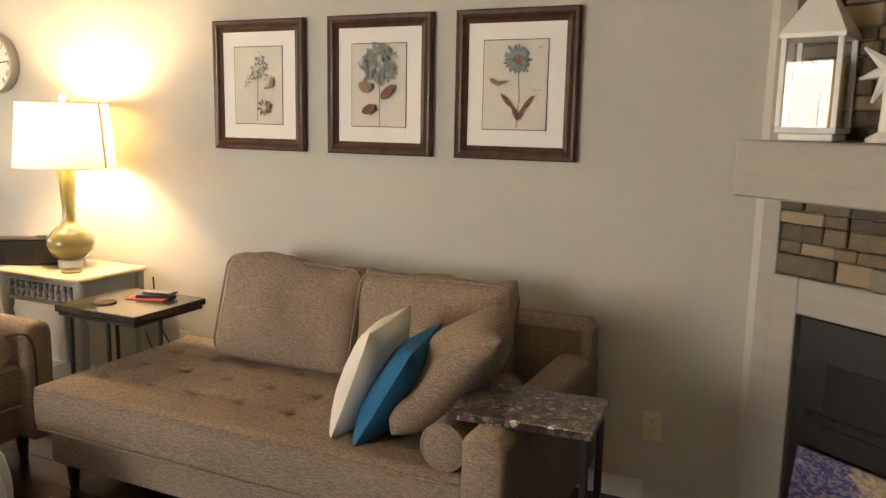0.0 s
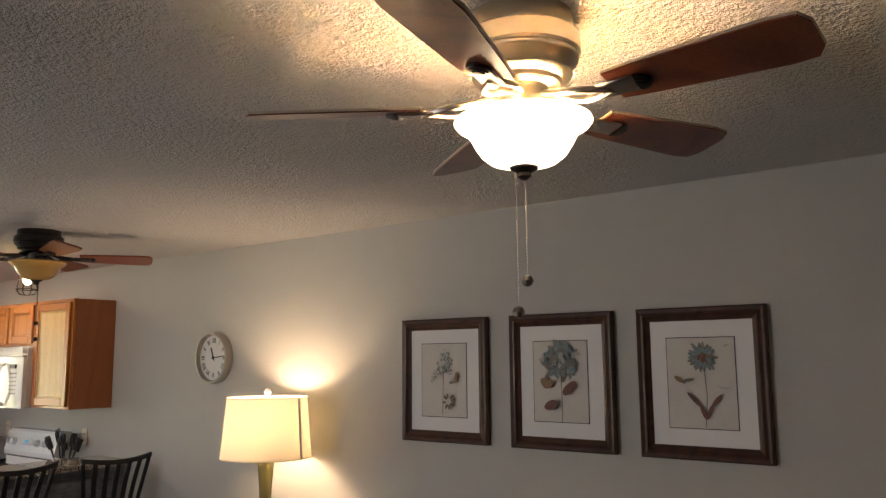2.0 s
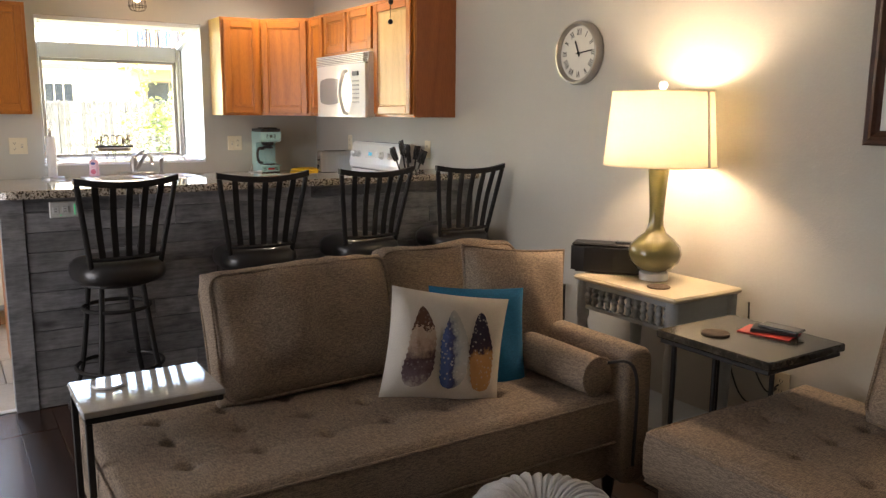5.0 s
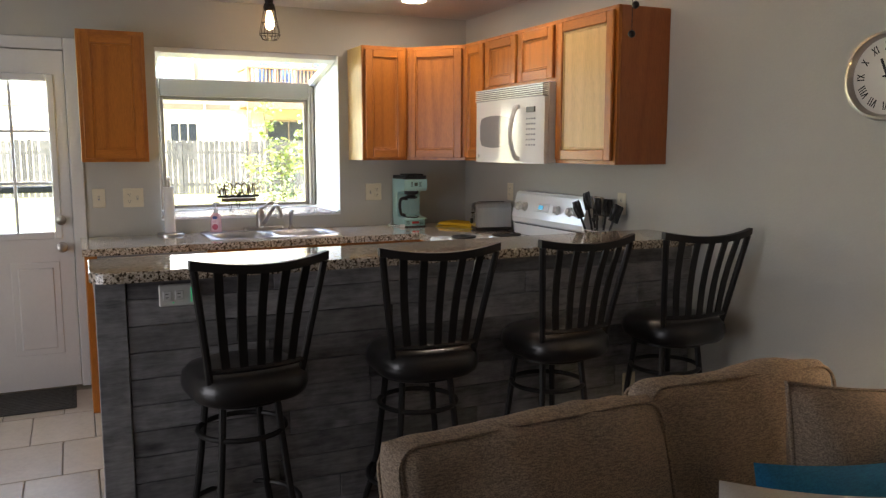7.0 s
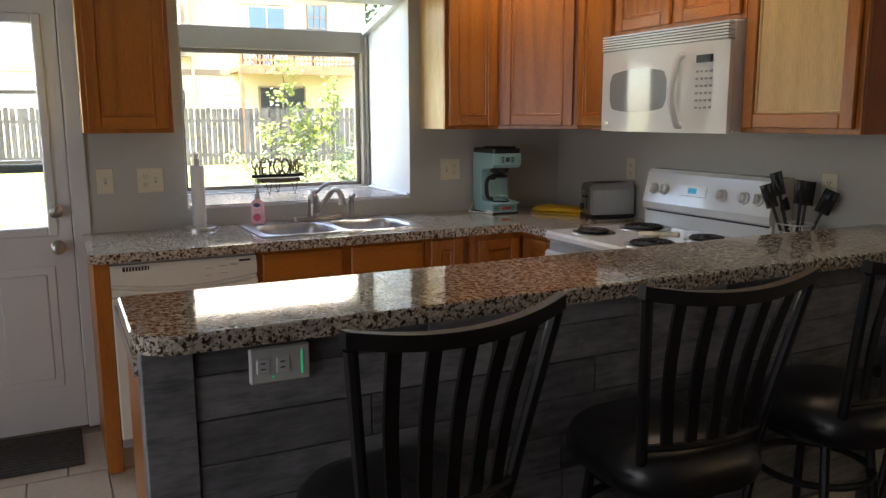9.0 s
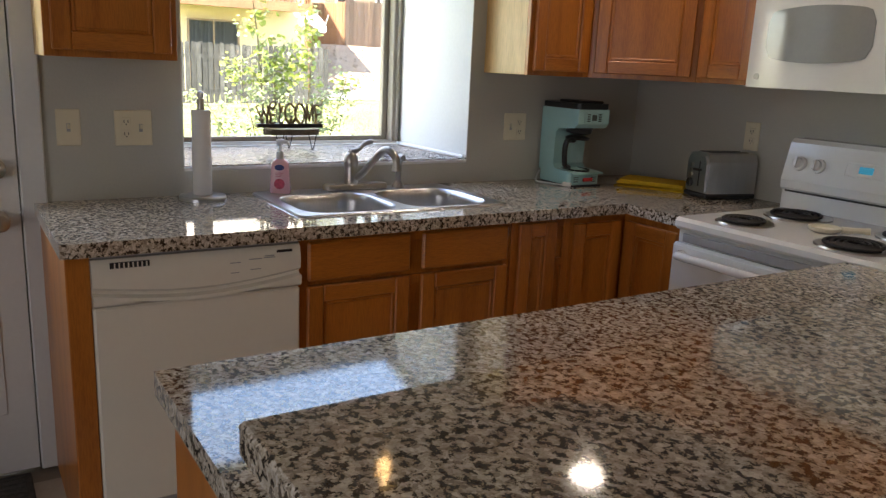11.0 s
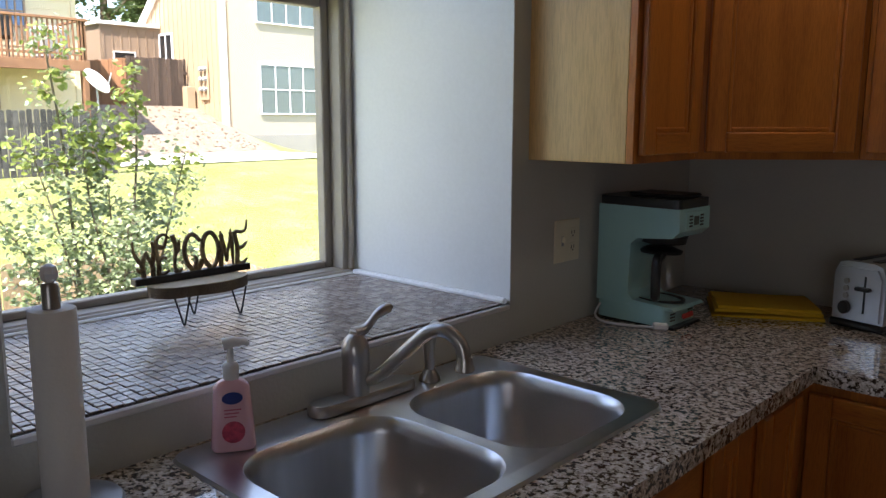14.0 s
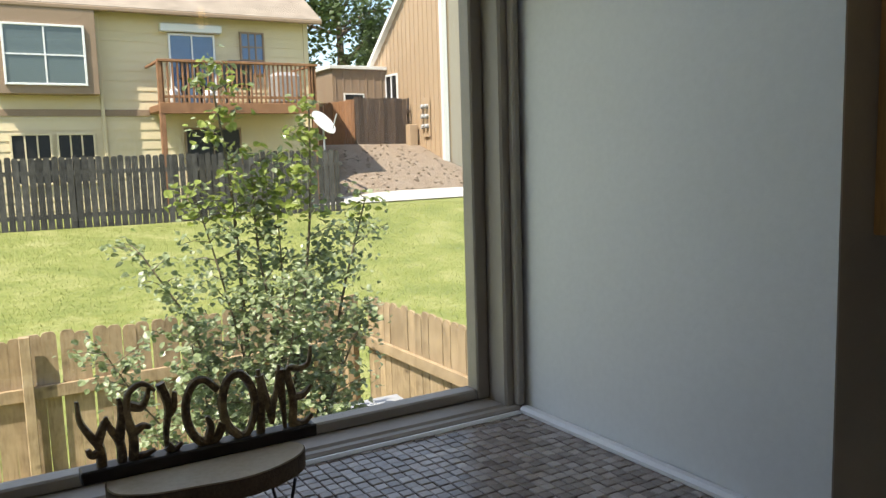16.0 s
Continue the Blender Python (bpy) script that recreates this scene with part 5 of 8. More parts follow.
LET = (
    # width, strokes of (across, up); each stroke tapers to a tine
    (0.052, [[(0.52, 0.0), (0.5, 0.3), (0.3, 0.5), (0.1, 0.75), (0.06, 1.05)], [(0.46, 0.36), (0.62, 0.62), (0.72, 0.72)], [(1.0, 0.0), (0.98, 0.3), (0.78, 0.55), (0.68, 0.75)], [(0.96, 0.34), (1.06, 0.7), (1.02, 1.0)], [(0.5, 0.22), (0.3, 0.2), (0.22, 0.3)]]),
    (0.044, [[(0.3, 0.0), (0.34, 0.35), (0.2, 0.75), (0.3, 1.05), (0.7, 1.16), (1.05, 1.02)], [(0.3, 0.85), (0.62, 0.8), (0.78, 0.92), (0.9, 1.1)], [(0.34, 0.42), (0.62, 0.5), (0.85, 0.46)], [(0.3, 0.06), (0.6, 0.04), (0.95, 0.1)]]),
    (0.034, [[(0.25, 1.12), (0.5, 0.75), (0.36, 0.35), (0.35, 0.05)], [(0.35, 0.12), (0.62, 0.03), (0.95, 0.12)], [(0.46, 0.6), (0.7, 0.72), (0.78, 0.95)]]),
    (0.052, [[(1.05, 0.3), (0.85, 0.08), (0.5, 0.04), (0.18, 0.3), (0.1, 0.68), (0.3, 1.0), (0.62, 1.06), (0.95, 0.86)], [(0.62, 0.05), (0.72, 0.3), (0.62, 0.46)]]),
    (0.05, [[(0.5, 0.02), (0.16, 0.25), (0.04, 0.62), (0.22, 0.98), (0.58, 1.06), (0.9, 0.8), (0.96, 0.42), (0.74, 0.08), (0.5, 0.02)]]),
    (0.042, [[(0.08, 0.0), (0.16, 0.45), (0.12, 1.08)], [(0.14, 0.98), (0.34, 0.55), (0.5, 0.32), (0.68, 0.62), (0.86, 1.1)], [(0.5, 0.34), (0.5, 0.12)], [(0.86, 1.02), (0.92, 0.5), (0.96, 0.0)]]),
    (0.042, [[(0.22, 0.0), (0.28, 0.5), (0.14, 0.98), (0.62, 0.98), (0.92, 1.06), (1.02, 1.34)], [(0.26, 0.5), (0.66, 0.52), (1.0, 0.66)], [(0.22, 0.08), (0.6, 0.02), (0.95, 0.14)]]),
)
y0 = 1.622
for wide, strokes in LET:
    bm = B()
    for st_ in strokes:
        pts = smooth_path([(-7.866, y0 + wide * 0.92 * u, 1.121 + 0.080 * v) for u, v in st_], 5)
        m_ = len(pts)
        ring_like = len(st_) > 6
        tube(bm, pts, [0.0062 - (0.0012 if ring_like else 0.0040) * (q / m_) ** 1.5 for q in range(m_)], 8)
    part("letter", bm, "antler", sg, "", True)
    y0 += wide * 0.935
settle(sg)
# ---- bar stools ----
def bar_stool():
    s = thing("bar_stool", "black metal swivel bar stool with slatted back and vinyl seat", "bar stool", "stools at the bar")
    lv = [(-0.06, 0.640), (-0.012, 0.642), (0.0, 0.655), (0.006, 0.68), (0.0, 0.712), (-0.018, 0.732), (-0.06, 0.745), (-0.12, 0.75), (-0.17, 0.751)]
    seat = rings(B(), [[(0.045 + x, y, z) for x, y in round_rect(0.385 + 2 * g, 0.375 + 2 * g, max(0.02, 0.135 + g * 0.7), 8)] for g, z in lv])
    part("seat", fixn(seat), "leather", s, "black vinyl seat pad", True)
    part("swivel", lathe(B(), [(0.15, 0.615), (0.16, 0.62), (0.16, 0.64), (0.05, 0.6405)], (0.02, 0, 0), 28), "blackmetal", s, "", True)
    for k in range(4):
        a = radians(45 + 90 * k)
        c_, n_ = math.cos(a), math.sin(a)
        part("leg", tube(B(), smooth_path([(0.13 * c_, 0.13 * n_, 0.625), (0.155 * c_, 0.15 * n_, 0.45), (0.19 * c_, 0.19 * n_, 0.2), (0.255 * c_, 0.255 * n_, 0.012)], 3), 0.0125, 8), "blackmetal", s, "", True)
        part("foot_cap", lathe(B(), [(0.016, 0.0), (0.017, 0.02), (0.014, 0.024)], (0.257 * c_, 0.257 * n_, 0), 10), "black", s)
    for z, r in ((0.22, 0.192), (0.5, 0.147)):
        part("ring", tube(B(), [(r * math.cos(math.tau * i / 36), r * math.sin(math.tau * i / 36), z) for i in range(36)], 0.0095, 8, True), "blackmetal", s, "", True)
    # back on the +x side, fanning out upwards
    def bx(v, z):
        t = (z - 0.70) / 0.39
        half = 0.15 + 0.06 * t
        return Vector((0.165 + 0.075 * t + 0.03 * (1 - v * v), v * half, z))
    for v in (-1, 1):
        part("back_post", tube(B(), smooth_path([(0.14, v * 0.14, 0.648)] + [bx(v, z) for z in (0.71, 0.85, 1.0, 1.09)], 3), 0.0125, 8), "blackmetal", s, "", True)
    top = B()
    loops = []
    for i in range(13):
        v = -1.06 + 2.12 * i / 12
        p = bx(v, 1.09)
        z = 1.085 + 0.02 * v * v
        loops.append([(p.x - 0.010, p.y, z - 0.014), (p.x + 0.014, p.y, z - 0.014), (p.x + 0.016, p.y, z + 0.014), (p.x - 0.008, p.y, z + 0.014)])
    part("top_rail", fixn(rings(top, loops)), "blackmetal", s, "", True)
    part("low_rail", tube(B(), [bx(v / 6, 0.757) for v in range(-6, 7)], 0.010, 8), "blackmetal", s, "", True)
    for k in range(5):
        v = -0.68 + 1.36 * k / 4
        sl = B()
        loops = []
        for q in range(6):
            p = bx(v, 0.757 + 0.325 * q / 5)
            p.x -= 0.012 * math.sin(math.pi * q / 5)
            loops.append([(p.x - 0.004, p.y - 0.0135, p.z), (p.x + 0.004, p.y - 0.0135, p.z), (p.x + 0.004, p.y + 0.0135, p.z), (p.x - 0.004, p.y + 0.0135, p.z)])
        part("slat", rings(sl, loops), "blackmetal", s)
    return s


stool = bar_stool()
stool.matrix_basis = pose(-4.845, 1.195, 0, 0, 0, 8)
for y, a, x in ((1.855, -3, -4.85), (2.435, 4, -4.85), (3.04, -2, -4.84)):
    copy_thing(stool, pose(x, y, 0, 0, 0, a))

# outlet and vent on the bar front
pb = thing("wall_outlet", "pale grey socket with green lights on the bar front", "outlet", at=(-5.0, 1.02, 0.945))
OM = Matrix.Translation((-5.0145, 1.02, 0.945)) @ Matrix.Rotation(radians(90), 4, "Z")
part("plate", moved(box(B(), -0.062, 0.062, -0.012, 0.002, -0.038, 0.038, 0.004), OM), "trim", pb)
for x in (-0.035, 0.005):
    f = part("socket", moved(box(B(), x - 0.014, x + 0.014, -0.0145, -0.010, -0.016, 0.016, 0.003), OM), "white", pb)
    for dz in (-0.006, 0.006):
        part("slot", moved(box(B(), x - 0.006, x + 0.004, -0.0155, -0.014, dz - 0.0012, dz + 0.0012), OM), "black", f)
part("light_strip", moved(box(B(), 0.043, 0.046, -0.0135, -0.011, -0.025, 0.025), OM), "greenled", pb)
part("light", moved(box(B(), -0.018, -0.013, -0.0135, -0.011, -0.027, -0.022), OM), "greenled", pb)
settle(pb)
plate("wall_outlet", Matrix.Translation((-5.0125, 2.98, 0.37)) @ Matrix.Rotation(radians(90), 4, "Z"), 0.072, 0.116, "o", "cream socket low on the plank bar front")
fv = thing("floor_register", "beige metal air register low on the bar front", "air vent", at=(-5.0, 2.5, 0.2))
part("frame", box(B(), -5.018, -5.008, 2.13, 2.86, 0.17, 0.275, 0.003), "cream", fv)
for k in range(6):
    part("louvre", box(B(), -5.009, -5.003, 2.16, 2.83, 0.185 + k * 0.013, 0.192 + k * 0.013, 0.002), "cream", fv)
settle(fv)


# ---- sofas ----
def seat_mesh(length, depth, z0, z1, nl, nd, buttons):
    """A tufted seat block: x along the length, y from the front edge (0) to the back."""
    bm = B()
    nx, ny = nl * 36, nd * 32
    top = {}
    for i in range(nx + 1):
        for j in range(ny + 1):
            x, y = length * i / nx, depth * j / ny
            e = min(x, length - x, y, depth - y)
            z = z1 - 0.016 * max(0.0, 1 - e / 0.035) ** 2 + 0.004 * noise.noise(Vector((x * 5, y * 5, length)))
            for bx, by in buttons:
                dx, dy = x - bx, y - by
                if abs(dx) > 0.2 or abs(dy) > 0.2:
                    continue
                d2 = dx * dx + dy * dy
                z -= 0.007 * math.exp(-d2 / 0.007) + 0.017 * math.exp(-d2 / 0.0004)
                z -= 0.004 * math.exp(-(dx / 0.009) ** 2 - (dy / 0.06) ** 2) + 0.004 * math.exp(-(dy / 0.009) ** 2 - (dx / 0.07) ** 2)
            top[i, j] = bm.verts.new((x, y, z))
    for i in range(nx):
        for j in range(ny):
            bm.faces.new((top[i, j], top[i + 1, j], top[i + 1, j + 1], top[i, j + 1]))
    edge = [(i, 0) for i in range(nx)] + [(nx, j) for j in range(ny)] + [(i, ny) for i in range(nx, 0, -1)] + [(0, j) for j in range(ny, 0, -1)]
    prev = [top[q] for q in edge]
    for z, out in ((z1 - 0.022, 0.003), (z1 - 0.06, 0.008), (z0 + 0.03, 0.006), (z0, -0.006)):
        ring = []
        for q in edge:
            p = top[q].co
            dx = -out if q[0] == 0 else out if q[0] == nx else 0
            dy = -out if q[1] == 0 else out if q[1] == ny else 0
            ring.append(bm.verts.new((p.x + dx, p.y + dy, z)))
        for i in range(len(edge)):
            bm.faces.new((prev[i], ring[i], ring[(i + 1) % len(edge)], prev[(i + 1) % len(edge)]))
        prev = ring
    bm.faces.new(prev[::-1])
    return bm


def soft_block(x0, x1, y0, y1, z0, z1, r):
    """An upholstered block with rounded long edges and softened ends."""
    cx, cz, w, h = (x0 + x1) / 2, (z0 + z1) / 2, x1 - x0, z1 - z0
    loops = []
    for y, ins in ((y0, 0.022), (y0 + 0.006, 0.008), (y0 + 0.02, 0.0), (y1 - 0.02, 0.0), (y1 - 0.006, 0.008), (y1, 0.022)):
        loops.append([(x, y, z) for x, z in round_rect(w - 2 * ins, h - 2 * ins, r - ins * 0.6, 6, cx, cz)])
    return fixn(rings(bmesh.new(), loops))


def sofa(label, length, m, first):
    """Local: x along the seat from its open end to the arm, y from the front to the back."""
    s = thing("sofa", label, "sofa", "sofas", m.translation)
    D = 0.98
    bt = [(first + 0.213 * i, 0.23 + 0.182 * j) for i in range(8) for j in range(3) if first + 0.213 * i < length - 0.2]
    part("seat", moved(seat_mesh(length - 0.13, D - 0.16, 0.25, 0.435, 5, 3, bt), m), "sofa", s, "tufted taupe seat cushion", True)
    for k, (bx, by) in enumerate(bt):
        part("button", moved(lathe(B(), [(0.013, 0), (0.011, 0.006), (0.003, 0.007)], (bx, by, 0.405), 10), m), "sofa", s)
    part("base", moved(box(B(), 0.02, length - 0.13, 0.03, D - 0.02, 0.11, 0.248, 0.012), m), "sofa", s)
    part("arm", moved(soft_block(length - 0.135, length, -0.04, D, 0.10, 0.60, 0.05), m), "sofa", s, "square upholstered arm", True)
    part("back_frame", moved(box(B(), 0.58, length - 0.002, D - 0.158, D - 0.002, 0.10, 0.72, 0.03), m), "sofa", s, "low upholstered back", True)
    for z in (0.418, 0.262):
        part("seam_welt", moved(tube(B(), [(-0.004, 0.5, z), (-0.004, 0.02, z), (0.004, -0.004, z), (0.02, -0.006, z), ((length - 0.14) / 2, -0.007, z), (length - 0.14, -0.006, z)], 0.005, 6), m), "sofa", s)
    for x, y in ((0.08, 0.08), (length - 0.1, 0.06), (0.08, D - 0.08), (length - 0.1, D - 0.08)):
        part("leg", moved(lathe(B(), [(0.016, 0), (0.026, 0.10), (0.026, 0.112)], (x, y, 0), 12), m), "blackmetal", s, "dark tapered wooden leg")
    return settle(s)


# first sofa, its back to the bar; second along the picture wall
S1 = Matrix.Translation((-2.875, 0.846, 0)) @ Matrix.Rotation(radians(90), 4, "Z")
S2 = Matrix.Translation((-2.61, 2.335, 0))
sofa("taupe woven tufted sofa with its back to the breakfast bar", 1.755, S1, 0.208)
sofa("taupe woven tufted sofa under the framed pictures", 1.90, S2, 0.15)


def bolster(at, way, length, r, label):
    b = thing("bolster", label, "bolster", at=at)
    prof = [(0.01, 0.0), (r * 0.6, 0.0), (r * 0.95, 0.012), (r, 0.05), (r * 1.02, length / 2), (r, length - 0.05), (r * 0.95, length - 0.012), (r * 0.6, length), (0.01, length)]
    rot = Vector((0, 0, 1)).rotation_difference(Vector(way).normalized()).to_matrix().to_4x4()
    part("cover", moved(lathe(B(), prof, (0, 0, 0), 24), Matrix.Translation(at) @ rot), "sofa", b, "", True)
    for h in (0.012, length - 0.012):
        part("piping", moved(tube(B(), [(r * 0.97 * math.cos(math.tau * i / 24), r * 0.97 * math.sin(math.tau * i / 24), h) for i in range(24)], 0.005, 6, True), Matrix.Translation(at) @ rot), "sofa", b)
    return settle(b)


bolster((-2.885, 2.392, 0.507), (-1, 0, 0), 0.5, 0.070, "taupe woven bolster against the sofa arm")
bolster((-0.93, 2.36, 0.505), (0, 1, 0), 0.55, 0.072, "taupe woven bolster against the sofa arm")
part_arm = tagged(part("strap", tube(B(), smooth_path([(-2.795, 2.475, 0.20), (-2.79, 2.475, 0.46), (-2.80, 2.467, 0.545), (-2.825, 2.45, 0.572), (-2.87, 2.41, 0.562)], 5), 0.006, 6), "blackmetal", None, "", True), "dark strap hanging over the sofa arm", "strap")


def cushion(name, label, w, h, d, m, mat="sofa", welt=True, pinch=0.05, sag=0.0, p=2.4, category="cushion", boxy=False):
    c_ = thing(name, label, category, "cushions", m.translation)
    if boxy:
        part("cover", moved(box_cushion(w, h, d * 0.5, d * 0.3, 0.07, 24, 5), m), mat, c_, "", True)
        return settle(c_)
    if name == "back_cushion":
        part("cover", moved(box_cushion(w, h, d * 0.62, d * 0.2, 0.06, 24, int(m.translation.x * 31)), m), mat, c_, "", True)
        for side in (-1, 1):
            part("piping", moved(cushion_welt(w, h, d * 0.62, side), m), mat, c_)
        return settle(c_)
    part("cover", moved(pillow(w, h, d, 18, pinch, p, sag), m), mat, c_, "", True)
    if welt:
        part("piping", moved(piping(w, h, pinch, sag, 0.006), m), mat, c_)
    return settle(c_)


# on the first sofa (facing +x)
def faces_x(x, y, z, lean, turn=0.0, roll=0.0):
    return Matrix.Translation((x, y, z)) @ Matrix.Rotation(radians(90 + turn), 4, "Z") @ Matrix.Rotation(radians(-lean), 4, "X") @ Matrix.Rotation(radians(roll), 4, "Y")


def faces_y(x, y, z, lean, turn=0.0, roll=0.0):
    return Matrix.Translation((x, y, z)) @ Matrix.Rotation(radians(turn), 4, "Z") @ Matrix.Rotation(radians(-lean), 4, "X") @ Matrix.Rotation(radians(roll), 4, "Y")


cushion("back_cushion", "large taupe woven back cushion with piped edges", 0.71, 0.47, 0.21, faces_x(-3.574, 1.598, 0.64, 15.4, 1.5, -0.5), pinch=0.025, sag=0.0, p=3.6)
cushion("back_cushion", "large taupe woven back cushion with piped edges", 0.70, 0.45, 0.20, faces_x(-3.67, 2.28, 0.645, 12, 2, 2), pinch=0.03, p=3.6)
cushion("throw_cushion", "square taupe woven throw cushion", 0.45, 0.45, 0.20, faces_x(-3.38, 2.40, 0.66, 14, -10, 6), pinch=0.06, p=2.6)
cushion("throw_cushion", "square blue velvet throw cushion", 0.39, 0.375, 0.10, faces_x(-3.27, 2.15, 0.59, 16, -8, 6), "bluecloth", False)
FM = faces_x(-3.17, 1.945, 0.615, 9, -9, 11)
fcu = cushion("throw_cushion", "white linen throw cushion printed with three feathers", 0.44, 0.37, 0.12, FM, "whitecloth", False)


def feather_ink(name, axis, stops, dots):
    """Watercolour that runs from one colour to the next along the feather, with pale dots."""
    m, nt, bs = nodes_of(name)
    tc = nt.nodes.new("ShaderNodeTexCoord")
    sep = nt.nodes.new("ShaderNodeSeparateXYZ")
    nt.links.new(tc.outputs["Generated"], sep.inputs[0])
    wash = noise_of(nt, tc.outputs["Object"], 26.0, 4.0, 0.7)
    run = nt.nodes.new("ShaderNodeMath")
    run.operation = "MULTIPLY_ADD"
    run.inputs[1].default_value = 0.55
    nt.links.new(wash, run.inputs[0])
    nt.links.new(sep.outputs[axis], run.inputs[2])
    col = ramp(nt, run.outputs[0], stops)
    spot = add(nt, "ShaderNodeTexVoronoi", Scale=75.0)
    nt.links.new(tc.outputs["Object"], spot.inputs["Vector"])
    pale = ramp(nt, spot.outputs["Distance"], [(0.22, (1, 1, 1)), (0.32, (0, 0, 0))])
    where = nt.nodes.new("ShaderNodeMath")
    where.operation = "MULTIPLY"
    where.inputs[1].default_value = dots
    nt.links.new(pale, where.inputs[0])
    nt.links.new(mixc(nt, col, (0.62, 0.60, 0.58), where.outputs[0]), bs.inputs["Base Color"])
    bs.inputs["Roughness"].default_value = 0.95
    return m


PALE = (0.62, 0.57, 0.50)
ink = [feather_ink("feather_ink_brown", "Z", [(0.22, PALE), (0.4, (0.16, 0.11, 0.12)), (0.62, (0.07, 0.035, 0.04)), (0.8, (0.46, 0.33, 0.25)), (1.0, (0.58, 0.46, 0.36)), (1.2, (0.12, 0.06, 0.04))], 0.15),
       feather_ink("feather_ink_blue", "Y", [(0.3, (0.05, 0.10, 0.30)), (0.55, (0.08, 0.13, 0.34)), (0.75, (0.05, 0.05, 0.12)), (0.85, (0.36, 0.37, 0.38)), (1.1, (0.50, 0.48, 0.44))], 0.6),
       feather_ink("feather_ink_gold", "Z", [(0.3, (0.55, 0.30, 0.12)), (0.75, (0.52, 0.28, 0.11)), (0.85, (0.05, 0.03, 0.05)), (1.1, (0.03, 0.025, 0.05))], 0.55)]


def on_pillow(u, v, w, h, d, pinch=0.05, p=2.4):
    f = max(0.0, (1 - abs(u) ** p) * (1 - abs(v) ** p)) ** 0.5
    return Vector((u * w / 2 * (1 - pinch * (1 - v * v)), -(d / 2 * f - 0.006 * math.sin(7 * u + 3 * v) * f * -1) - 0.004, v * h / 2 * (1 - pinch * (1 - u * u))))


for k, u0 in enumerate((-0.58, -0.02, 0.52)):
    bm = B()
    rows = []
    for j in range(41):
        t = j / 40
        v = -0.78 + 1.5 * t
        wd = 0.235 * math.sin(math.pi * min(1, t ** 0.7)) ** 0.6 * (1 + 0.06 * math.sin(11 * t + k) + 0.05 * math.sin(83 * t + 2 * k)) + 0.008
        bend = 0.06 * math.sin(2.6 * t + k)
        rows.append([bm.verts.new(FM @ on_pillow(u0 + bend + wd * s_, v, 0.44, 0.37, 0.125)) for s_ in (-1, -0.5, 0, 0.5, 1)])
    for a, b in zip(rows, rows[1:]):
        for i in range(4):
            bm.faces.new((a[i], a[i + 1], b[i + 1], b[i]))
    ob = part("feather_print", bm, ink[k], fcu, "printed watercolour feather")
    ob.matrix_parent_inverse = Matrix.Translation(fcu.location).inverted()

# on the second sofa
cushion("back_cushion", "large taupe woven back cushion with piped edges", 0.66, 0.45, 0.20, faces_y(-1.94, 3.03, 0.645, 17, 6, 2), pinch=0.03, p=3.4)
cushion("back_cushion", "large taupe woven back cushion with piped edges", 0.67, 0.44, 0.20, faces_y(-1.30, 3.06, 0.64, 13, -2, -1), pinch=0.03, p=3.4)
cushion("throw_cushion", "white linen throw cushion standing on edge", 0.42, 0.40, 0.15, faces_y(-1.32, 2.63, 0.605, 20, -80, 0), "whitecloth", False)
cushion("throw_cushion", "blue velvet throw cushion leaning on the others", 0.40, 0.38, 0.14, faces_y(-1.205, 2.61, 0.585, 30, -78, 0), "bluecloth", False)
cushion("throw_cushion", "square taupe woven throw cushion slumped on the bolster", 0.47, 0.47, 0.20, faces_y(-1.05, 2.70, 0.64, 46, -72, 0), boxy=True)

# ---- tables ----
ctb = thing("c_table", "small C-shaped table with a grey marble top and black legs", "side table", at=(-3.36, 1.0, 0))
part("top", box(B(), -3.515, -3.222, 0.812, 1.2, 0.572, 0.592, 0.003), "marble", ctb, "polished grey marble top")
fb = B()
for a, b, c_, d in ((-3.51, -3.227, 0.816, 0.834), (-3.51, -3.227, 1.178, 1.196), (-3.51, -3.492, 0.834, 1.178), (-3.245, -3.227, 0.834, 1.178)):
    box(fb, a, b, c_, d, 0.554, 0.5715, 0.002)
part("top_frame", fb, "blackmetal", ctb)
for x in (-3.501, -3.236):
    part("leg", box(B(), x - 0.009, x + 0.009, 0.816, 0.834, 0.018, 0.554, 0.002), "blackmetal", ctb)
fb = B()
for x in (-3.501, -3.236):
    box(fb, x - 0.009, x + 0.009, 0.816, 1.18, 0.0, 0.018, 0.002)
box(fb, -3.492, -3.245, 0.816, 0.834, 0.0, 0.0175, 0.002)
part("floor_frame", fb, "blackmetal", ctb)
settle(ctb)
co = tagged(part("coaster", lathe(B(), [(0.05, 0.0), (0.052, 0.003), (0.05, 0.008), (0.01, 0.008)], (-3.43, 0.915, 0.593), 28), "crystal", None, "", True), "round glass coaster on the marble table", "coaster")

t2 = thing("side_table", "small side table with a dark mottled stone top", "side table", at=(-0.72, 2.53, 0))
part("top", moved(box(B(), -0.21, 0.21, -0.145, 0.145, 0.60, 0.625, 0.003), pose(-0.72, 2.52, 0, 0, 0, 4)), "chips", t2, "rough mosaic of pale and dark stone chips")
for x, y in ((-0.905, 2.395), (-0.525, 2.42), (-0.915, 2.625), (-0.54, 2.655)):
    if x > -0.8:
        part("leg", box(B(), x - 0.01, x + 0.01, y - 0.01, y + 0.01, 0, 0.6, 0.002), "blackmetal", t2)
part("floor_bar", moved(box(B(), -0.19, 0.19, -0.13, -0.112, 0, 0.018), pose(-0.72, 2.52, 0, 0, 0, 4)), "blackmetal", t2)
settle(t2)

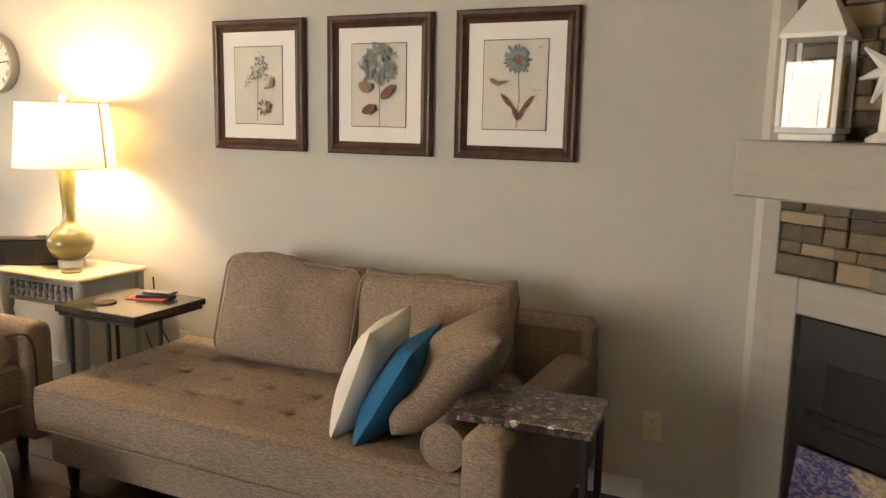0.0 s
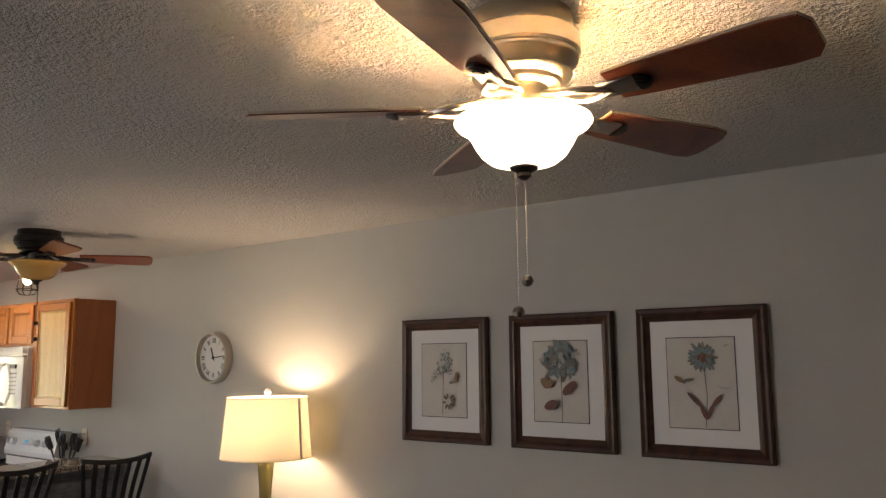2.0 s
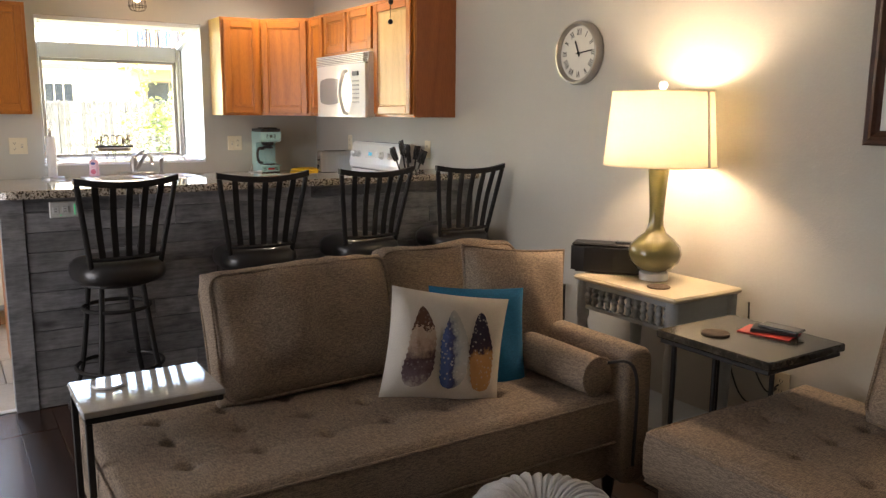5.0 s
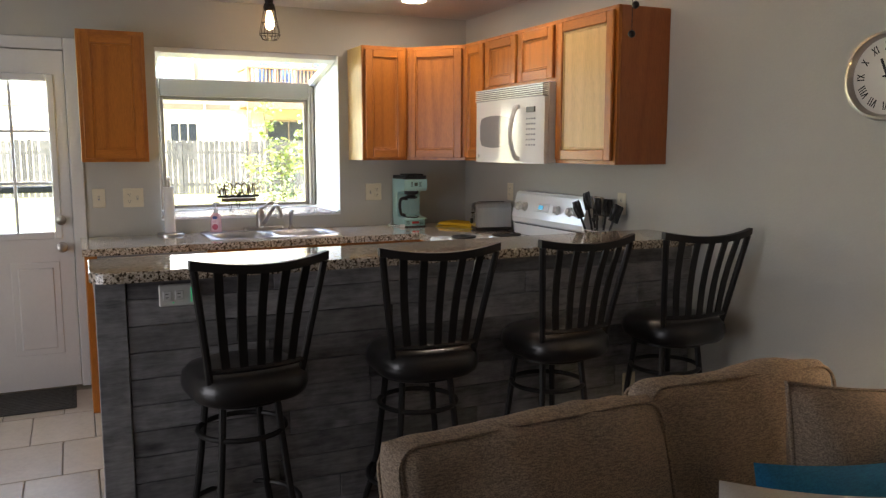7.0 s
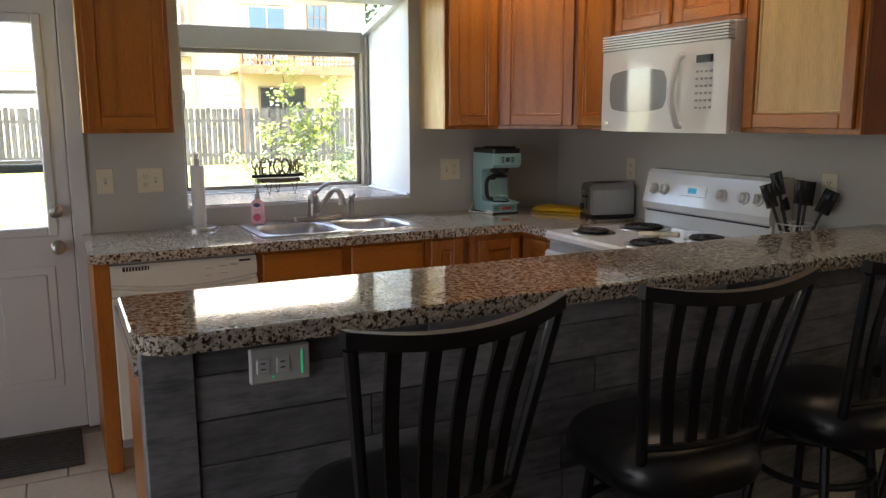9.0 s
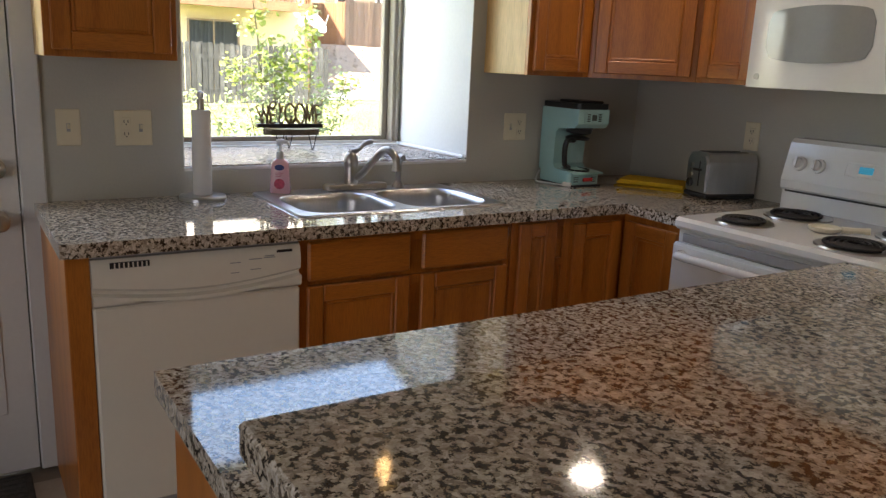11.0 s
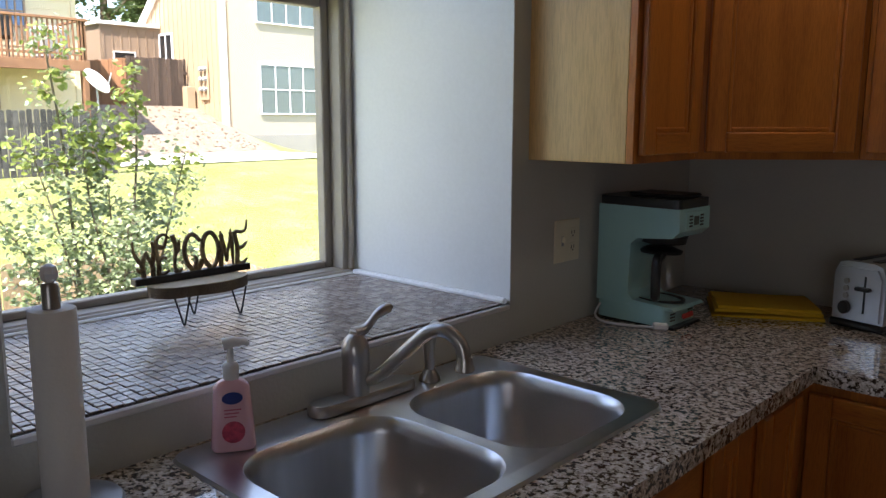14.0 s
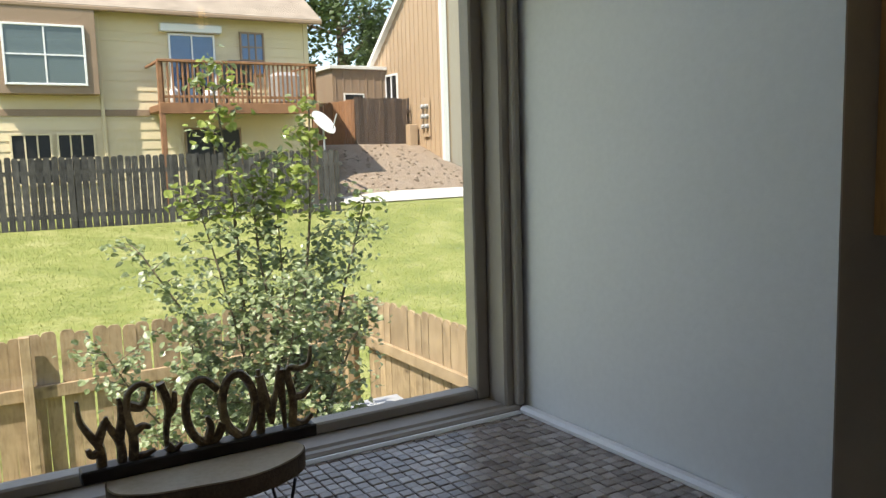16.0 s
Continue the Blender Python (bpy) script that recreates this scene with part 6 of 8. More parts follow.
# end table with spindles
et = thing("end_table", "blue-grey spindle end table with a cream top", "end table", at=(-3.27, 3.06, 0))
part("top", box(B(), -3.56, -2.985, 2.865, 3.275, 0.68, 0.702, 0.008), "endtop", et, "worn cream painted top")
fb = B()
box(fb, -3.535, -3.01, 3.232, 3.25, 0.56, 0.68, 0.002)
box(fb, -3.03, -3.01, 2.89, 3.232, 0.56, 0.68, 0.002)
box(fb, -3.535, -3.515, 2.89, 3.232, 0.56, 0.68, 0.002)
box(fb, -3.515, -3.03, 2.89, 2.908, 0.655, 0.68, 0.002)
box(fb, -3.515, -3.03, 2.89, 2.908, 0.555, 0.572, 0.002)
part("apron", fb, "greypaint", et)
for k in range(12):
    part("spindle", lathe(B(), [(0.006, 0.572), (0.013, 0.585), (0.009, 0.6), (0.016, 0.615), (0.009, 0.63), (0.013, 0.643), (0.006, 0.655)], (-3.495 + k * 0.0405, 2.899, 0), 10), "greypaint", et, "", True)
for x, y in ((-3.525, 2.9), (-3.02, 2.9), (-3.525, 3.24), (-3.02, 3.24)):
    part("leg", lathe(B(), [(0.014, 0.0), (0.018, 0.06), (0.026, 0.1), (0.018, 0.14), (0.024, 0.3), (0.028, 0.45), (0.02, 0.5), (0.028, 0.52), (0.028, 0.68)], (x, y, 0), 14), "greypaint", et, "", True)
part("shelf", box(B(), -3.53, -3.015, 2.895, 3.245, 0.12, 0.14, 0.004), "greypaint", et)
settle(et)

# tray table beside it
tt = thing("tray_table", "tall tray table with a dark polished stone top", "side table", at=(-2.6, 2.83, 0))
part("top", box(B(), -2.86, -2.405, 2.63, 3.04, 0.622, 0.65, 0.004), "slate", tt)
part("top_rim", box(B(), -2.85, -2.415, 2.64, 3.03, 0.604, 0.6215, 0.003), "blackmetal", tt)
for x, y in ((-2.80, 2.66), (-2.80, 2.90), (-2.64, 3.0), (-2.72, 2.78)):
    part("leg", rod(B(), (x, y, 0), (x, y, 0.605), 0.009, 8), "blackmetal", tt)
settle(tt)
fol = thing("paper_stack", "red folder with dark phone on the tray table", "papers", at=(-2.6, 2.9, 0.65))
part("folder", moved(box(B(), -0.09, 0.09, -0.06, 0.06, 0.0, 0.004, 0.001), pose(-2.62, 2.93, 0.6505, 0, 0, 15)), "red", fol)
part("booklet", moved(box(B(), -0.075, 0.075, -0.045, 0.045, 0.0, 0.012, 0.002), pose(-2.61, 2.95, 0.655, 0, 0, 28)), "black", fol)
part("phone", moved(box(B(), -0.07, 0.07, -0.034, 0.034, 0.0, 0.009, 0.003), pose(-2.59, 2.955, 0.6675, 0, 0, 8)), "darkglass", fol)
settle(fol)
for x, y, z in ((-2.71, 2.76, 0.6505), (-3.17, 2.98, 0.7025)):
    tagged(part("coaster", lathe(B(), [(0.046, 0.0), (0.048, 0.002), (0.046, 0.006), (0.01, 0.006)], (x, y, z), 24), "bark", None, "", True), "round brown wooden coaster", "coaster", "coasters")

# lamp
lp = thing("table_lamp", "lit table lamp with green glass gourd base and linen drum shade", "table lamp", at=(-3.3, 3.09, 0.702))
LX, LY = -3.3, 3.09
part("foot", lathe(B(), [(0.062, 0.703), (0.062, 0.733), (0.058, 0.736), (0.02, 0.736)], (LX, LY, 0), 28), "crystal", lp, "clear acrylic foot", True)
part("base", lathe(B(), [(0.045, 0.736), (0.075, 0.75), (0.105, 0.785), (0.113, 0.815), (0.105, 0.85), (0.075, 0.882), (0.045, 0.905), (0.032, 0.935), (0.03, 0.97), (0.034, 1.05), (0.042, 1.15), (0.044, 1.185), (0.036, 1.188), (0.01, 1.189)], (LX, LY, 0), 36), "green", lp, "glossy olive green gourd base", True)
part("neck", lathe(B(), [(0.014, 1.188), (0.014, 1.24), (0.02, 1.245), (0.02, 1.29)], (LX, LY, 0), 14), "nickel", lp)
sh = B()
rings(sh, [[(LX + r * math.cos(math.tau * i / 48), LY + r * math.sin(math.tau * i / 48), z) for i in range(48)] for r, z in ((0.230, 1.19), (0.204, 1.492), (0.202, 1.492), (0.228, 1.19))], close=True)
shade_ob = part("shade", fixn(sh), "shade", lp, "cream linen drum shade", True)
for z, r in ((1.19, 0.230), (1.492, 0.204)):
    part("shade_trim", tube(B(), [(LX + r * math.cos(math.tau * i / 48), LY + r * math.sin(math.tau * i / 48), z) for i in range(48)], 0.003, 6, True), "cream", shade_ob)
ha = radians(8)
part("shade_seam", box(B(), 0, 0.004, -0.006, 0.006, 0, 0.30, 0, Matrix.Translation((LX + 0.2315 * math.cos(ha), LY + 0.2315 * math.sin(ha), 1.191)) @ Matrix.Rotation(ha, 4, "Z") @ Matrix.Rotation(radians(-4.5), 4, "Y")), "greyplastic", shade_ob)
part("harp", tube(B(), smooth_path([(LX - 0.02, LY, 1.25), (LX - 0.065, LY, 1.33), (LX - 0.05, LY, 1.44), (LX, LY, 1.485), (LX + 0.05, LY, 1.44), (LX + 0.065, LY, 1.33), (LX + 0.02, LY, 1.25)], 5), 0.002, 6), "nickel", lp)
for k in range(3):
    a = radians(30 + 120 * k)
    part("spider", rod(B(), (LX, LY, 1.488), (LX + 0.197 * math.cos(a), LY + 0.197 * math.sin(a), 1.488), 0.002, 6), "nickel", lp)
part("finial", lathe(B(), [(0.006, 1.488), (0.008, 1.50), (0.017, 1.51), (0.02, 1.522), (0.014, 1.534), (0.002, 1.538)], (LX, LY, 0), 12), "crystal", lp, "clear crystal finial")
settle(lp)
# speaker dock
sd = thing("speaker_dock", "black curved speaker dock on the end table", "speaker", at=(-3.5, 3.0, 0.7))
SD = Matrix.Translation((-3.50, 3.06, 0.703)) @ Matrix.Rotation(radians(38), 4, "Z")
bm = B()
prism(bm, [(-0.19, 0.05), (-0.19, -0.05), (-0.13, -0.07), (0, -0.08), (0.13, -0.07), (0.19, -0.05), (0.19, 0.05)], 0.008, 0.115)
part("grille", moved(bm, SD), "black", sd)
part("top_plate", moved(box(B(), -0.188, 0.188, -0.05, 0.055, 0.1155, 0.13, 0.006), SD), "black", sd)
part("foot", moved(box(B(), -0.17, 0.17, -0.05, 0.05, 0.0, 0.008), SD), "black", sd)
part("remote", moved(box(B(), 0.0, 0.09, -0.02, 0.015, 0.1305, 0.14, 0.003), SD), "darkglass", sd)
settle(sd)
# cables by the socket under the tables
for pts in ([(-2.95, 3.27, 0.65), (-2.94, 3.28, 0.45), (-2.86, 3.29, 0.30), (-2.82, 3.32, 0.33)], [(-3.1, 3.27, 0.62), (-3.0, 3.29, 0.28), (-2.9, 3.30, 0.22), (-2.83, 3.32, 0.31)]):
    tagged(part("power_cord", tube(B(), smooth_path(pts, 6), 0.0035, 6), "black", None, "", True), "black lamp cord hanging behind the end table", "cord", "cords")
plate("wall_outlet", on_north(-2.82, WY, 0.32), 0.072, 0.116, "o", "cream socket under the tray table")
# wire shelf behind the sofa
wb = thing("wire_basket", "black wire storage rack behind the sofa", "rack", at=(-4.2, 2.9, 0))
fb = B()
for z in (0.10, 0.50):
    tube(fb, [(-4.36, 2.42, z), (-4.10, 2.42, z), (-4.10, 3.30, z), (-4.36, 3.30, z)], 0.006, 6, True)
part("rims", fb, "blackmetal", wb)
fb = B()
for k in range(30):
    y = 2.44 + k * 0.029
    rod(fb, (-4.10, y, 0.10), (-4.10, y, 0.50), 0.0018, 5)
    rod(fb, (-4.36, y, 0.5), (-4.10, y, 0.5), 0.0018, 5)
part("wires", fb, "blackmetal", wb)
for x, y in ((-4.36, 2.42), (-4.10, 2.42), (-4.10, 3.30), (-4.36, 3.30)):
    part("post", rod(B(), (x, y, 0), (x, y, 0.505), 0.007, 8), "blackmetal", wb)
settle(wb)

# knitted pouf
pf = thing("pouf", "round pale pleated floor pouf", "pouf", at=(-2.56, 1.88, 0))
prof = smooth_path([(0.02, 0, 0.004), (0.15, 0, 0.0), (0.215, 0, 0.03), (0.24, 0, 0.11), (0.24, 0, 0.20), (0.222, 0, 0.275), (0.18, 0, 0.322), (0.13, 0, 0.335), (0.085, 0, 0.322), (0.05, 0, 0.295), (0.022, 0, 0.262), (0.006, 0, 0.255)], 3)
pl = random.Random(17)
edges_, th = [], 0.0
while th < math.tau - 0.08:
    edges_.append(th)
    th += pl.uniform(0.11, 0.24)
edges_.append(math.tau)
spokes = []
for u, v in zip(edges_, edges_[1:]):
    deep = pl.uniform(0.7, 1.2)
    spokes += [(u + (v - u) * f, deep * h) for f, h in ((0.0, -0.6), (0.08, 0.75), (0.35, 1.0), (0.65, 0.6), (0.9, 0.0))]
loops = []
for q, p in enumerate(prof):
    t = q / (len(prof) - 1)
    amp = 0.012 * min(1.0, p[0] / 0.1) * min(1.0, 4 * t)
    tw = 0.35 * max(0.0, t - 0.5)
    loops.append([(-2.56 + (p[0] + amp * h * 0.5) * math.cos(a + tw), 1.88 + (p[0] + amp * h * 0.5) * math.sin(a + tw), p[2] + amp * h * (t > 0.45)) for a, h in spokes])
part("cover", fixn(rings(B(), loops)), "pouf", pf, "", True)
part("button", lathe(B(), [(0.02, 0.258), (0.018, 0.266), (0.004, 0.269)], (-2.56, 1.88, 0), 16), "pouf", pf, "", True)
settle(pf)


# ---- pictures ----
def picture(x0, x1, z0, z1, label, art):
    p = thing("picture", label, "picture", "framed prints", ((x0 + x1) / 2, WY, z0))
    yb, w = WY - 0.002, 0.052
    prof = [(0, 0), (0, -0.022), (0.006, -0.028), (0.018, -0.024), (0.03, -0.028), (0.040, -0.018), (w, -0.012), (w, 0)]
    for k in range(4):
        bm = B()
        ends = []
        for s_ in (0, 1):
            ring = []
            for u, v in prof:
                xx, zz = (x0 + u, x1 - u), (z0 + u, z1 - u)
                pt = [(xx[0], zz[0]), (xx[1], zz[0]), (xx[1], zz[1]), (xx[0], zz[1])][(k + s_) % 4]
                ring.append((pt[0], yb + v, pt[1]))
            ends.append(ring)
        part("frame_side", fixn(rings(bm, ends)), "frame", p, "dark walnut moulding")
    part("mat", box(B(), x0 + w - 0.004, x1 - w + 0.004, yb - 0.010, yb, z0 + w - 0.004, z1 - w + 0.004), "mat", p, "white mat board")
    a0, a1, b0, b1 = x0 + 0.118, x1 - 0.122, z0 + 0.118, z1 - 0.118
    part("print_edge", box(B(), a0 - 0.003, a1 + 0.003, yb - 0.0112, yb - 0.010, b0 - 0.003, b1 + 0.003), "ink", p)
    part("print", box(B(), a0, a1, yb - 0.0125, yb - 0.0112, b0, b1), "print", p, "old botanical print")
    cx, cz, yy, sc = (a0 + a1) / 2, b0, yb - 0.0132, b1 - b0

    depth = [0.0]

    def blob(name, mat, pts):
        bm = B()
        depth[0] += 0.00012
        bm.faces.new([bm.verts.new((cx + u * sc, yy - depth[0], cz + v * sc)) for u, v in pts])
        return part(name, bm, mat, p)

    def leaf(u, v, ang_, ln, wd, mat):
        c_, s_ = math.cos(radians(ang_)), math.sin(radians(ang_))
        o = []
        for i in range(12):
            t = math.tau * i / 12
            a, b = ln / 2 * (1 + math.cos(t)), wd * math.sin(t) * (0.7 + 0.3 * math.sin(t / 2))
            o.append((u + a * c_ - b * s_, v + a * s_ + b * c_))
        blob("leaf", mat, o)

    art(blob, leaf)
    return settle(p)


def stem(blob, pts):
    l_ = [(u - 0.006, v) for u, v in pts] + [(u + 0.006, v) for u, v in reversed(pts)]
    blob("stem", "inkgrey", l_)


def flower(blob, leaf, u, v, r, n, seed):
    q = random.Random(seed)
    for i in range(n):
        a, d = q.uniform(0, 360), r * math.sqrt(q.uniform(0.02, 1)) * 0.72
        leaf(u + d * math.cos(radians(a)), v + d * math.sin(radians(a)), q.uniform(0, 360), r * q.uniform(0.28, 0.45), r * 0.10, ("inkblue", "inkteal", "inkblue", "inkgrey", "inkpale")[q.randrange(5)])


def art1(blob, leaf):
    stem(blob, [(-0.02, 0.04), (-0.01, 0.4), (0.0, 0.62)])
    for k, (u, v, r) in enumerate(((0.03, 0.84, 0.11), (0.05, 0.74, 0.13), (-0.04, 0.67, 0.11), (0.08, 0.64, 0.10), (-0.13, 0.58, 0.08), (-0.16, 0.5, 0.05))):
        flower(blob, leaf, u, v, r, 16, 20 + k)
    leaf(0.12, 0.46, 35, 0.16, 0.03, "inkpale")
    leaf(0.22, 0.46, 78, 0.16, 0.03, "inktan")
    leaf(0.12, 0.46, 10, 0.14, 0.02, "inkgrey")
    for k in range(9):
        leaf(0.11 + 0.04 * math.cos(k * 2.4), 0.21 + 0.04 * math.sin(k * 2.4), k * 137, 0.075, 0.02, "inkred" if k % 2 else "inkgrey")


def art2(blob, leaf):
    stem(blob, [(0.02, 0.0), (0.02, 0.4), (0.01, 0.66)])
    flower(blob, leaf, 0.0, 0.76, 0.27, 130, 4)
    leaf(0.06, 0.34, 42, 0.24, 0.06, "inkred")
    leaf(-0.02, 0.24, 200, 0.2, 0.065, "inkred")
    leaf(-0.22, 0.44, 20, 0.16, 0.06, "inktan")
    leaf(-0.14, 0.44, 140, 0.14, 0.06, "inktan")


def art3(blob, leaf):
    stem(blob, [(0.03, 0.02), (0.06, 0.35), (0.04, 0.68)])
    q = random.Random(9)
    for ring, n, ln, mats in ((0, 17, 0.19, ("inkblue", "inkgrey")), (1, 15, 0.155, ("inkblue", "inkteal")), (2, 11, 0.115, ("inkteal", "inkgrey"))):
        for k in range(n):
            leaf(0.03, 0.78, 360 * (k + q.uniform(-0.3, 0.3)) / n + ring * 9, ln * q.uniform(0.85, 1.1), 0.026, mats[q.random() < 0.4])
    for k in range(9):
        leaf(0.03, 0.78, k * 40, 0.06, 0.02, "inkred" if k % 3 else "inktan")
    for ang_, d, ln in ((66, 0.0, 0.19), (50, 0.15, 0.19), (112, 0.0, 0.18), (134, 0.15, 0.22)):
        way = radians(66 if ang_ < 90 else 112)
        leaf(0.05 + d * math.cos(way), 0.10 + d * math.sin(way), ang_, ln, 0.026, "inkred")
    leaf(-0.3, 0.57, -30, 0.15, 0.03, "inktan")
    leaf(-0.2, 0.52, 10, 0.13, 0.02, "inkgrey")
    leaf(0.16, 0.47, -12, 0.18, 0.004, "inkpale")
    leaf(0.2, 0.44, 4, 0.14, 0.003, "inkpale")
    leaf(0.27, 0.9, 20, 0.07, 0.012, "inkpale")


for (x0, x1), art, lab in (((-2.572, -2.070), art1, "framed print of a slender blue flower on the wall"), ((-1.948, -1.45), art2, "framed print of a full blue flower with red leaves"), ((-1.345, -0.845), art3, "framed print of a blue aster with long leaves")):
    picture(x0, x1, 1.296, 1.871, lab, art)

# clock
ck = thing("wall_clock", "round silver wall clock with roman numerals showing 11:14", "clock", at=(-4.07, WY, 1.7))
CM = Matrix.Translation((-4.07, WY - 0.001, 1.702)) @ Matrix.Rotation(radians(90), 4, "X")
part("case", moved(fixn(rings(B(), [[(r * math.cos(math.tau * i / 48), r * math.sin(math.tau * i / 48), z) for i in range(48)] for r, z in ((0.155, 0), (0.158, 0.03), (0.152, 0.048), (0.142, 0.05), (0.136, 0.04), (0.134, 0.022))])), CM), "nickel", ck, "brushed silver case", True)
part("face", moved(lathe(B(), [(0.1345, 0.018), (0.1345, 0.0225)], (0, 0, 0), 48), CM), "clockface", ck)
num = {1: "I", 2: "II", 3: "III", 4: "IIII", 5: "V", 6: "VI", 7: "VII", 8: "VIII", 9: "IX", 10: "X", 11: "XI", 12: "XII"}
for h, txt in num.items():
    a = radians(90 - 30 * h)
    mm = CM @ Matrix.Rotation(a - radians(90), 4, "Z") @ Matrix.Translation((0, 0.104, 0.0228))
    bm = B()
    w = {"I": 0.009, "V": 0.017, "X": 0.017}
    x = -sum(w[ch] for ch in txt) / 2
    for ch in txt:
        mid = x + w[ch] / 2
        for p, q in {"I": ((0, 0),), "V": ((-0.006, 0.0), (0.006, 0.0)), "X": ((-0.006, 0.006), (0.006, -0.006))}[ch]:
            bm.faces.new([bm.verts.new(mm @ Vector(v)) for v in ((mid + q - 0.0022, -0.015, 0), (mid + q + 0.0022, -0.015, 0), (mid + p + 0.0022, 0.015, 0), (mid + p - 0.0022, 0.015, 0))])
        x += w[ch]
    part("numeral", bm, "ink", ck)
for ang_, ln, wd in ((90 - 30 * 11.23, 0.065, 0.0045), (90 - 6 * 14, 0.098, 0.003)):
    mm = CM @ Matrix.Rotation(radians(ang_), 4, "Z")
    part("clock_hand", box(B(), -0.018, ln, -wd, wd, 0.0245, 0.0262, 0, mm), "ink", ck)
part("cap", moved(lathe(B(), [(0.007, 0.0225), (0.007, 0.029)], (0, 0, 0), 14), CM), "ink", ck)
settle(ck)


# ---- ceiling fans and lights ----
def ceiling_fan(name, label, at, turn, metal, blade_mat, bowl_mat, r_tip, chains, drop):
    """A flush fan; drop is the height from the ceiling to the bowl's rim."""
    f = thing(name, label, "ceiling fan", at=at)
    x, y, z = at
    k_ = drop / 0.217
    body = [(0.104, -0.001), (0.106, -0.036), (0.109, -0.042), (0.116, -0.046), (0.119, -0.066), (0.119, -0.082), (0.113, -0.088), (0.115, -0.093), (0.113, -0.100), (0.102, -0.112), (0.099, -0.122), (0.101, -0.126), (0.098, -0.131), (0.080, -0.138), (0.076, -0.146), (0.058, -0.150), (0.03, -0.151)]
    part("motor_housing", lathe(B(), [(r, h * k_) for r, h in body], at, 48), metal, f, "", True)
    part("hub", lathe(B(), [(0.052, -0.149 * k_), (0.047, -0.158 * k_), (0.047, -drop + 0.008), (0.07, -drop + 0.002), (0.07, -drop - 0.004), (0.02, -drop - 0.004)], at, 28), metal, f, "", True)
    low = Vector(at) + Vector((0, 0, 0.262 - drop))
    part("light_bowl", fixn(lathe(B(), [(0.128, -0.258), (0.136, -0.262), (0.138, -0.267), (0.132, -0.275), (0.116, -0.284), (0.106, -0.296), (0.098, -0.312), (0.085, -0.332), (0.066, -0.347), (0.04, -0.355), (0.01, -0.358)], low, 40, caps=False)), bowl_mat, f, "frosted glass bowl", True)
    part("bowl_finial", lathe(B(), [(0.03, -0.352), (0.028, -0.36), (0.014, -0.368), (0.014, -0.375), (0.008, -0.38), (0.002, -0.383)], low, 16), "darkmetal", f, "", True)
    for k in range(5):
        mm = Matrix.Translation((x, y, z - drop + 0.027)) @ Matrix.Rotation(radians(turn + 72 * k), 4, "Z")
        tilt = mm @ Matrix.Rotation(radians(-13), 4, "X")
        ol = [(0.20, -0.045), (0.26, -0.052), (r_tip - 0.06, -0.067), (r_tip - 0.015, -0.062), (r_tip, -0.035), (r_tip, 0.035), (r_tip - 0.015, 0.062), (r_tip - 0.06, 0.067), (0.26, 0.052), (0.20, 0.045)]
        bl = part("blade", prism(B(), ol, -0.003, 0.0, "z", tilt), blade_mat, f, "dark reddish wooden blade")
        part("blade_top", prism(B(), [(0.4 + (u - 0.4) * 1.006, v * 1.02) for u, v in ol], 0.0005, 0.005, "z", tilt), "bladetop" if metal == "nickel" else blade_mat, bl)
        ir = B()
        tube(ir, [mm @ Vector(p) for p in smooth_path([(0.05, 0.0, 0.02), (0.11, 0.03, 0.0), (0.15, 0.028, -0.005), (0.20, 0.0, -0.008)], 4)], 0.007, 7)
        tube(ir, [mm @ Vector(p) for p in smooth_path([(0.05, 0.0, 0.02), (0.11, -0.03, 0.0), (0.15, -0.028, -0.005), (0.20, 0.0, -0.008)], 4)], 0.007, 7)
        box(ir, 0.175, 0.25, -0.024, 0.024, -0.010, -0.0035, 0.003, tilt)
        part("blade_iron", ir, metal, f, "", True)
        tip = B()
        for e, r_ in enumerate((0.024, 0.018, 0.012)):
            prism(tip, [(0.252 + r_ * math.sin(math.pi * i / 10), r_ * math.cos(math.pi * i / 10)) for i in range(11)], -0.0105 - 0.0025 * e, -0.0035, "z", tilt)
        part("iron_cap", fixn(tip), "darkmetal", f, "dark stepped end cap")
    for dx, dy, ln in chains:
        beads = B()
        top_z = low.z - 0.35
        rod(beads, (x + dx, y + dy, top_z), (x + dx, y + dy, top_z - ln), 0.0008, 4)
        for q in range(int(ln / 0.007)):
            lathe(beads, [(0.0006, 0.0022), (0.0022, 0.0), (0.0006, -0.0022)], (x + dx, y + dy, top_z - 0.007 * q), 5)
        ch = part("pull_chain", beads, metal, f)
        part("chain_pull", lathe(B(), [(0.002, 0.012), (0.009, 0.008), (0.012, 0.0), (0.009, -0.008), (0.002, -0.012)], (x + dx, y + dy, top_z - 0.01 - ln), 12), metal, ch, "", True)
    return settle(f)


ceiling_fan("ceiling_fan", "brushed nickel flush ceiling fan with lit bowl and mahogany blades", (-0.83, 1.64, CEIL), 69, "nickel", "blade", "bowl", 0.555, ((-0.025, 0.008, 0.28), (-0.003, 0.008, 0.22)), 0.217)
ceiling_fan("ceiling_fan", "dark bronze flush ceiling fan with amber bowl, unlit", (-4.19, 2.29, CEIL), 60, "darkmetal", "blade", "amber", 0.56, ((0.02, 0.0, 0.22), (-0.02, 0.02, 0.3)), 0.165)


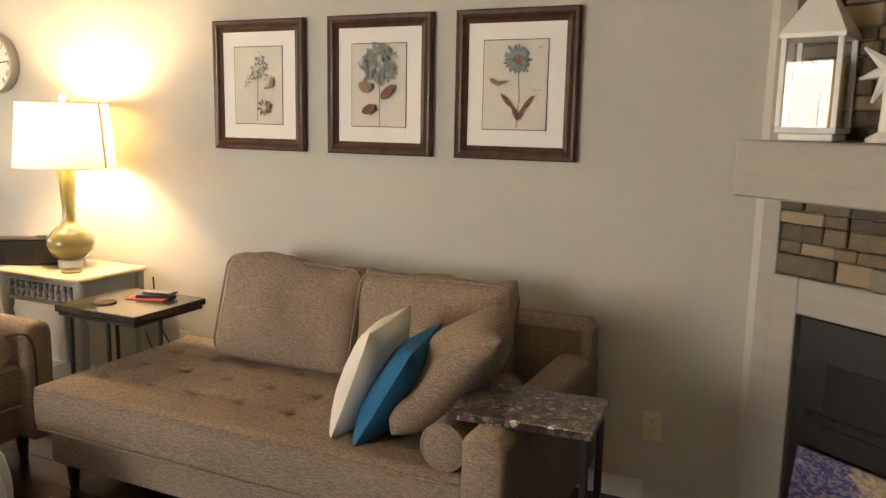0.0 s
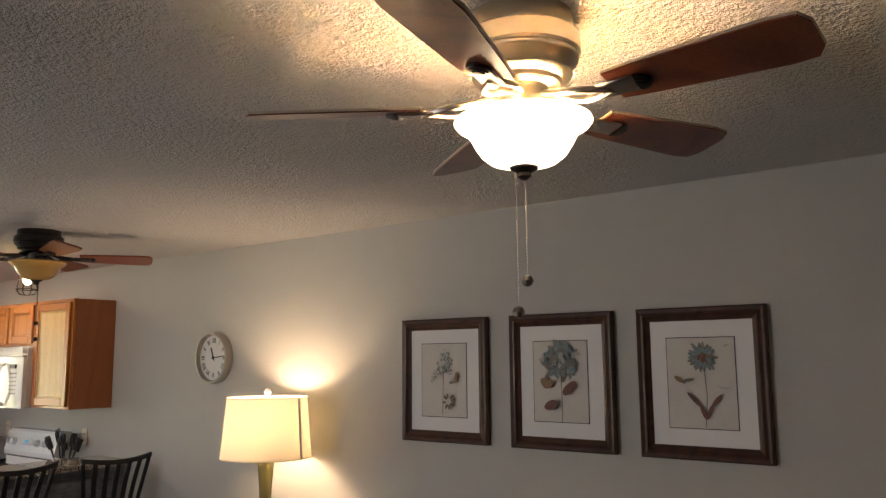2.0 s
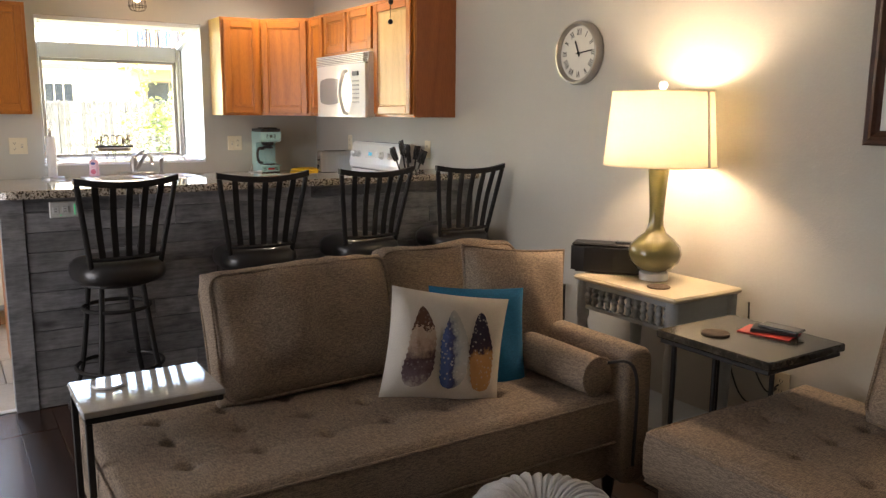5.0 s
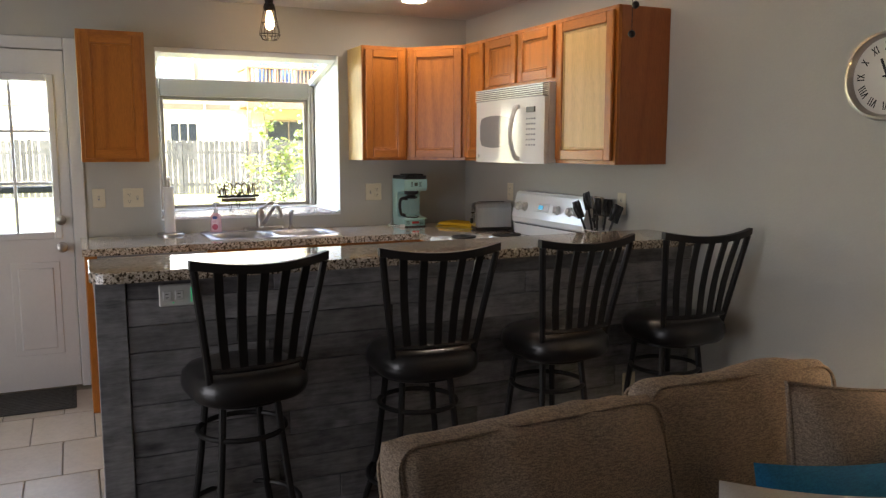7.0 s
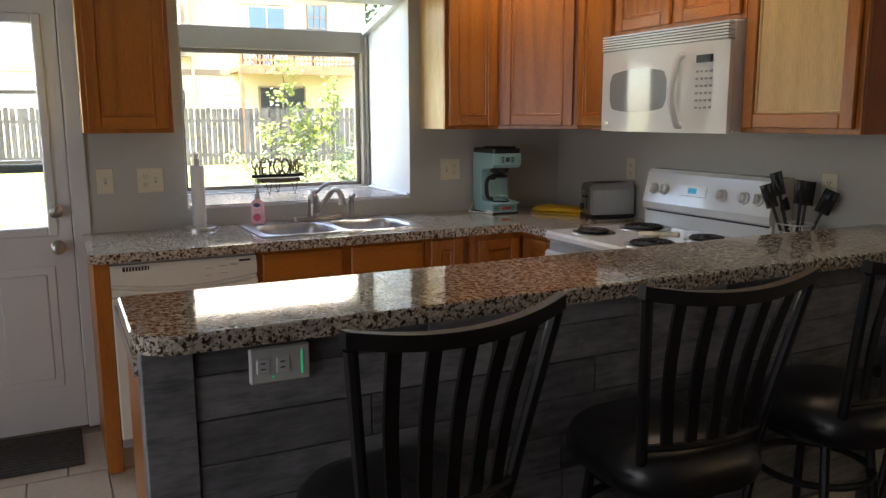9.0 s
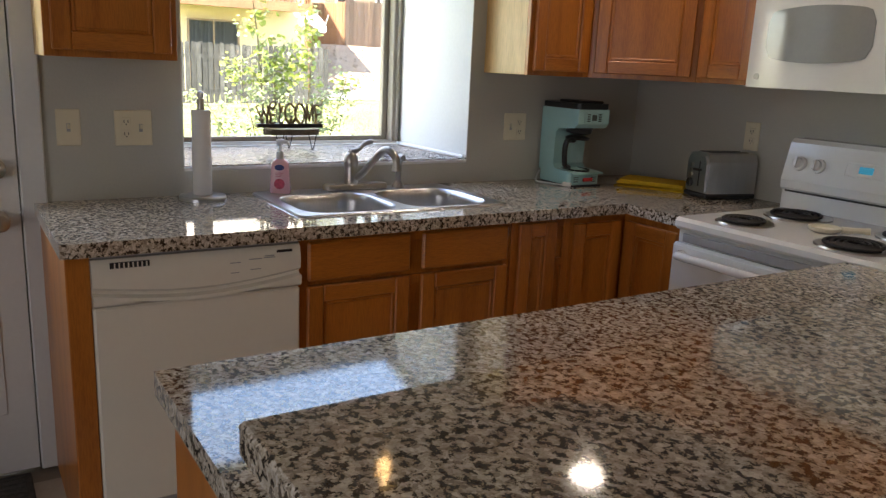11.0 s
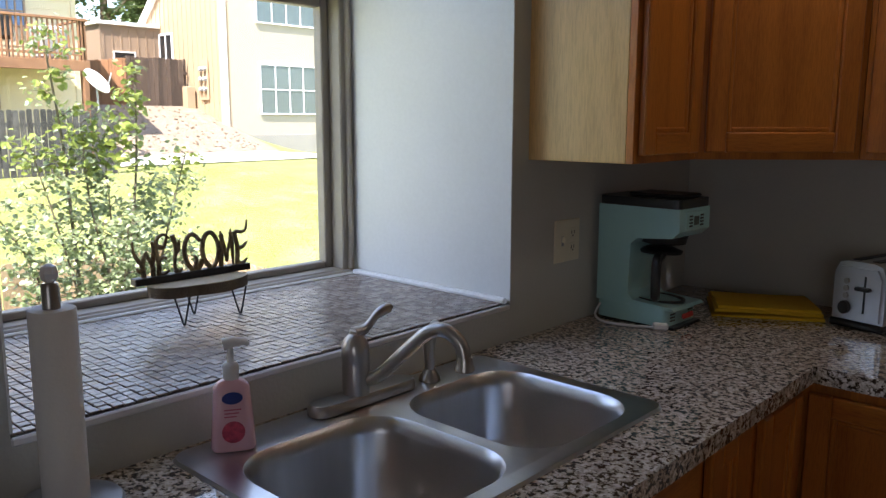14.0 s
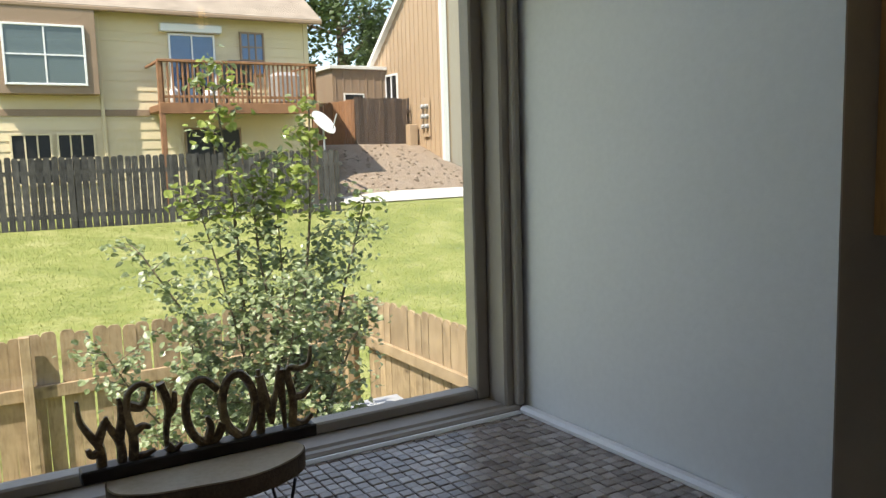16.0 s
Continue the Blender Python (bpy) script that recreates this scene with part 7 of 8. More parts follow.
def cage_light(x, y):
    g = thing("cage_light", "dark wire cage ceiling light with a glowing filament bulb", "ceiling light", "cage lights", (x, y, CEIL))
    part("canopy", lathe(B(), [(0.058, -0.001), (0.058, -0.014), (0.052, -0.022), (0.026, -0.026), (0.024, -0.05), (0.032, -0.053), (0.032, -0.088), (0.026, -0.094)], (x, y, CEIL), 28), "darkmetal", g, "", True)
    part("bulb", lathe(B(), [(0.013, -0.09), (0.016, -0.105), (0.027, -0.145), (0.029, -0.17), (0.022, -0.195), (0.004, -0.205)], (x, y, CEIL), 18), "bulb", g, "glowing filament bulb", True)
    for k in range(8):
        a = math.tau * k / 8
        part("cage_wire", tube(B(), [(x + r * math.cos(a), y + r * math.sin(a), CEIL + h) for r, h in ((0.034, -0.07), (0.042, -0.13), (0.058, -0.205), (0.062, -0.235), (0.045, -0.262), (0.003, -0.268))], 0.0022, 5), "darkmetal", g)
    for r, h in ((0.034, -0.07), (0.049, -0.165), (0.062, -0.232)):
        part("cage_ring", tube(B(), [(x + r * math.cos(math.tau * i / 24), y + r * math.sin(math.tau * i / 24), CEIL + h) for i in range(24)], 0.003, 5, True), "darkmetal", g)
    return settle(g)


for x, y in CAGES:
    cage_light(x, y)
for x, y in DOWNS:
    d = thing("downlight", "lit white recessed ceiling downlight", "ceiling light", "downlights", (x, y, CEIL))
    part("trim_ring", lathe(B(), [(0.105, -0.001), (0.103, -0.008), (0.078, -0.006), (0.076, -0.001)], (x, y, CEIL), 32), "white", d, "", True)
    part("lens", lathe(B(), [(0.075, -0.0015), (0.06, -0.004), (0.002, -0.005)], (x, y, CEIL), 32), "downlight", d, "", True)
    settle(d)

# ---- fireplace ----
FO = Vector((-0.097, 3.27, 0))
FD = Vector((0.82, -0.572, 0)).normalized()
FM_ = Matrix.Translation(FO) @ Matrix.Rotation(math.atan2(FD.y, FD.x), 4, "Z")
structure("wall_fireplace", prism(B(), [(-0.13, 0.0), (1.75, 0.0), (1.75, 1.2), (0.0, 1.2)], 0, CEIL, "z", FM_), "wall", "chimney breast set across the room corner", "wall")
fp = thing("fireplace", "corner fireplace with stacked stone and a grey painted surround", "fireplace", at=FO)
for x0, x1, z0, z1, q in ((-0.07, 0.0, 0, CEIL - 0.005, -0.03), (0.0, 0.10, 0, 0.96, -0.045), (0.10, 1.45, 0.84, 0.96, -0.045), (1.35, 1.45, 0, 0.84, -0.045)):
    part("surround_board", box(B(), x0, x1, q, 0, z0, z1, 0.004, FM_), "mantel", fp, "grey painted surround board")
part("mantel_shelf", box(B(), -0.01, 1.7, -0.26, -0.046, 1.225, 1.402, 0.006, FM_), "mantel", fp, "thick grey wooden mantel")
fbx = B()
box(fbx, 0.11, 1.34, -0.03, -0.002, 0.02, 0.835, 0.004, FM_)
part("firebox_front", fbx, "firebox", fp, "black metal firebox front")
part("firebox_glass", box(B(), 0.22, 1.23, -0.036, -0.0305, 0.25, 0.70, 0.002, FM_), "black", fp)
part("firebox_bar", box(B(), 0.16, 1.30, -0.048, -0.031, 0.50, 0.535, 0.004, FM_), "darkmetal", fp)
settle(fp)
ln = thing("lantern", "white metal lantern with clear panes on the mantel", "lantern", at=(-0.12, 2.95, 1.405))
LM = FM_ @ Matrix.Translation((0.175, -0.15, 1.404)) @ Matrix.Rotation(radians(20), 4, "Z") @ Matrix.Diagonal((0.9, 0.9, 0.97, 1))
q = 0.095
part("plinth", moved(box(B(), -q + 0.01, q - 0.01, -q + 0.01, q - 0.01, 0, 0.022, 0.003), LM), "white", ln)
part("floor", moved(box(B(), -q, q, -q, q, 0.0225, 0.04, 0.003), LM), "white", ln)
for sx in (-1, 1):
    for sy in (-1, 1):
        part("corner_post", moved(box(B(), sx * q - 0.009 * (sx + 1), sx * q + 0.009 * (1 - sx), sy * q - 0.009 * (sy + 1), sy * q + 0.009 * (1 - sy), 0.04, 0.305, 0.002), LM), "white", ln)
for k in range(4):
    pm = LM @ Matrix.Rotation(radians(90 * k), 4, "Z")
    part("pane", moved(box(B(), -q + 0.018, q - 0.018, -q + 0.006, -q + 0.009, 0.04, 0.30), pm), "clear", ln)
part("roof", moved(rings(B(), [[(sx * r, sy * r, z) for sx, sy in ((-1, -1), (1, -1), (1, 1), (-1, 1))] for r, z in ((q + 0.006, 0.305), (q + 0.006, 0.318), (0.035, 0.43), (0.03, 0.455), (0.045, 0.46), (0.045, 0.468))]), LM), "white", ln)
part("handle", moved(tube(B(), smooth_path([(-0.04, 0, 0.465), (-0.03, 0.05, 0.478), (0.03, 0.06, 0.488), (0.05, 0.02, 0.478), (0.04, 0, 0.465)], 4), 0.006, 8), LM), "white", ln, "", True)
settle(ln)
cn = tagged(part("candle", moved(lathe(B(), [(0.04, 0.0), (0.04, 0.165), (0.034, 0.168), (0.004, 0.163)], (-0.03, -0.012, 0.041), 20), LM), "candle", None, "", True), "ivory pillar candle inside the lantern", "candle")
tagged(part("candle", moved(lathe(B(), [(0.034, 0.0), (0.034, 0.20), (0.028, 0.203), (0.004, 0.198)], (0.042, 0.03, 0.041), 20), LM), "candle", None, "", True), "tall amber pillar candle inside the lantern", "candle")
st = thing("star_ornament", "white star-shaped standing ornament on the mantel", "ornament", at=(0.1, 2.8, 1.405))
SM = FM_ @ Matrix.Translation((0.40, -0.15, 1.404))
part("base", moved(lathe(B(), [(0.05, 0), (0.05, 0.012), (0.02, 0.03), (0.016, 0.12)], (0, 0, 0), 18), SM), "white", st, "", True)
for k in range(7):
    a = radians(90 + 360 / 7 * k)
    part("star_point", moved(tube(B(), [(0, 0, 0.2), (0.10 * math.cos(a), 0.01 * (-1) ** k, 0.2 + 0.10 * math.sin(a))], [0.024, 0.004], 6), SM), "white", st)
part("stem", moved(tube(B(), [(0, 0, 0.1), (0, 0, 0.2)], [0.016, 0.022], 8), SM), "white", st)
settle(st)
bx = thing("art_panel", "blue and gold abstract canvas leaning on the firebox", "painting", at=(0.2, 2.7, 0))
ap = mottled("abstract_paint", [(0.3, (0.015, 0.02, 0.12)), (0.5, (0.04, 0.05, 0.2)), (0.56, (0.55, 0.42, 0.22)), (0.75, (0.30, 0.22, 0.12))], 5, 0.6, 0.1, stretch=(1, 1, 2.5))
part("canvas", moved(box(B(), 0, 0.6, 0, 0.02, 0, 0.42, 0.003), FM_ @ Matrix.Translation((0.17, -0.13, 0.003)) @ Matrix.Rotation(radians(-8), 4, "X")), ap, bx)
settle(bx)
rs = random.Random(11)
SIZES = ((0.16, 0.06), (0.22, 0.06), (0.26, 0.085), (0.19, 0.085), (0.30, 0.06), (0.24, 0.11))
stones = {}


def stone_mesh(w, h, d):
    key = (round(w, 3), round(h, 3), round(d, 3))
    if key not in stones:
        bm = B()
        box(bm, 0, w - 0.003, -d, 0, 0, h - 0.003, 0.004)
        for v in bm.verts:
            v.co.y += 0.004 * noise.noise(v.co * 31)
        me = bpy.data.meshes.new("stone")
        bm.to_mesh(me)
        bm.free()
        me.materials.append(M["stone"])
        stones[key] = me
    return stones[key]


for zlo, zhi in ((0.962, 1.232), (1.407, CEIL - 0.01)):
    z = zlo
    while z < zhi - 0.02:
        h = min(rs.choice((0.042, 0.05, 0.058, 0.07)), zhi - z)
        x = 0.002
        while x < 1.44:
            w = min(rs.choice((0.08, 0.12, 0.16, 0.21)), 1.445 - x)
            if w < 0.05:
                break
            ob = new("stone", stone_mesh(w, h, rs.choice((0.02, 0.03, 0.04))))
            ob.parent = fp
            ob.matrix_basis = FM_ @ Matrix.Translation((x, 0, z))
            ob.matrix_parent_inverse = Matrix.Translation(fp.location).inverted()
            x += w
        z += h
# ---- outside ----
M.update({
    "lawn": mottled("lawn", [(0.3, (0.09, 0.125, 0.022)), (0.5, (0.185, 0.205, 0.048)), (0.68, (0.32, 0.31, 0.13))], 1.1, 0.9, 0.8, 0.05, 6.0),
    "grassblade": mottled("grass_blades", [(0.3, (0.13, 0.17, 0.025)), (0.7, (0.29, 0.30, 0.08))], 3.0, 0.8, 0.0),
    "gravel": mottled("gravel_bed", [(0.3, (0.16, 0.11, 0.075)), (0.5, (0.28, 0.21, 0.15)), (0.7, (0.42, 0.36, 0.29))], 6.0, 0.95, 0.9, 0.05, 6.0),
    "concrete": mottled("concrete_path", [(0.3, (0.36, 0.35, 0.32)), (0.7, (0.50, 0.48, 0.44))], 2.0, 0.9, 0.3),
    "cedar": weathered("cedar_pickets", (0.24, 0.165, 0.09), (0.52, 0.385, 0.235), 0.85, 0.3, (9, 9, 1)),
    "oldfence": weathered("old_dark_fence", (0.022, 0.021, 0.020), (0.125, 0.118, 0.108), 0.9, 0.5, (7, 7, 1)),
    "redfence": weathered("stained_gate_boards", (0.045, 0.030, 0.023), (0.13, 0.088, 0.064), 0.9, 0.45, (7, 7, 1)),
    "siding": paint("yellow_siding", (0.68, 0.57, 0.37), 0.7, vary=0.06, scale=2, fine=40, bump=0.1, spread=0.05),
    "tan": paint("tan_siding", (0.40, 0.285, 0.18), 0.75, vary=0.06, scale=2, fine=40, bump=0.1),
    "tangrey": paint("grey_tan_siding", (0.40, 0.35, 0.28), 0.75, vary=0.05, bump=0.1),
    "brown": paint("brown_trim", (0.28, 0.195, 0.13), 0.7, vary=0.06, bump=0.05),
    "deckwood": weathered("deck_timber", (0.20, 0.09, 0.04), (0.40, 0.20, 0.10), 0.8, 0.3, (4, 4, 4)),
    "shingle": mottled("roof_shingles", [(0.3, (0.17, 0.135, 0.105)), (0.7, (0.40, 0.335, 0.265))], 2.2, 0.95, 0.5, 0.02, stretch=(2, 1, 2)),
    "blind": paint("window_dark_blinds", (0.10, 0.13, 0.13), 0.12, vary=0.15, scale=1.0, fine=14, bump=0.0, stretch=(1, 0.2, 9), coat=0.5),
    # house glass with the blue of the mirrored sky put into its base colour
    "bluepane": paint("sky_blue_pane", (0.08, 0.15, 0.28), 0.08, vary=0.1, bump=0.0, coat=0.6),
    "treeleaf": mottled("tree_leaves", [(0.3, (0.03, 0.055, 0.018)), (0.7, (0.09, 0.13, 0.04))], 1.4, 0.6, 0.05),
    "twig": mottled("twigs", [(0.3, (0.10, 0.08, 0.055)), (0.7, (0.22, 0.18, 0.13))], 20.0, 0.9, 0.3),
    "foundation": paint("grey_foundation", (0.30, 0.28, 0.25), 0.9, vary=0.1, bump=0.2),
})


def leafy(name, c, pale):
    """Thin leaves: light passes through them, and their upper side shines."""
    m, nt, bs = nodes_of(name)
    v = coords(nt)
    col = ramp(nt, noise_of(nt, v, 22.0, 3.0), [(0.3, shade(c, 0.7)), (0.5, c), (0.7, pale)])
    nt.links.new(col, bs.inputs["Base Color"])
    bs.inputs["Roughness"].default_value = 0.32
    tr = nt.nodes.new("ShaderNodeBsdfTranslucent")
    nt.links.new(col, tr.inputs[0])
    mix = nt.nodes.new("ShaderNodeMixShader")
    mix.inputs[0].default_value = 0.4
    nt.links.new(bs.outputs[0], mix.inputs[1])
    nt.links.new(tr.outputs[0], mix.inputs[2])
    nt.links.new(mix.outputs[0], nt.nodes["Material Output"].inputs[0])
    return m


M["treeleaf"] = leafy("tree_leaves", (0.07, 0.11, 0.035), (0.15, 0.20, 0.07))
M["leaf"] = leafy("shrub_leaves", (0.26, 0.32, 0.16), (0.58, 0.62, 0.46))
M["youngleaf"] = leafy("young_leaves", (0.26, 0.32, 0.07), (0.40, 0.46, 0.15))


def ground_z(x, y):
    t = min(1.0, max(0.0, (-13.0 - x) / 11.0))
    z = -0.95 + 1.2 * t * (1.15 - 0.15 * t)
    if x < -26.0 and y > 9.0:
        z += min(1.55, (-26.0 - x) * 0.32) * min(1.0, (y - 9.0) / 2.5) * min(1.0, max(0.0, (17.5 - y) / 2.5))
    if x < -24.0:
        z += 0.08 * min(1.0, (-24.0 - x) / 4)
    return z + 0.03 * noise.noise(Vector((x * 0.3, y * 0.3, 0)))


def sheet(bm, xs, ys, lift=0.0, z=None):
    vs = {}
    for i, x in enumerate(xs):
        for j, y in enumerate(ys):
            vs[i, j] = bm.verts.new((x, y, (z or ground_z)(x, y) + lift))
    for i in range(len(xs) - 1):
        for j in range(len(ys) - 1):
            bm.faces.new((vs[i, j], vs[i + 1, j], vs[i + 1, j + 1], vs[i, j + 1]))
    return bm


xs = [-900, -400, -150, -80, -60, -50, -45] + [-42 + 0.5 * i for i in range(60)] + [-12, -10, -8, -4, 0, 5, 20, 60, 200, 900]
ys = [-900, -300, -100, -40, -20, -12] + [-8 + 0.6 * i for i in range(60)] + [30, 36, 45, 60, 100, 300, 900]
structure("ground", fixn(sheet(B(), xs, ys)), "lawn", "sunlit mown lawn rising towards the neighbours", "lawn", True)
structure("pavement", fixn(sheet(B(), [-26.6 + 0.25 * i for i in range(5)], [8.9 + 0.5 * i for i in range(30)], 0.03)), "concrete", "pale concrete path edging the lawn", "path", True)
structure("gravel_bed", fixn(sheet(B(), [-32.6 + 0.5 * i for i in range(13)], [9.6 + 0.45 * i for i in range(14)], 0.03)), "gravel", "brown gravel bed on the slope beside the house", "gravel", True)
rk = random.Random(3)
bm = B()
for k in range(260):
    x, y = rk.uniform(-31.0, -26.6), rk.uniform(9.8, 15.0)
    r = rk.uniform(0.02, 0.055)
    z = ground_z(x, y) + 0.04
    box(bm, x - r, x + r, y - r * 0.8, y + r * 0.8, z - r * 0.4, z + r * 0.6, r * 0.4)
tagged(part("stones", bm, "gravel"), "loose brown stones scattered on the gravel bed", "stones", kind="stuff")
# our own outside walls and roof above the kitchen
structure("wall_outside", box(B(), -7.62, 3.2, -2.62, 3.56, -1.1, -0.125), "foundation", "grey foundation under the house", "wall")
bm = B()
box(bm, -7.66, 3.2, -2.7, 3.6, 2.515, 5.2)
structure("roof", bm, "tangrey", "upper storey wall above the kitchen", "roof")

# grass blades on the lawn
g = random.Random(8)
vs, fs = [], []
for k in range(45000):
    x = -13.3 - 11.5 * g.random() ** 1.3
    y = 1.0 + 11.5 * g.random()
    z = ground_z(x, y)
    h, a, w = g.uniform(0.02, 0.05), g.uniform(0, math.tau), g.uniform(0.003, 0.006)
    dx, dy = math.cos(a) * w, math.sin(a) * w
    i = len(vs)
    vs += [(x - dx, y - dy, z - 0.01), (x + dx, y + dy, z - 0.01), (x + g.uniform(-0.03, 0.03), y + g.uniform(-0.03, 0.03), z + h)]
    fs.append((i, i + 1, i + 2))
me = bpy.data.meshes.new("grass")
me.from_pydata(vs, [], fs)
me.materials.append(M["grassblade"])
tagged(new("grass", me), "short sunlit grass blades on the lawn", "grass", kind="stuff")


def foliage(name, spots, size, mat, parent, seed, droop=0.3):
    """Leaves folded along the midrib, at the given spots."""
    q = random.Random(seed)
    vs, fs = [], []
    for x, y, z in spots:
        a, tilt, s_ = q.uniform(0, math.tau), q.uniform(-0.9, 0.5) - droop * 0.3, size * q.uniform(0.65, 1.25)
        d = Vector((math.cos(a) * math.cos(tilt), math.sin(a) * math.cos(tilt), math.sin(tilt)))
        side = d.cross(Vector((0, 0, 1)))
        side = side.normalized() if side.length > 0.01 else Vector((1, 0, 0))
        side = (Matrix.Rotation(q.uniform(-0.9, 0.9), 3, d) @ side)
        up = side.cross(d)
        p = Vector((x, y, z))
        i = len(vs)
        for u, v, w in ((0, 0, 0), (0.35, 0.42, 0.10), (0.75, 0.34, 0.08), (1.0, 0, -0.05), (0.75, -0.34, 0.08), (0.35, -0.42, 0.10), (0.5, 0, 0)):
            vs.append(p + s_ * (u * d + v * side + w * up))
        fs += [(i, i + 1, i + 6), (i + 1, i + 2, i + 6), (i + 2, i + 3, i + 6), (i + 3, i + 4, i + 6), (i + 4, i + 5, i + 6), (i + 5, i, i + 6)]
    me = bpy.data.meshes.new(name)
    me.from_pydata(vs, [], fs)
    me.materials.append(M[mat])
    ob = new(name, me)
    ob.parent = parent
    return ob


# shrub at the window
sb = thing("shrub", "young aspen shrub with small round leaves outside the window", "shrub", at=(-10.9, 2.78, -0.95))
q = random.Random(21)
spots, young = [], []
base = Vector((-10.9, 2.78, -0.95))
stems = [((-10.9, 2.62, 1.95), 1.0), ((-10.85, 3.12, 1.75), 0.9), ((-10.95, 2.82, 1.45), 0.8), ((-10.8, 2.22, 1.05), 0.7), ((-10.9, 3.45, 1.25), 0.8), ((-11.1, 3.3, 0.9), 0.6), ((-10.7, 2.4, 0.6), 0.5), ((-11.0, 2.05, 0.55), 0.5), ((-10.85, 3.42, 0.65), 0.6), ((-10.6, 2.9, 0.85), 0.6), ((-10.95, 2.95, 1.2), 0.6), ((-10.9, 2.5, 1.35), 0.6)]
for tip, thick in stems:
    tip = Vector(tip)
    mid = base.lerp(tip, 0.5) + Vector((q.uniform(-0.1, 0.1), q.uniform(-0.12, 0.12), 0.1))
    pts = smooth_path([base + Vector((q.uniform(-0.05, 0.05), q.uniform(-0.05, 0.05), 0)), base.lerp(mid, 0.5), mid, mid.lerp(tip, 0.55) + Vector((q.uniform(-0.06, 0.06), q.uniform(-0.06, 0.06), 0)), tip], 5)
    n = len(pts)
    part("stem", tube(B(), pts, [0.017 * thick * (1 - 0.85 * i / n) + 0.0015 for i in range(n)], 6), "twig", sb, "", True)
    for i, p in enumerate(pts):
        t = i / n
        if t < 0.3:
            continue
        for _ in range(2):
            ln = 0.42 * (1 - 0.75 * t) * q.uniform(0.5, 1.2) + 0.03
            a = q.uniform(0, math.tau)
            e = p + Vector((math.cos(a) * ln * 0.8, math.sin(a) * ln, ln * q.uniform(-0.1, 0.6)))
            if ln > 0.1:
                part("twig", tube(B(), [p, p.lerp(e, 0.5) + Vector((0, 0, 0.015)), e], [0.0035, 0.0025, 0.0012], 4), "twig", sb)
            for k in range(int(10 + 24 * ln / 0.3)):
                s_ = q.random() ** 0.7
                w = p.lerp(e, s_) + Vector((q.gauss(0, 0.03), q.gauss(0, 0.03), q.gauss(0, 0.028)))
                (young if w.z > 1.15 and q.random() < 0.65 else spots).append(w)
for k in range(750):
    a, r = q.uniform(0, math.tau), math.sqrt(q.random())
    z = q.uniform(-0.3, 0.95)
    spots.append((-10.9 + 0.35 * r * math.cos(a), 2.9 + 0.62 * r * math.sin(a), z))
foliage("leaves", spots, 0.038, "leaf", sb, 5)
foliage("young_leaves", young, 0.048, "youngleaf", sb, 6)
settle(sb)


# railing outside the back door
hr = thing("handrail", "black metal handrail outside the back door", "handrail", at=(-8.3, 0.0, -0.95))
part("rail", box(B(), -8.32, -8.28, -0.65, 0.72, 1.145, 1.19, 0.006), "blackmetal", hr)
for y in (-0.6, 0.70):
    part("post", box(B(), -8.318, -8.282, y - 0.018, y + 0.018, -1.0, 1.145, 0.004), "blackmetal", hr)
settle(hr)


# fences
def picket_mesh(w, h, t, mat, dog=0.02):
    bm = B()
    prism(bm, [(-w / 2, 0), (w / 2, 0), (w / 2, h - dog * 1.4), (w / 2 - dog * 0.5, h - dog * 0.4), (w / 2 - dog * 1.2, h), (-w / 2 + dog * 1.2, h), (-w / 2 + dog * 0.5, h - dog * 0.4), (-w / 2, h - dog * 1.4)], 0, t, "y")
    me = bpy.data.meshes.new("picket")
    bm.to_mesh(me)
    bm.free()
    me.materials.append(M[mat])
    return me


def fence(label, a, b, pitch, w, mat, top, low, rails, posts, seed, side=1):
    """A picket fence from a to b; rails and posts on the side given."""
    f = thing("fence", label, "fence", "fences", (*a, low))
    q = random.Random(seed)
    d = Vector((b[0] - a[0], b[1] - a[1], 0))
    ln = d.length
    rot = math.atan2(d.y, d.x)
    inv = Matrix.Translation(f.location).inverted()
    kinds = [picket_mesh(w * k, top - low + dz, 0.018, mat, w * 0.22) for k, dz in ((1.0, 0.0), (0.96, 0.012), (1.02, -0.012), (0.98, 0.02))]
    for i in range(int(ln / pitch)):
        p = Vector((*a, 0)) + d * ((i + 0.5) * pitch / ln)
        ob = new("picket", q.choice(kinds))
        ob.parent = f
        ob.matrix_parent_inverse = inv
        ob.matrix_basis = Matrix.Translation((p.x, p.y, low)) @ Matrix.Rotation(rot, 4, "Z") @ Matrix.Rotation(q.gauss(0, 0.006), 4, "Y")
    fm = Matrix.Translation((*a, 0)) @ Matrix.Rotation(rot, 4, "Z")
    for z in rails:
        part("rail", box(B(), 0, ln, -side * 0.002, -side * 0.04, z - 0.045, z + 0.045, 0.003, fm), mat, f)
    for s_ in posts:
        part("post", box(B(), s_ - 0.034, s_ + 0.034, -side * 0.042, -side * 0.11, low - 0.1, top + 0.02, 0.004, fm), mat, f)
    return settle(f)


fence("sunlit cedar picket fence at the back of the yard", (-13.0, -1.5), (-13.0, 4.4), 0.106, 0.1, "cedar", 0.30, -0.97, (-0.1, -0.75), (0.9, 3.28, 5.7), 1, 1)
fence("sunlit cedar picket fence at the side of the yard", (-13.0, 4.42), (-8.2, 4.42), 0.106, 0.1, "cedar", 0.28, -0.97, (-0.1, -0.75), (2.4,), 2, 1)
fence("weathered dark picket fence across the lawn", (-24.0, -5.0), (-24.0, 9.12), 0.135, 0.112, "oldfence", 1.66, 0.2, (1.35, 0.5), (1.2, 3.6, 6.0, 8.4, 10.8, 13.2), 3, -1)
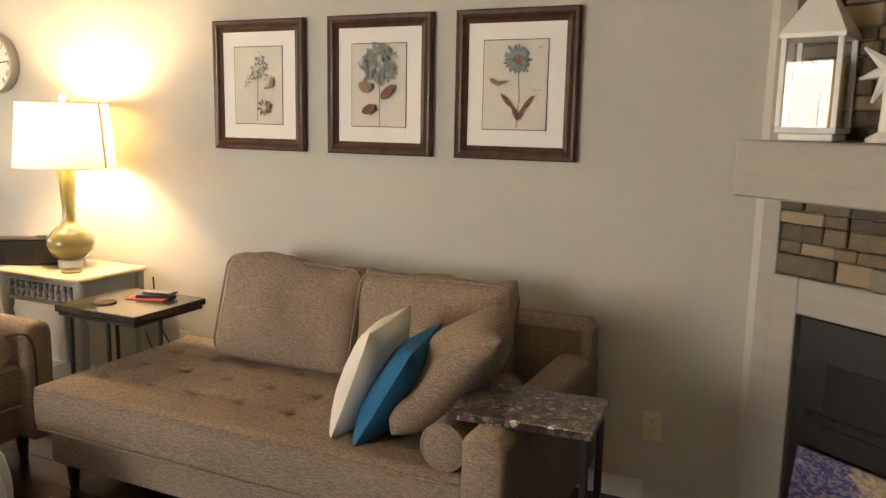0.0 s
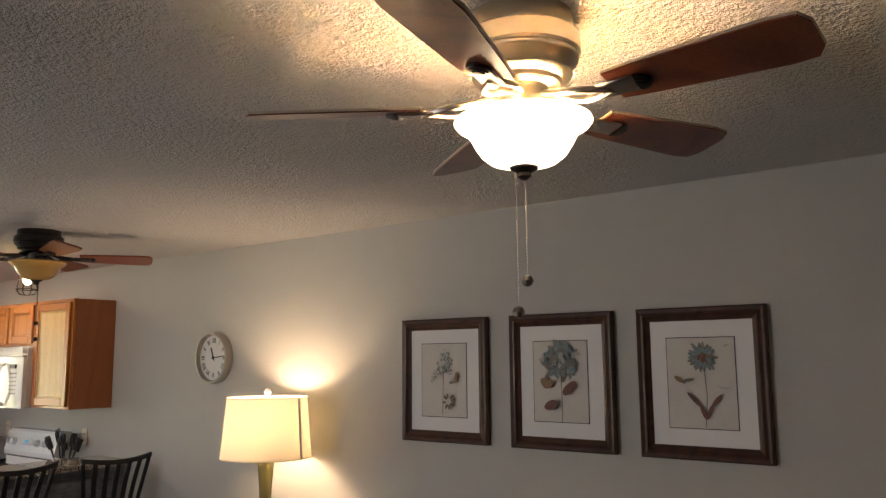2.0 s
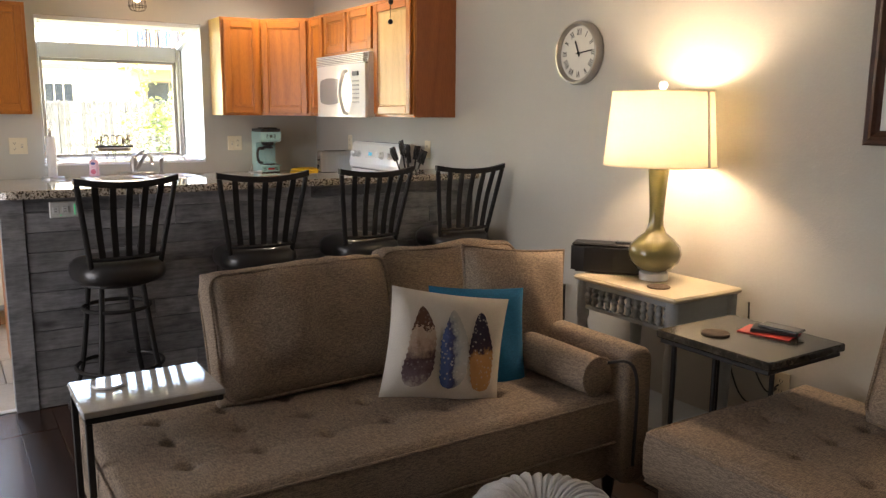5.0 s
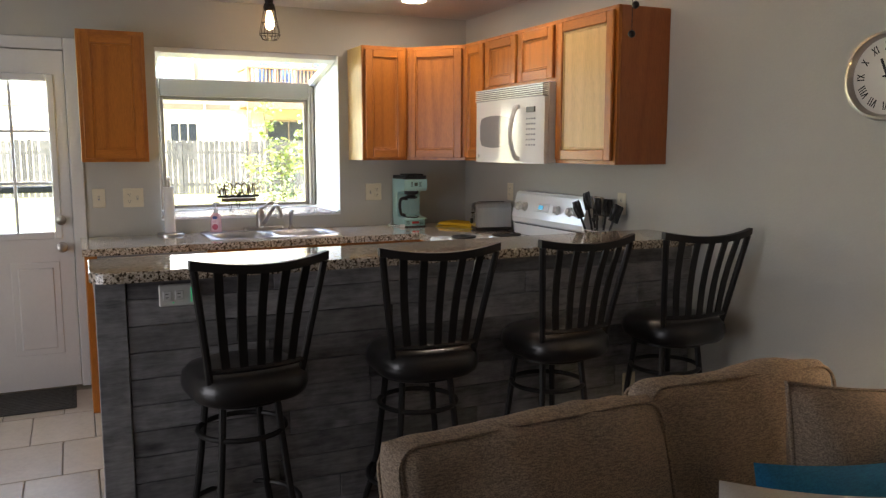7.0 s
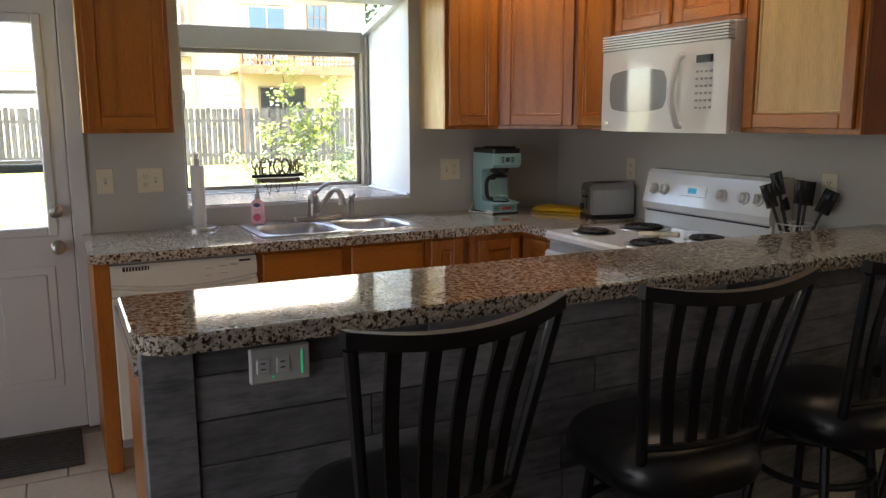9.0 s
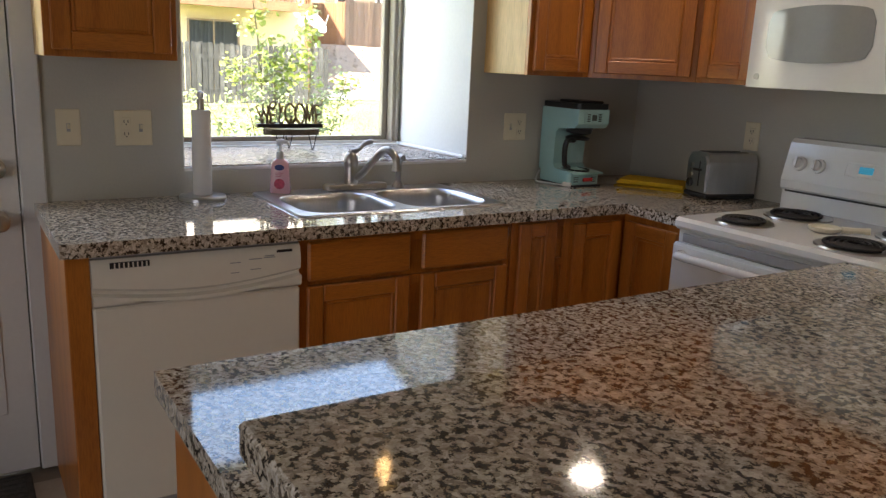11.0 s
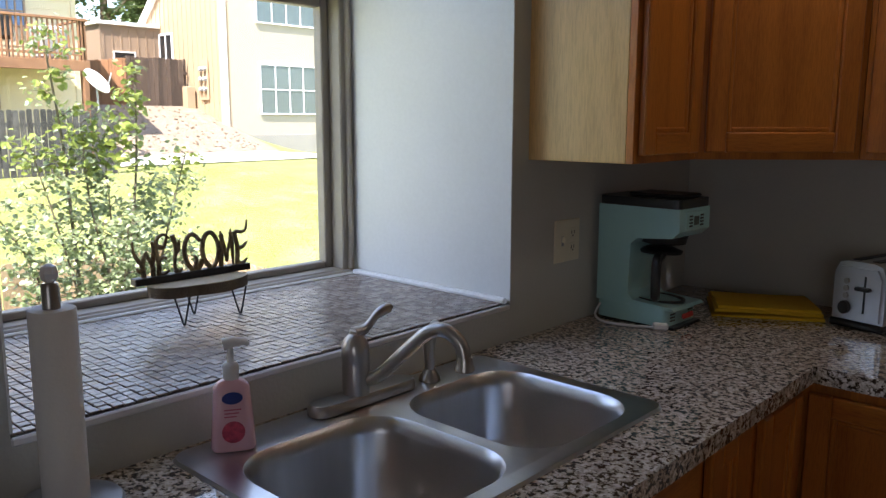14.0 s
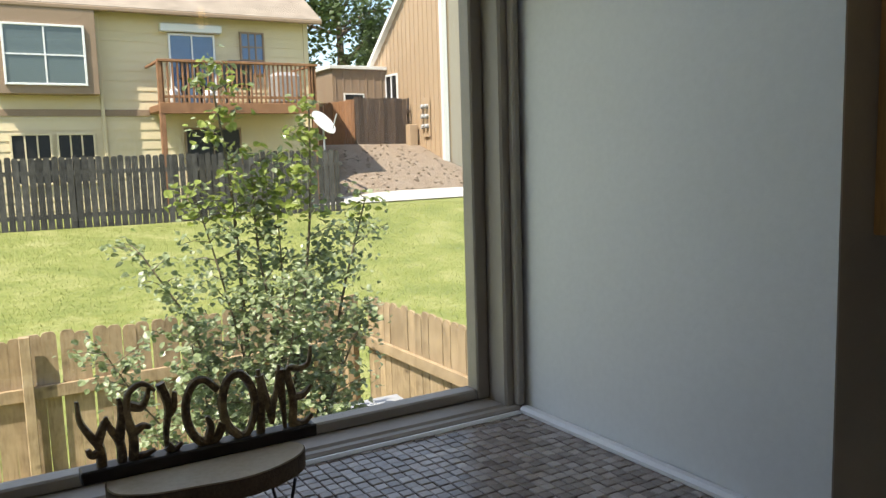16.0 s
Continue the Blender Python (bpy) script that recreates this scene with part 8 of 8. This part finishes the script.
ac = thing("utility_box", "pale metal utility box with a sloping lid in the yard", "utility box", at=(-11.3, 3.7, -0.95))
part("body", box(B(), -11.6, -11.0, 3.4, 3.95, -0.98, -0.26, 0.01), "greyplastic", ac)
part("lid", prism(B(), [(-11.62, -0.26), (-10.98, -0.26), (-10.98, -0.22), (-11.62, -0.16)], 3.38, 3.97, "y"), "greyplastic", ac)
settle(ac)

# yellow house
yh = thing("house", "yellow lap-sided two-storey house with a wooden balcony", "house", at=(-30.0, 0.0, 0.2))
HX = -27.5
part("core", box(B(), -36.0, HX - 0.02, -10.0, 9.76, 0.0, 5.15), "siding", yh)
z = 0.2
while z < 5.1:
    bm = B()
    prism(bm, [(HX - 0.02, z), (HX + 0.022, z), (HX + 0.004, min(5.14, z + 0.235)), (HX - 0.02, min(5.14, z + 0.235))], -10.0, 9.76, "y")
    part("siding_board", bm, "siding", yh)
    z += 0.235
part("trim_band", box(B(), HX - 0.01, HX + 0.05, -10.0, 5.55, 2.64, 2.80, 0.005), "brown", yh)
part("corner_board", box(B(), HX - 0.05, HX + 0.045, 9.66, 9.79, 0.1, 5.14, 0.005), "siding", yh)
part("downspout", box(B(), HX + 0.03, HX + 0.1, 4.44, 4.52, 0.2, 5.05, 0.01), "siding", yh)
rf = B()
prism(rf, [(HX + 0.45, 5.06), (HX + 0.45, 5.16), (-31.8, 8.1), (-36.4, 5.16), (-36.4, 5.06), (-31.8, 7.95)], -10.4, 10.05, "y")
roof = part("roof", fixn(rf), "shingle", yh, "mottled tan shingle roof")
part("gutter", box(B(), HX + 0.36, HX + 0.47, -10.4, 10.05, 5.04, 5.14, 0.02), "brown", roof)
bay = part("bay", box(B(), HX, HX + 0.45, 2.2, 4.40, 3.12, 5.04, 0.01), "brown", yh, "brown trimmed bay")


def far_window(parent, x, y0, y1, z0, z1, cols, rows, mat="blind", frame_mat="white", bars=True):
    w = part("window", box(B(), x, x + 0.03, y0, y1, z0, z1), mat, parent)
    fr = B()
    t = 0.05
    for a, b, c_, d in ((y0 - t, y0, z0 - t, z1 + t), (y1, y1 + t, z0 - t, z1 + t), (y0, y1, z0 - t, z0), (y0, y1, z1, z1 + t)):
        box(fr, x, x + 0.06, a, b, c_, d, 0.005)
    part("frame", fr, frame_mat, w)
    for k in range(1, cols):
        y = y0 + (y1 - y0) * k / cols
        part("bar", box(B(), x + 0.03, x + 0.05, y - 0.018, y + 0.018, z0, z1), frame_mat, w)
    for k in range(1, rows):
        zz = z0 + (z1 - z0) * k / rows
        part("bar", box(B(), x + 0.03, x + 0.049, y0, y1, zz - 0.018, zz + 0.018), frame_mat, w)
    return w


far_window(yh, HX + 0.45, 2.5, 4.10, 3.36, 4.62, 2, 2)
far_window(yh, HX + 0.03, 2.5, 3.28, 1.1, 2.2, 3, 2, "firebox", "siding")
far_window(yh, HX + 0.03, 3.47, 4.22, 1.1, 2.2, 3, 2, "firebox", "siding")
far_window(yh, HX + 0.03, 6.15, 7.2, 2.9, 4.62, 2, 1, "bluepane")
part("awning_box", box(B(), HX + 0.02, HX + 0.2, 5.9, 7.42, 4.7, 4.9, 0.02), "white", yh)
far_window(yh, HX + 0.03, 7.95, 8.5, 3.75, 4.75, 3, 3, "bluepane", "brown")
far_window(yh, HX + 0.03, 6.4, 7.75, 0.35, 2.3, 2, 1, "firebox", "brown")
settle(yh)
dk = thing("balcony", "brown timber balcony with railing on the yellow house", "balcony", at=(-26.8, 7.5, 0.2))
part("deck", box(B(), HX + 0.03, -26.0, 5.55, 9.36, 2.7, 2.86, 0.01), "deckwood", dk)
part("fascia", box(B(), -26.0, -25.95, 5.5, 9.41, 2.62, 2.87, 0.006), "deckwood", dk)
part("top_rail", box(B(), -26.06, -25.93, 5.5, 9.41, 3.80, 3.86, 0.006), "deckwood", dk)
part("low_rail", box(B(), -26.03, -25.97, 5.55, 9.36, 2.98, 3.04, 0.004), "deckwood", dk)
for k in range(33):
    y = 5.6 + k * 0.1155
    part("baluster", box(B(), -26.0, -25.96, y - 0.02, y + 0.02, 2.87, 3.80, 0.003), "deckwood", dk)
for y in (5.55, 9.3):
    part("post", box(B(), -26.08, -25.96, y - 0.06, y + 0.06, 0.15, 3.84, 0.006), "deckwood", dk)
    part("side_rail", box(B(), HX + 0.03, -26.06, y - 0.04, y + 0.04, 3.80, 3.85, 0.004), "deckwood", dk)
settle(dk)
gr = thing("grill", "covered black grill on the balcony", "grill", at=(-26.7, 7.7, 2.86))
part("cover", box(B(), -27.0, -26.4, 7.2, 7.9, 3.3, 3.95, 0.08), "black", gr)
for y in (7.28, 7.82):
    part("leg", box(B(), -26.75, -26.65, y - 0.03, y + 0.03, 2.86, 3.3), "black", gr)
settle(gr)
tb = tagged(part("covered_chair", box(B(), -27.1, -26.4, 8.45, 9.15, 2.862, 3.7, 0.1), "greyplastic"), "grey covered patio chair on the balcony", "chair")
for y, z in ((5.95, 3.15), (6.75, 3.2)):
    tagged(part("gas_cylinder", lathe(B(), [(0.11, 0), (0.15, 0.05), (0.15, 0.26), (0.1, 0.34), (0.05, 0.36), (0.05, 0.42)], (-26.4, y, 2.86), 14), "white", None, "", True), "white gas cylinder on the balcony", "gas cylinder", "cylinders")


def patio_chair(x, y):
    """A dark slatted garden chair that faces the yard."""
    o = thing("patio_chair", "dark slatted patio chair on the timber balcony", "chair", "balcony chairs", (x, y, 2.86))
    for k in range(6):
        part("back_slat", box(B(), x - 0.24, x - 0.21, y - 0.24 + k * 0.085, y - 0.19 + k * 0.085, 3.28, 3.86, 0.005), "darkmetal", o)
    part("back_rail", box(B(), x - 0.25, x - 0.20, y - 0.26, y + 0.26, 3.86, 3.92, 0.01), "darkmetal", o)
    part("seat", box(B(), x - 0.25, x + 0.25, y - 0.26, y + 0.26, 3.27, 3.31, 0.01), "darkmetal", o)
    for dx, dy in ((-0.22, -0.23), (-0.22, 0.23), (0.22, -0.23), (0.22, 0.23)):
        part("leg", box(B(), x + dx - 0.025, x + dx + 0.025, y + dy - 0.025, y + dy + 0.025, 2.862, 3.27), "darkmetal", o)
    for dy in (-0.25, 0.25):
        part("armrest", box(B(), x - 0.24, x + 0.24, y + dy - 0.03, y + dy + 0.03, 3.50, 3.53, 0.008), "darkmetal", o)
    return settle(o)


patio_chair(-26.6, 6.45)
ds = thing("satellite_dish", "white satellite dish on a pole", "satellite dish", at=(-24.2, 9.0, 0.2))
part("pole", rod(B(), (-24.2, 8.82, 0.1), (-24.2, 8.76, 2.25), 0.025, 8), "greyplastic", ds)
DN = Vector((0.66, 0.42, 0.62)).normalized()
DA = Vector((0, 0.825, -0.565))
DM = Matrix.Translation((-24.15, 8.74, 2.30)) @ Matrix((DA, DN.cross(DA), DN)).transposed().to_4x4()
part("reflector", moved(fixn(rings(B(), [[(r * math.cos(math.tau * i / 28), r * math.sin(math.tau * i / 28), 0.35 * r * r + dz) for i in range(28)] for r, dz in ((0.02, 0), (0.2, 0), (0.34, 0), (0.34, -0.02), (0.2, -0.02), (0.02, -0.02))])), DM), "white", ds, "", True)
part("receiver", rod(B(), (-24.15, 8.95, 2.08), (-23.98, 9.02, 2.5), 0.018, 6), "greyplastic", ds)
settle(ds)

# tan house with its gable, shed and gate
th = thing("house", "tan house with vertical battens and a gable end", "house", at=(-31.0, 15.0, 0.5))
gable = [(-29.0, -0.2), (-29.0, 9.03), (-34.2, 4.82), (-42.0, 4.82), (-42.0, -0.2)]
part("gable_wall", prism(B(), gable, 15.0, 15.25, "y"), "tan", th)
k = 0
x = -29.35
while x > -34.3:
    top = 9.03 + (x + 29.0) * 0.81
    part("batten", box(B(), x - 0.03, x + 0.03, 14.975, 15.0, 0.3, top - 0.05, 0.004), "tan", th)
    x -= 0.3
part("front_wall", box(B(), -29.25, -29.0, 15.25, 27.0, -0.3, 9.0), "tangrey", th)
part("corner_board", box(B(), -29.1, -28.96, 14.94, 15.14, 0.4, 9.0, 0.008), "trim", th)
part("base_course", box(B(), -29.0, -28.97, 15.14, 27.0, 0.2, 0.95, 0.004), "foundation", th)
rf = B()
prism(rf, [(-28.8, 9.1), (-28.8, 9.28), (-34.5, 4.66), (-34.5, 4.48)], 14.8, 27.0, "y")
part("roof", fixn(rf), "trim", th, "pale trimmed roof edge")
far_window(th, -28.99, 16.38, 18.70, 1.68, 3.26, 4, 2, "blind")
far_window(th, -28.99, 16.30, 18.65, 4.66, 6.2, 4, 2, "blind")
sw = part("side_window", box(B(), -32.95, -32.15, 14.96, 15.0, 3.5, 4.35), "firebox", th)
fr = B()
for a, b, c_, d in ((-33.02, -32.95, 3.44, 4.42), (-32.15, -32.08, 3.44, 4.42), (-32.95, -32.15, 3.44, 3.5), (-32.95, -32.15, 4.35, 4.42), (-32.58, -32.52, 3.5, 4.35)):
    box(fr, a, b, 14.93, 15.0, c_, d, 0.004)
part("frame", fr, "white", sw)
part("meter_board", box(B(), -30.35, -29.85, 14.93, 14.97, 2.1, 3.4, 0.005), "tan", th)
for i in range(3):
    for j in range(2):
        part("meter", moved(lathe(B(), [(0.075, 0), (0.075, 0.09), (0.05, 0.12)], (0, 0, 0), 14), pose(-30.22 + j * 0.24, 14.93, 2.45 + i * 0.33, 90)), "greyplastic", th)
settle(th)
shd = thing("shed", "small brown flat-roofed shed between the houses", "shed", at=(-34.0, 13.9, 1.5))
part("wall", box(B(), -35.5, -33.0, 12.85, 14.98, 1.0, 4.6), "brown", shd)
for k in range(7):
    part("batten", box(B(), -33.0, -32.98, 12.95 + k * 0.3, 12.99 + k * 0.3, 1.6, 4.55), "brown", shd)
part("roof", box(B(), -35.6, -32.9, 12.75, 14.97, 4.6, 4.72, 0.01), "trim", shd)
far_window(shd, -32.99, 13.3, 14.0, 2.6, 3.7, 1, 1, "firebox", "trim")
settle(shd)
fence("dark stained plank gate beside the tan house", (-31.1, 12.8), (-31.1, 14.9), 0.15, 0.145, "redfence", 3.45, 1.55, (3.0, 2.0), (0.05, 2.05), 9, -1)
fence("brown plank fence running back to the shed", (-31.15, 12.8), (-34.5, 12.3), 0.15, 0.145, "deckwood", 3.4, 1.5, (3.0, 2.0), (), 10, 1)
ub = tagged(part("utility_pillar", box(B(), -30.95, -30.65, 14.6, 14.92, 1.0, 2.55, 0.02), "tan"), "tan metal utility pillar beside the wall", "utility box")


# trees behind the houses
def tree(at, height, spread, seed, count):
    t = thing("tree", "tall leafy green tree behind the houses", "tree", "trees", at)
    q = random.Random(seed)
    base = Vector(at)
    part("trunk", tube(B(), smooth_path([base, base + Vector((0.2, 0.1, height * 0.3)), base + Vector((-0.2, 0.3, height * 0.6)), base + Vector((0.1, 0.0, height * 0.9))], 4), [0.38, 0.36, 0.34, 0.32, 0.3, 0.28, 0.25, 0.22, 0.2, 0.16, 0.12, 0.08, 0.04], 10), "bark", t, "", True)
    spots = []
    for k in range(16):
        a, h = q.uniform(0, math.tau), q.uniform(0.3, 0.85)
        p = base + Vector((0, 0, height * h))
        ln = spread * q.uniform(0.5, 1.0) * (1.1 - 0.5 * h)
        e = p + Vector((math.cos(a) * ln, math.sin(a) * ln, ln * q.uniform(0.2, 0.8)))
        part("limb", tube(B(), [p, p.lerp(e, 0.5) + Vector((0, 0, 0.3)), e], [0.13, 0.08, 0.02], 6), "bark", t, "", True)
        for c_ in range(6):
            cc = p.lerp(e, q.uniform(0.4, 1.1)) + Vector((q.gauss(0, 0.6), q.gauss(0, 0.6), q.gauss(0, 0.5)))
            r = q.uniform(0.5, 1.1)
            for _ in range(count // 96):
                spots.append(cc + Vector((q.gauss(0, r * 0.5), q.gauss(0, r * 0.5), q.gauss(0, r * 0.4))))
    foliage("crown", spots, 0.28, "treeleaf", t, seed + 1)
    return settle(t)


tree((-46.0, 16.2, 1.5), 12.5, 6.0, 31, 6500)
tree((-52.0, 21.5, 1.5), 12.0, 6.5, 32, 6500)
tree((-60.0, 12.0, 1.0), 15.0, 7.0, 33, 5000)
tree((-50.0, 31.0, 1.0), 15.0, 7.0, 34, 4000)

# ---- pieces: boards, tiles and planks ----


def piece_mesh(name, mat, *dims, c=0.002):
    bm = box(B(), *dims, c)
    me = bpy.data.meshes.new(name)
    bm.to_mesh(me)
    bm.free()
    me.materials.append(M[mat])
    return me


def lay(me, name, parent, m):
    ob = new(name, me)
    ob.parent = parent
    ob.matrix_basis = m
    return ob


floor_ob = bpy.data.objects["floor"]
fb = random.Random(2)
boards = {}
y = -2.4
while y < WY - 0.02:
    w = min(0.15, WY - y)
    x = -5.05
    first = fb.uniform(0.3, 1.2)
    while x < 2.99:
        ln = min(first, 3.0 - x)
        first = 1.2
        key = (round(ln, 2), round(w, 3))
        if key not in boards:
            boards[key] = piece_mesh("floor_board", "floorwood", 0.001, round(ln, 2) - 0.001, 0.0007, w - 0.0007, -0.012, 0.0, c=0.0015)
        lay(boards[key], "floor_board", floor_ob, Matrix.Translation((x, y, 0)))
        x += ln
    y += w
tile = piece_mesh("floor_tile", "floortile", 0.003, 0.447, 0.003, 0.297, -0.012, 0.0, c=0.003)
row = 0
x = -5.055 - 0.45
while x > WX - 0.46:
    y = -2.4 - (0.15 if row % 2 else 0.0)
    while y < WY:
        if not (x < WX - 0.3):
            lay(tile, "floor_tile", floor_ob, Matrix.Translation((x, y, 0)))
        y += 0.3
    x -= 0.45
    row += 1
tagged(part("floor_strip", box(B(), -5.075, -5.035, -2.4, 0.775, 0.0005, 0.007, 0.003), "trim", floor_ob), "pale threshold strip")

# grey boards on the bar front
pw = bpy.data.objects["wall_peninsula"]
lay(piece_mesh("corner_plank", "planks", -5.04, -5.012, 0.757, 0.853, 0.0, 1.0055), "plank", pw, Matrix.Identity(4))
lay(piece_mesh("end_plank", "planks", -5.0395, -5.09, 0.757, 0.774, 0.0, 1.0055), "plank", pw, Matrix.Identity(4))
pr = random.Random(14)
for r in range(11):
    z0, z1 = 0.003 + r * 0.0935, min(1.005, 0.003 + (r + 1) * 0.0935 - 0.0025)
    y = 0.855
    step = pr.uniform(0.35, 0.95)
    while y < WY - 0.01:
        e = min(WY - 0.002, y + step)
        if WY - e < 0.15:
            e = WY - 0.002
        me = piece_mesh("plank", "planks", -5.04, -5.018 + pr.uniform(-0.002, 0.002), y, e - 0.002, z0, z1)
        lay(me, "plank", pw, Matrix.Identity(4))
        y = e
        step = pr.choice((0.6, 0.9, 1.2))

# mosaic on the window shelf
sill = bpy.data.objects["window_sill_base"]
P = 0.0192
chips = [piece_mesh("mosaic_tile", "mosaic", 0.0008, P - 0.0008, 0.0008, P - 0.0008, -0.004, dz, c=0.0012) for dz in (0.0030, 0.0036, 0.0042)]
mz = random.Random(6)
chip_m = M["mosaic"].copy()
chip_m.name = "stone_mosaic_joined"
nt = chip_m.node_tree
for nd in [n for n in nt.nodes if n.type == "OBJECT_INFO"]:
    geo = nt.nodes.new("ShaderNodeNewGeometry")
    for link in [l for l in nt.links if l.from_node == nd]:
        nt.links.new(geo.outputs["Random Per Island"], link.to_socket)
bm = B()
nx, ny = int(0.58 / P), int(1.165 / P)
for i in range(nx):
    for j in range(ny):
        x, y = -7.984 + i * P, 1.207 + j * P
        if 13 <= i < 23 and j >= 30 and y < 2.30:
            lay(mz.choice(chips), "mosaic_tile", sill, Matrix.Translation((x, y, 1.0125)))
        else:
            t = mz.choice((0.0030, 0.0036, 0.0042))
            box(bm, x + 0.0008, x + P - 0.0008, y + 0.0008, y + P - 0.0008, 1.0085, 1.0125 + t, 0.0012)
ob = part("mosaic_tiles", bm, chip_m, sill)
tagged(ob, "brown and grey stone mosaic tiles", kind="stuff")
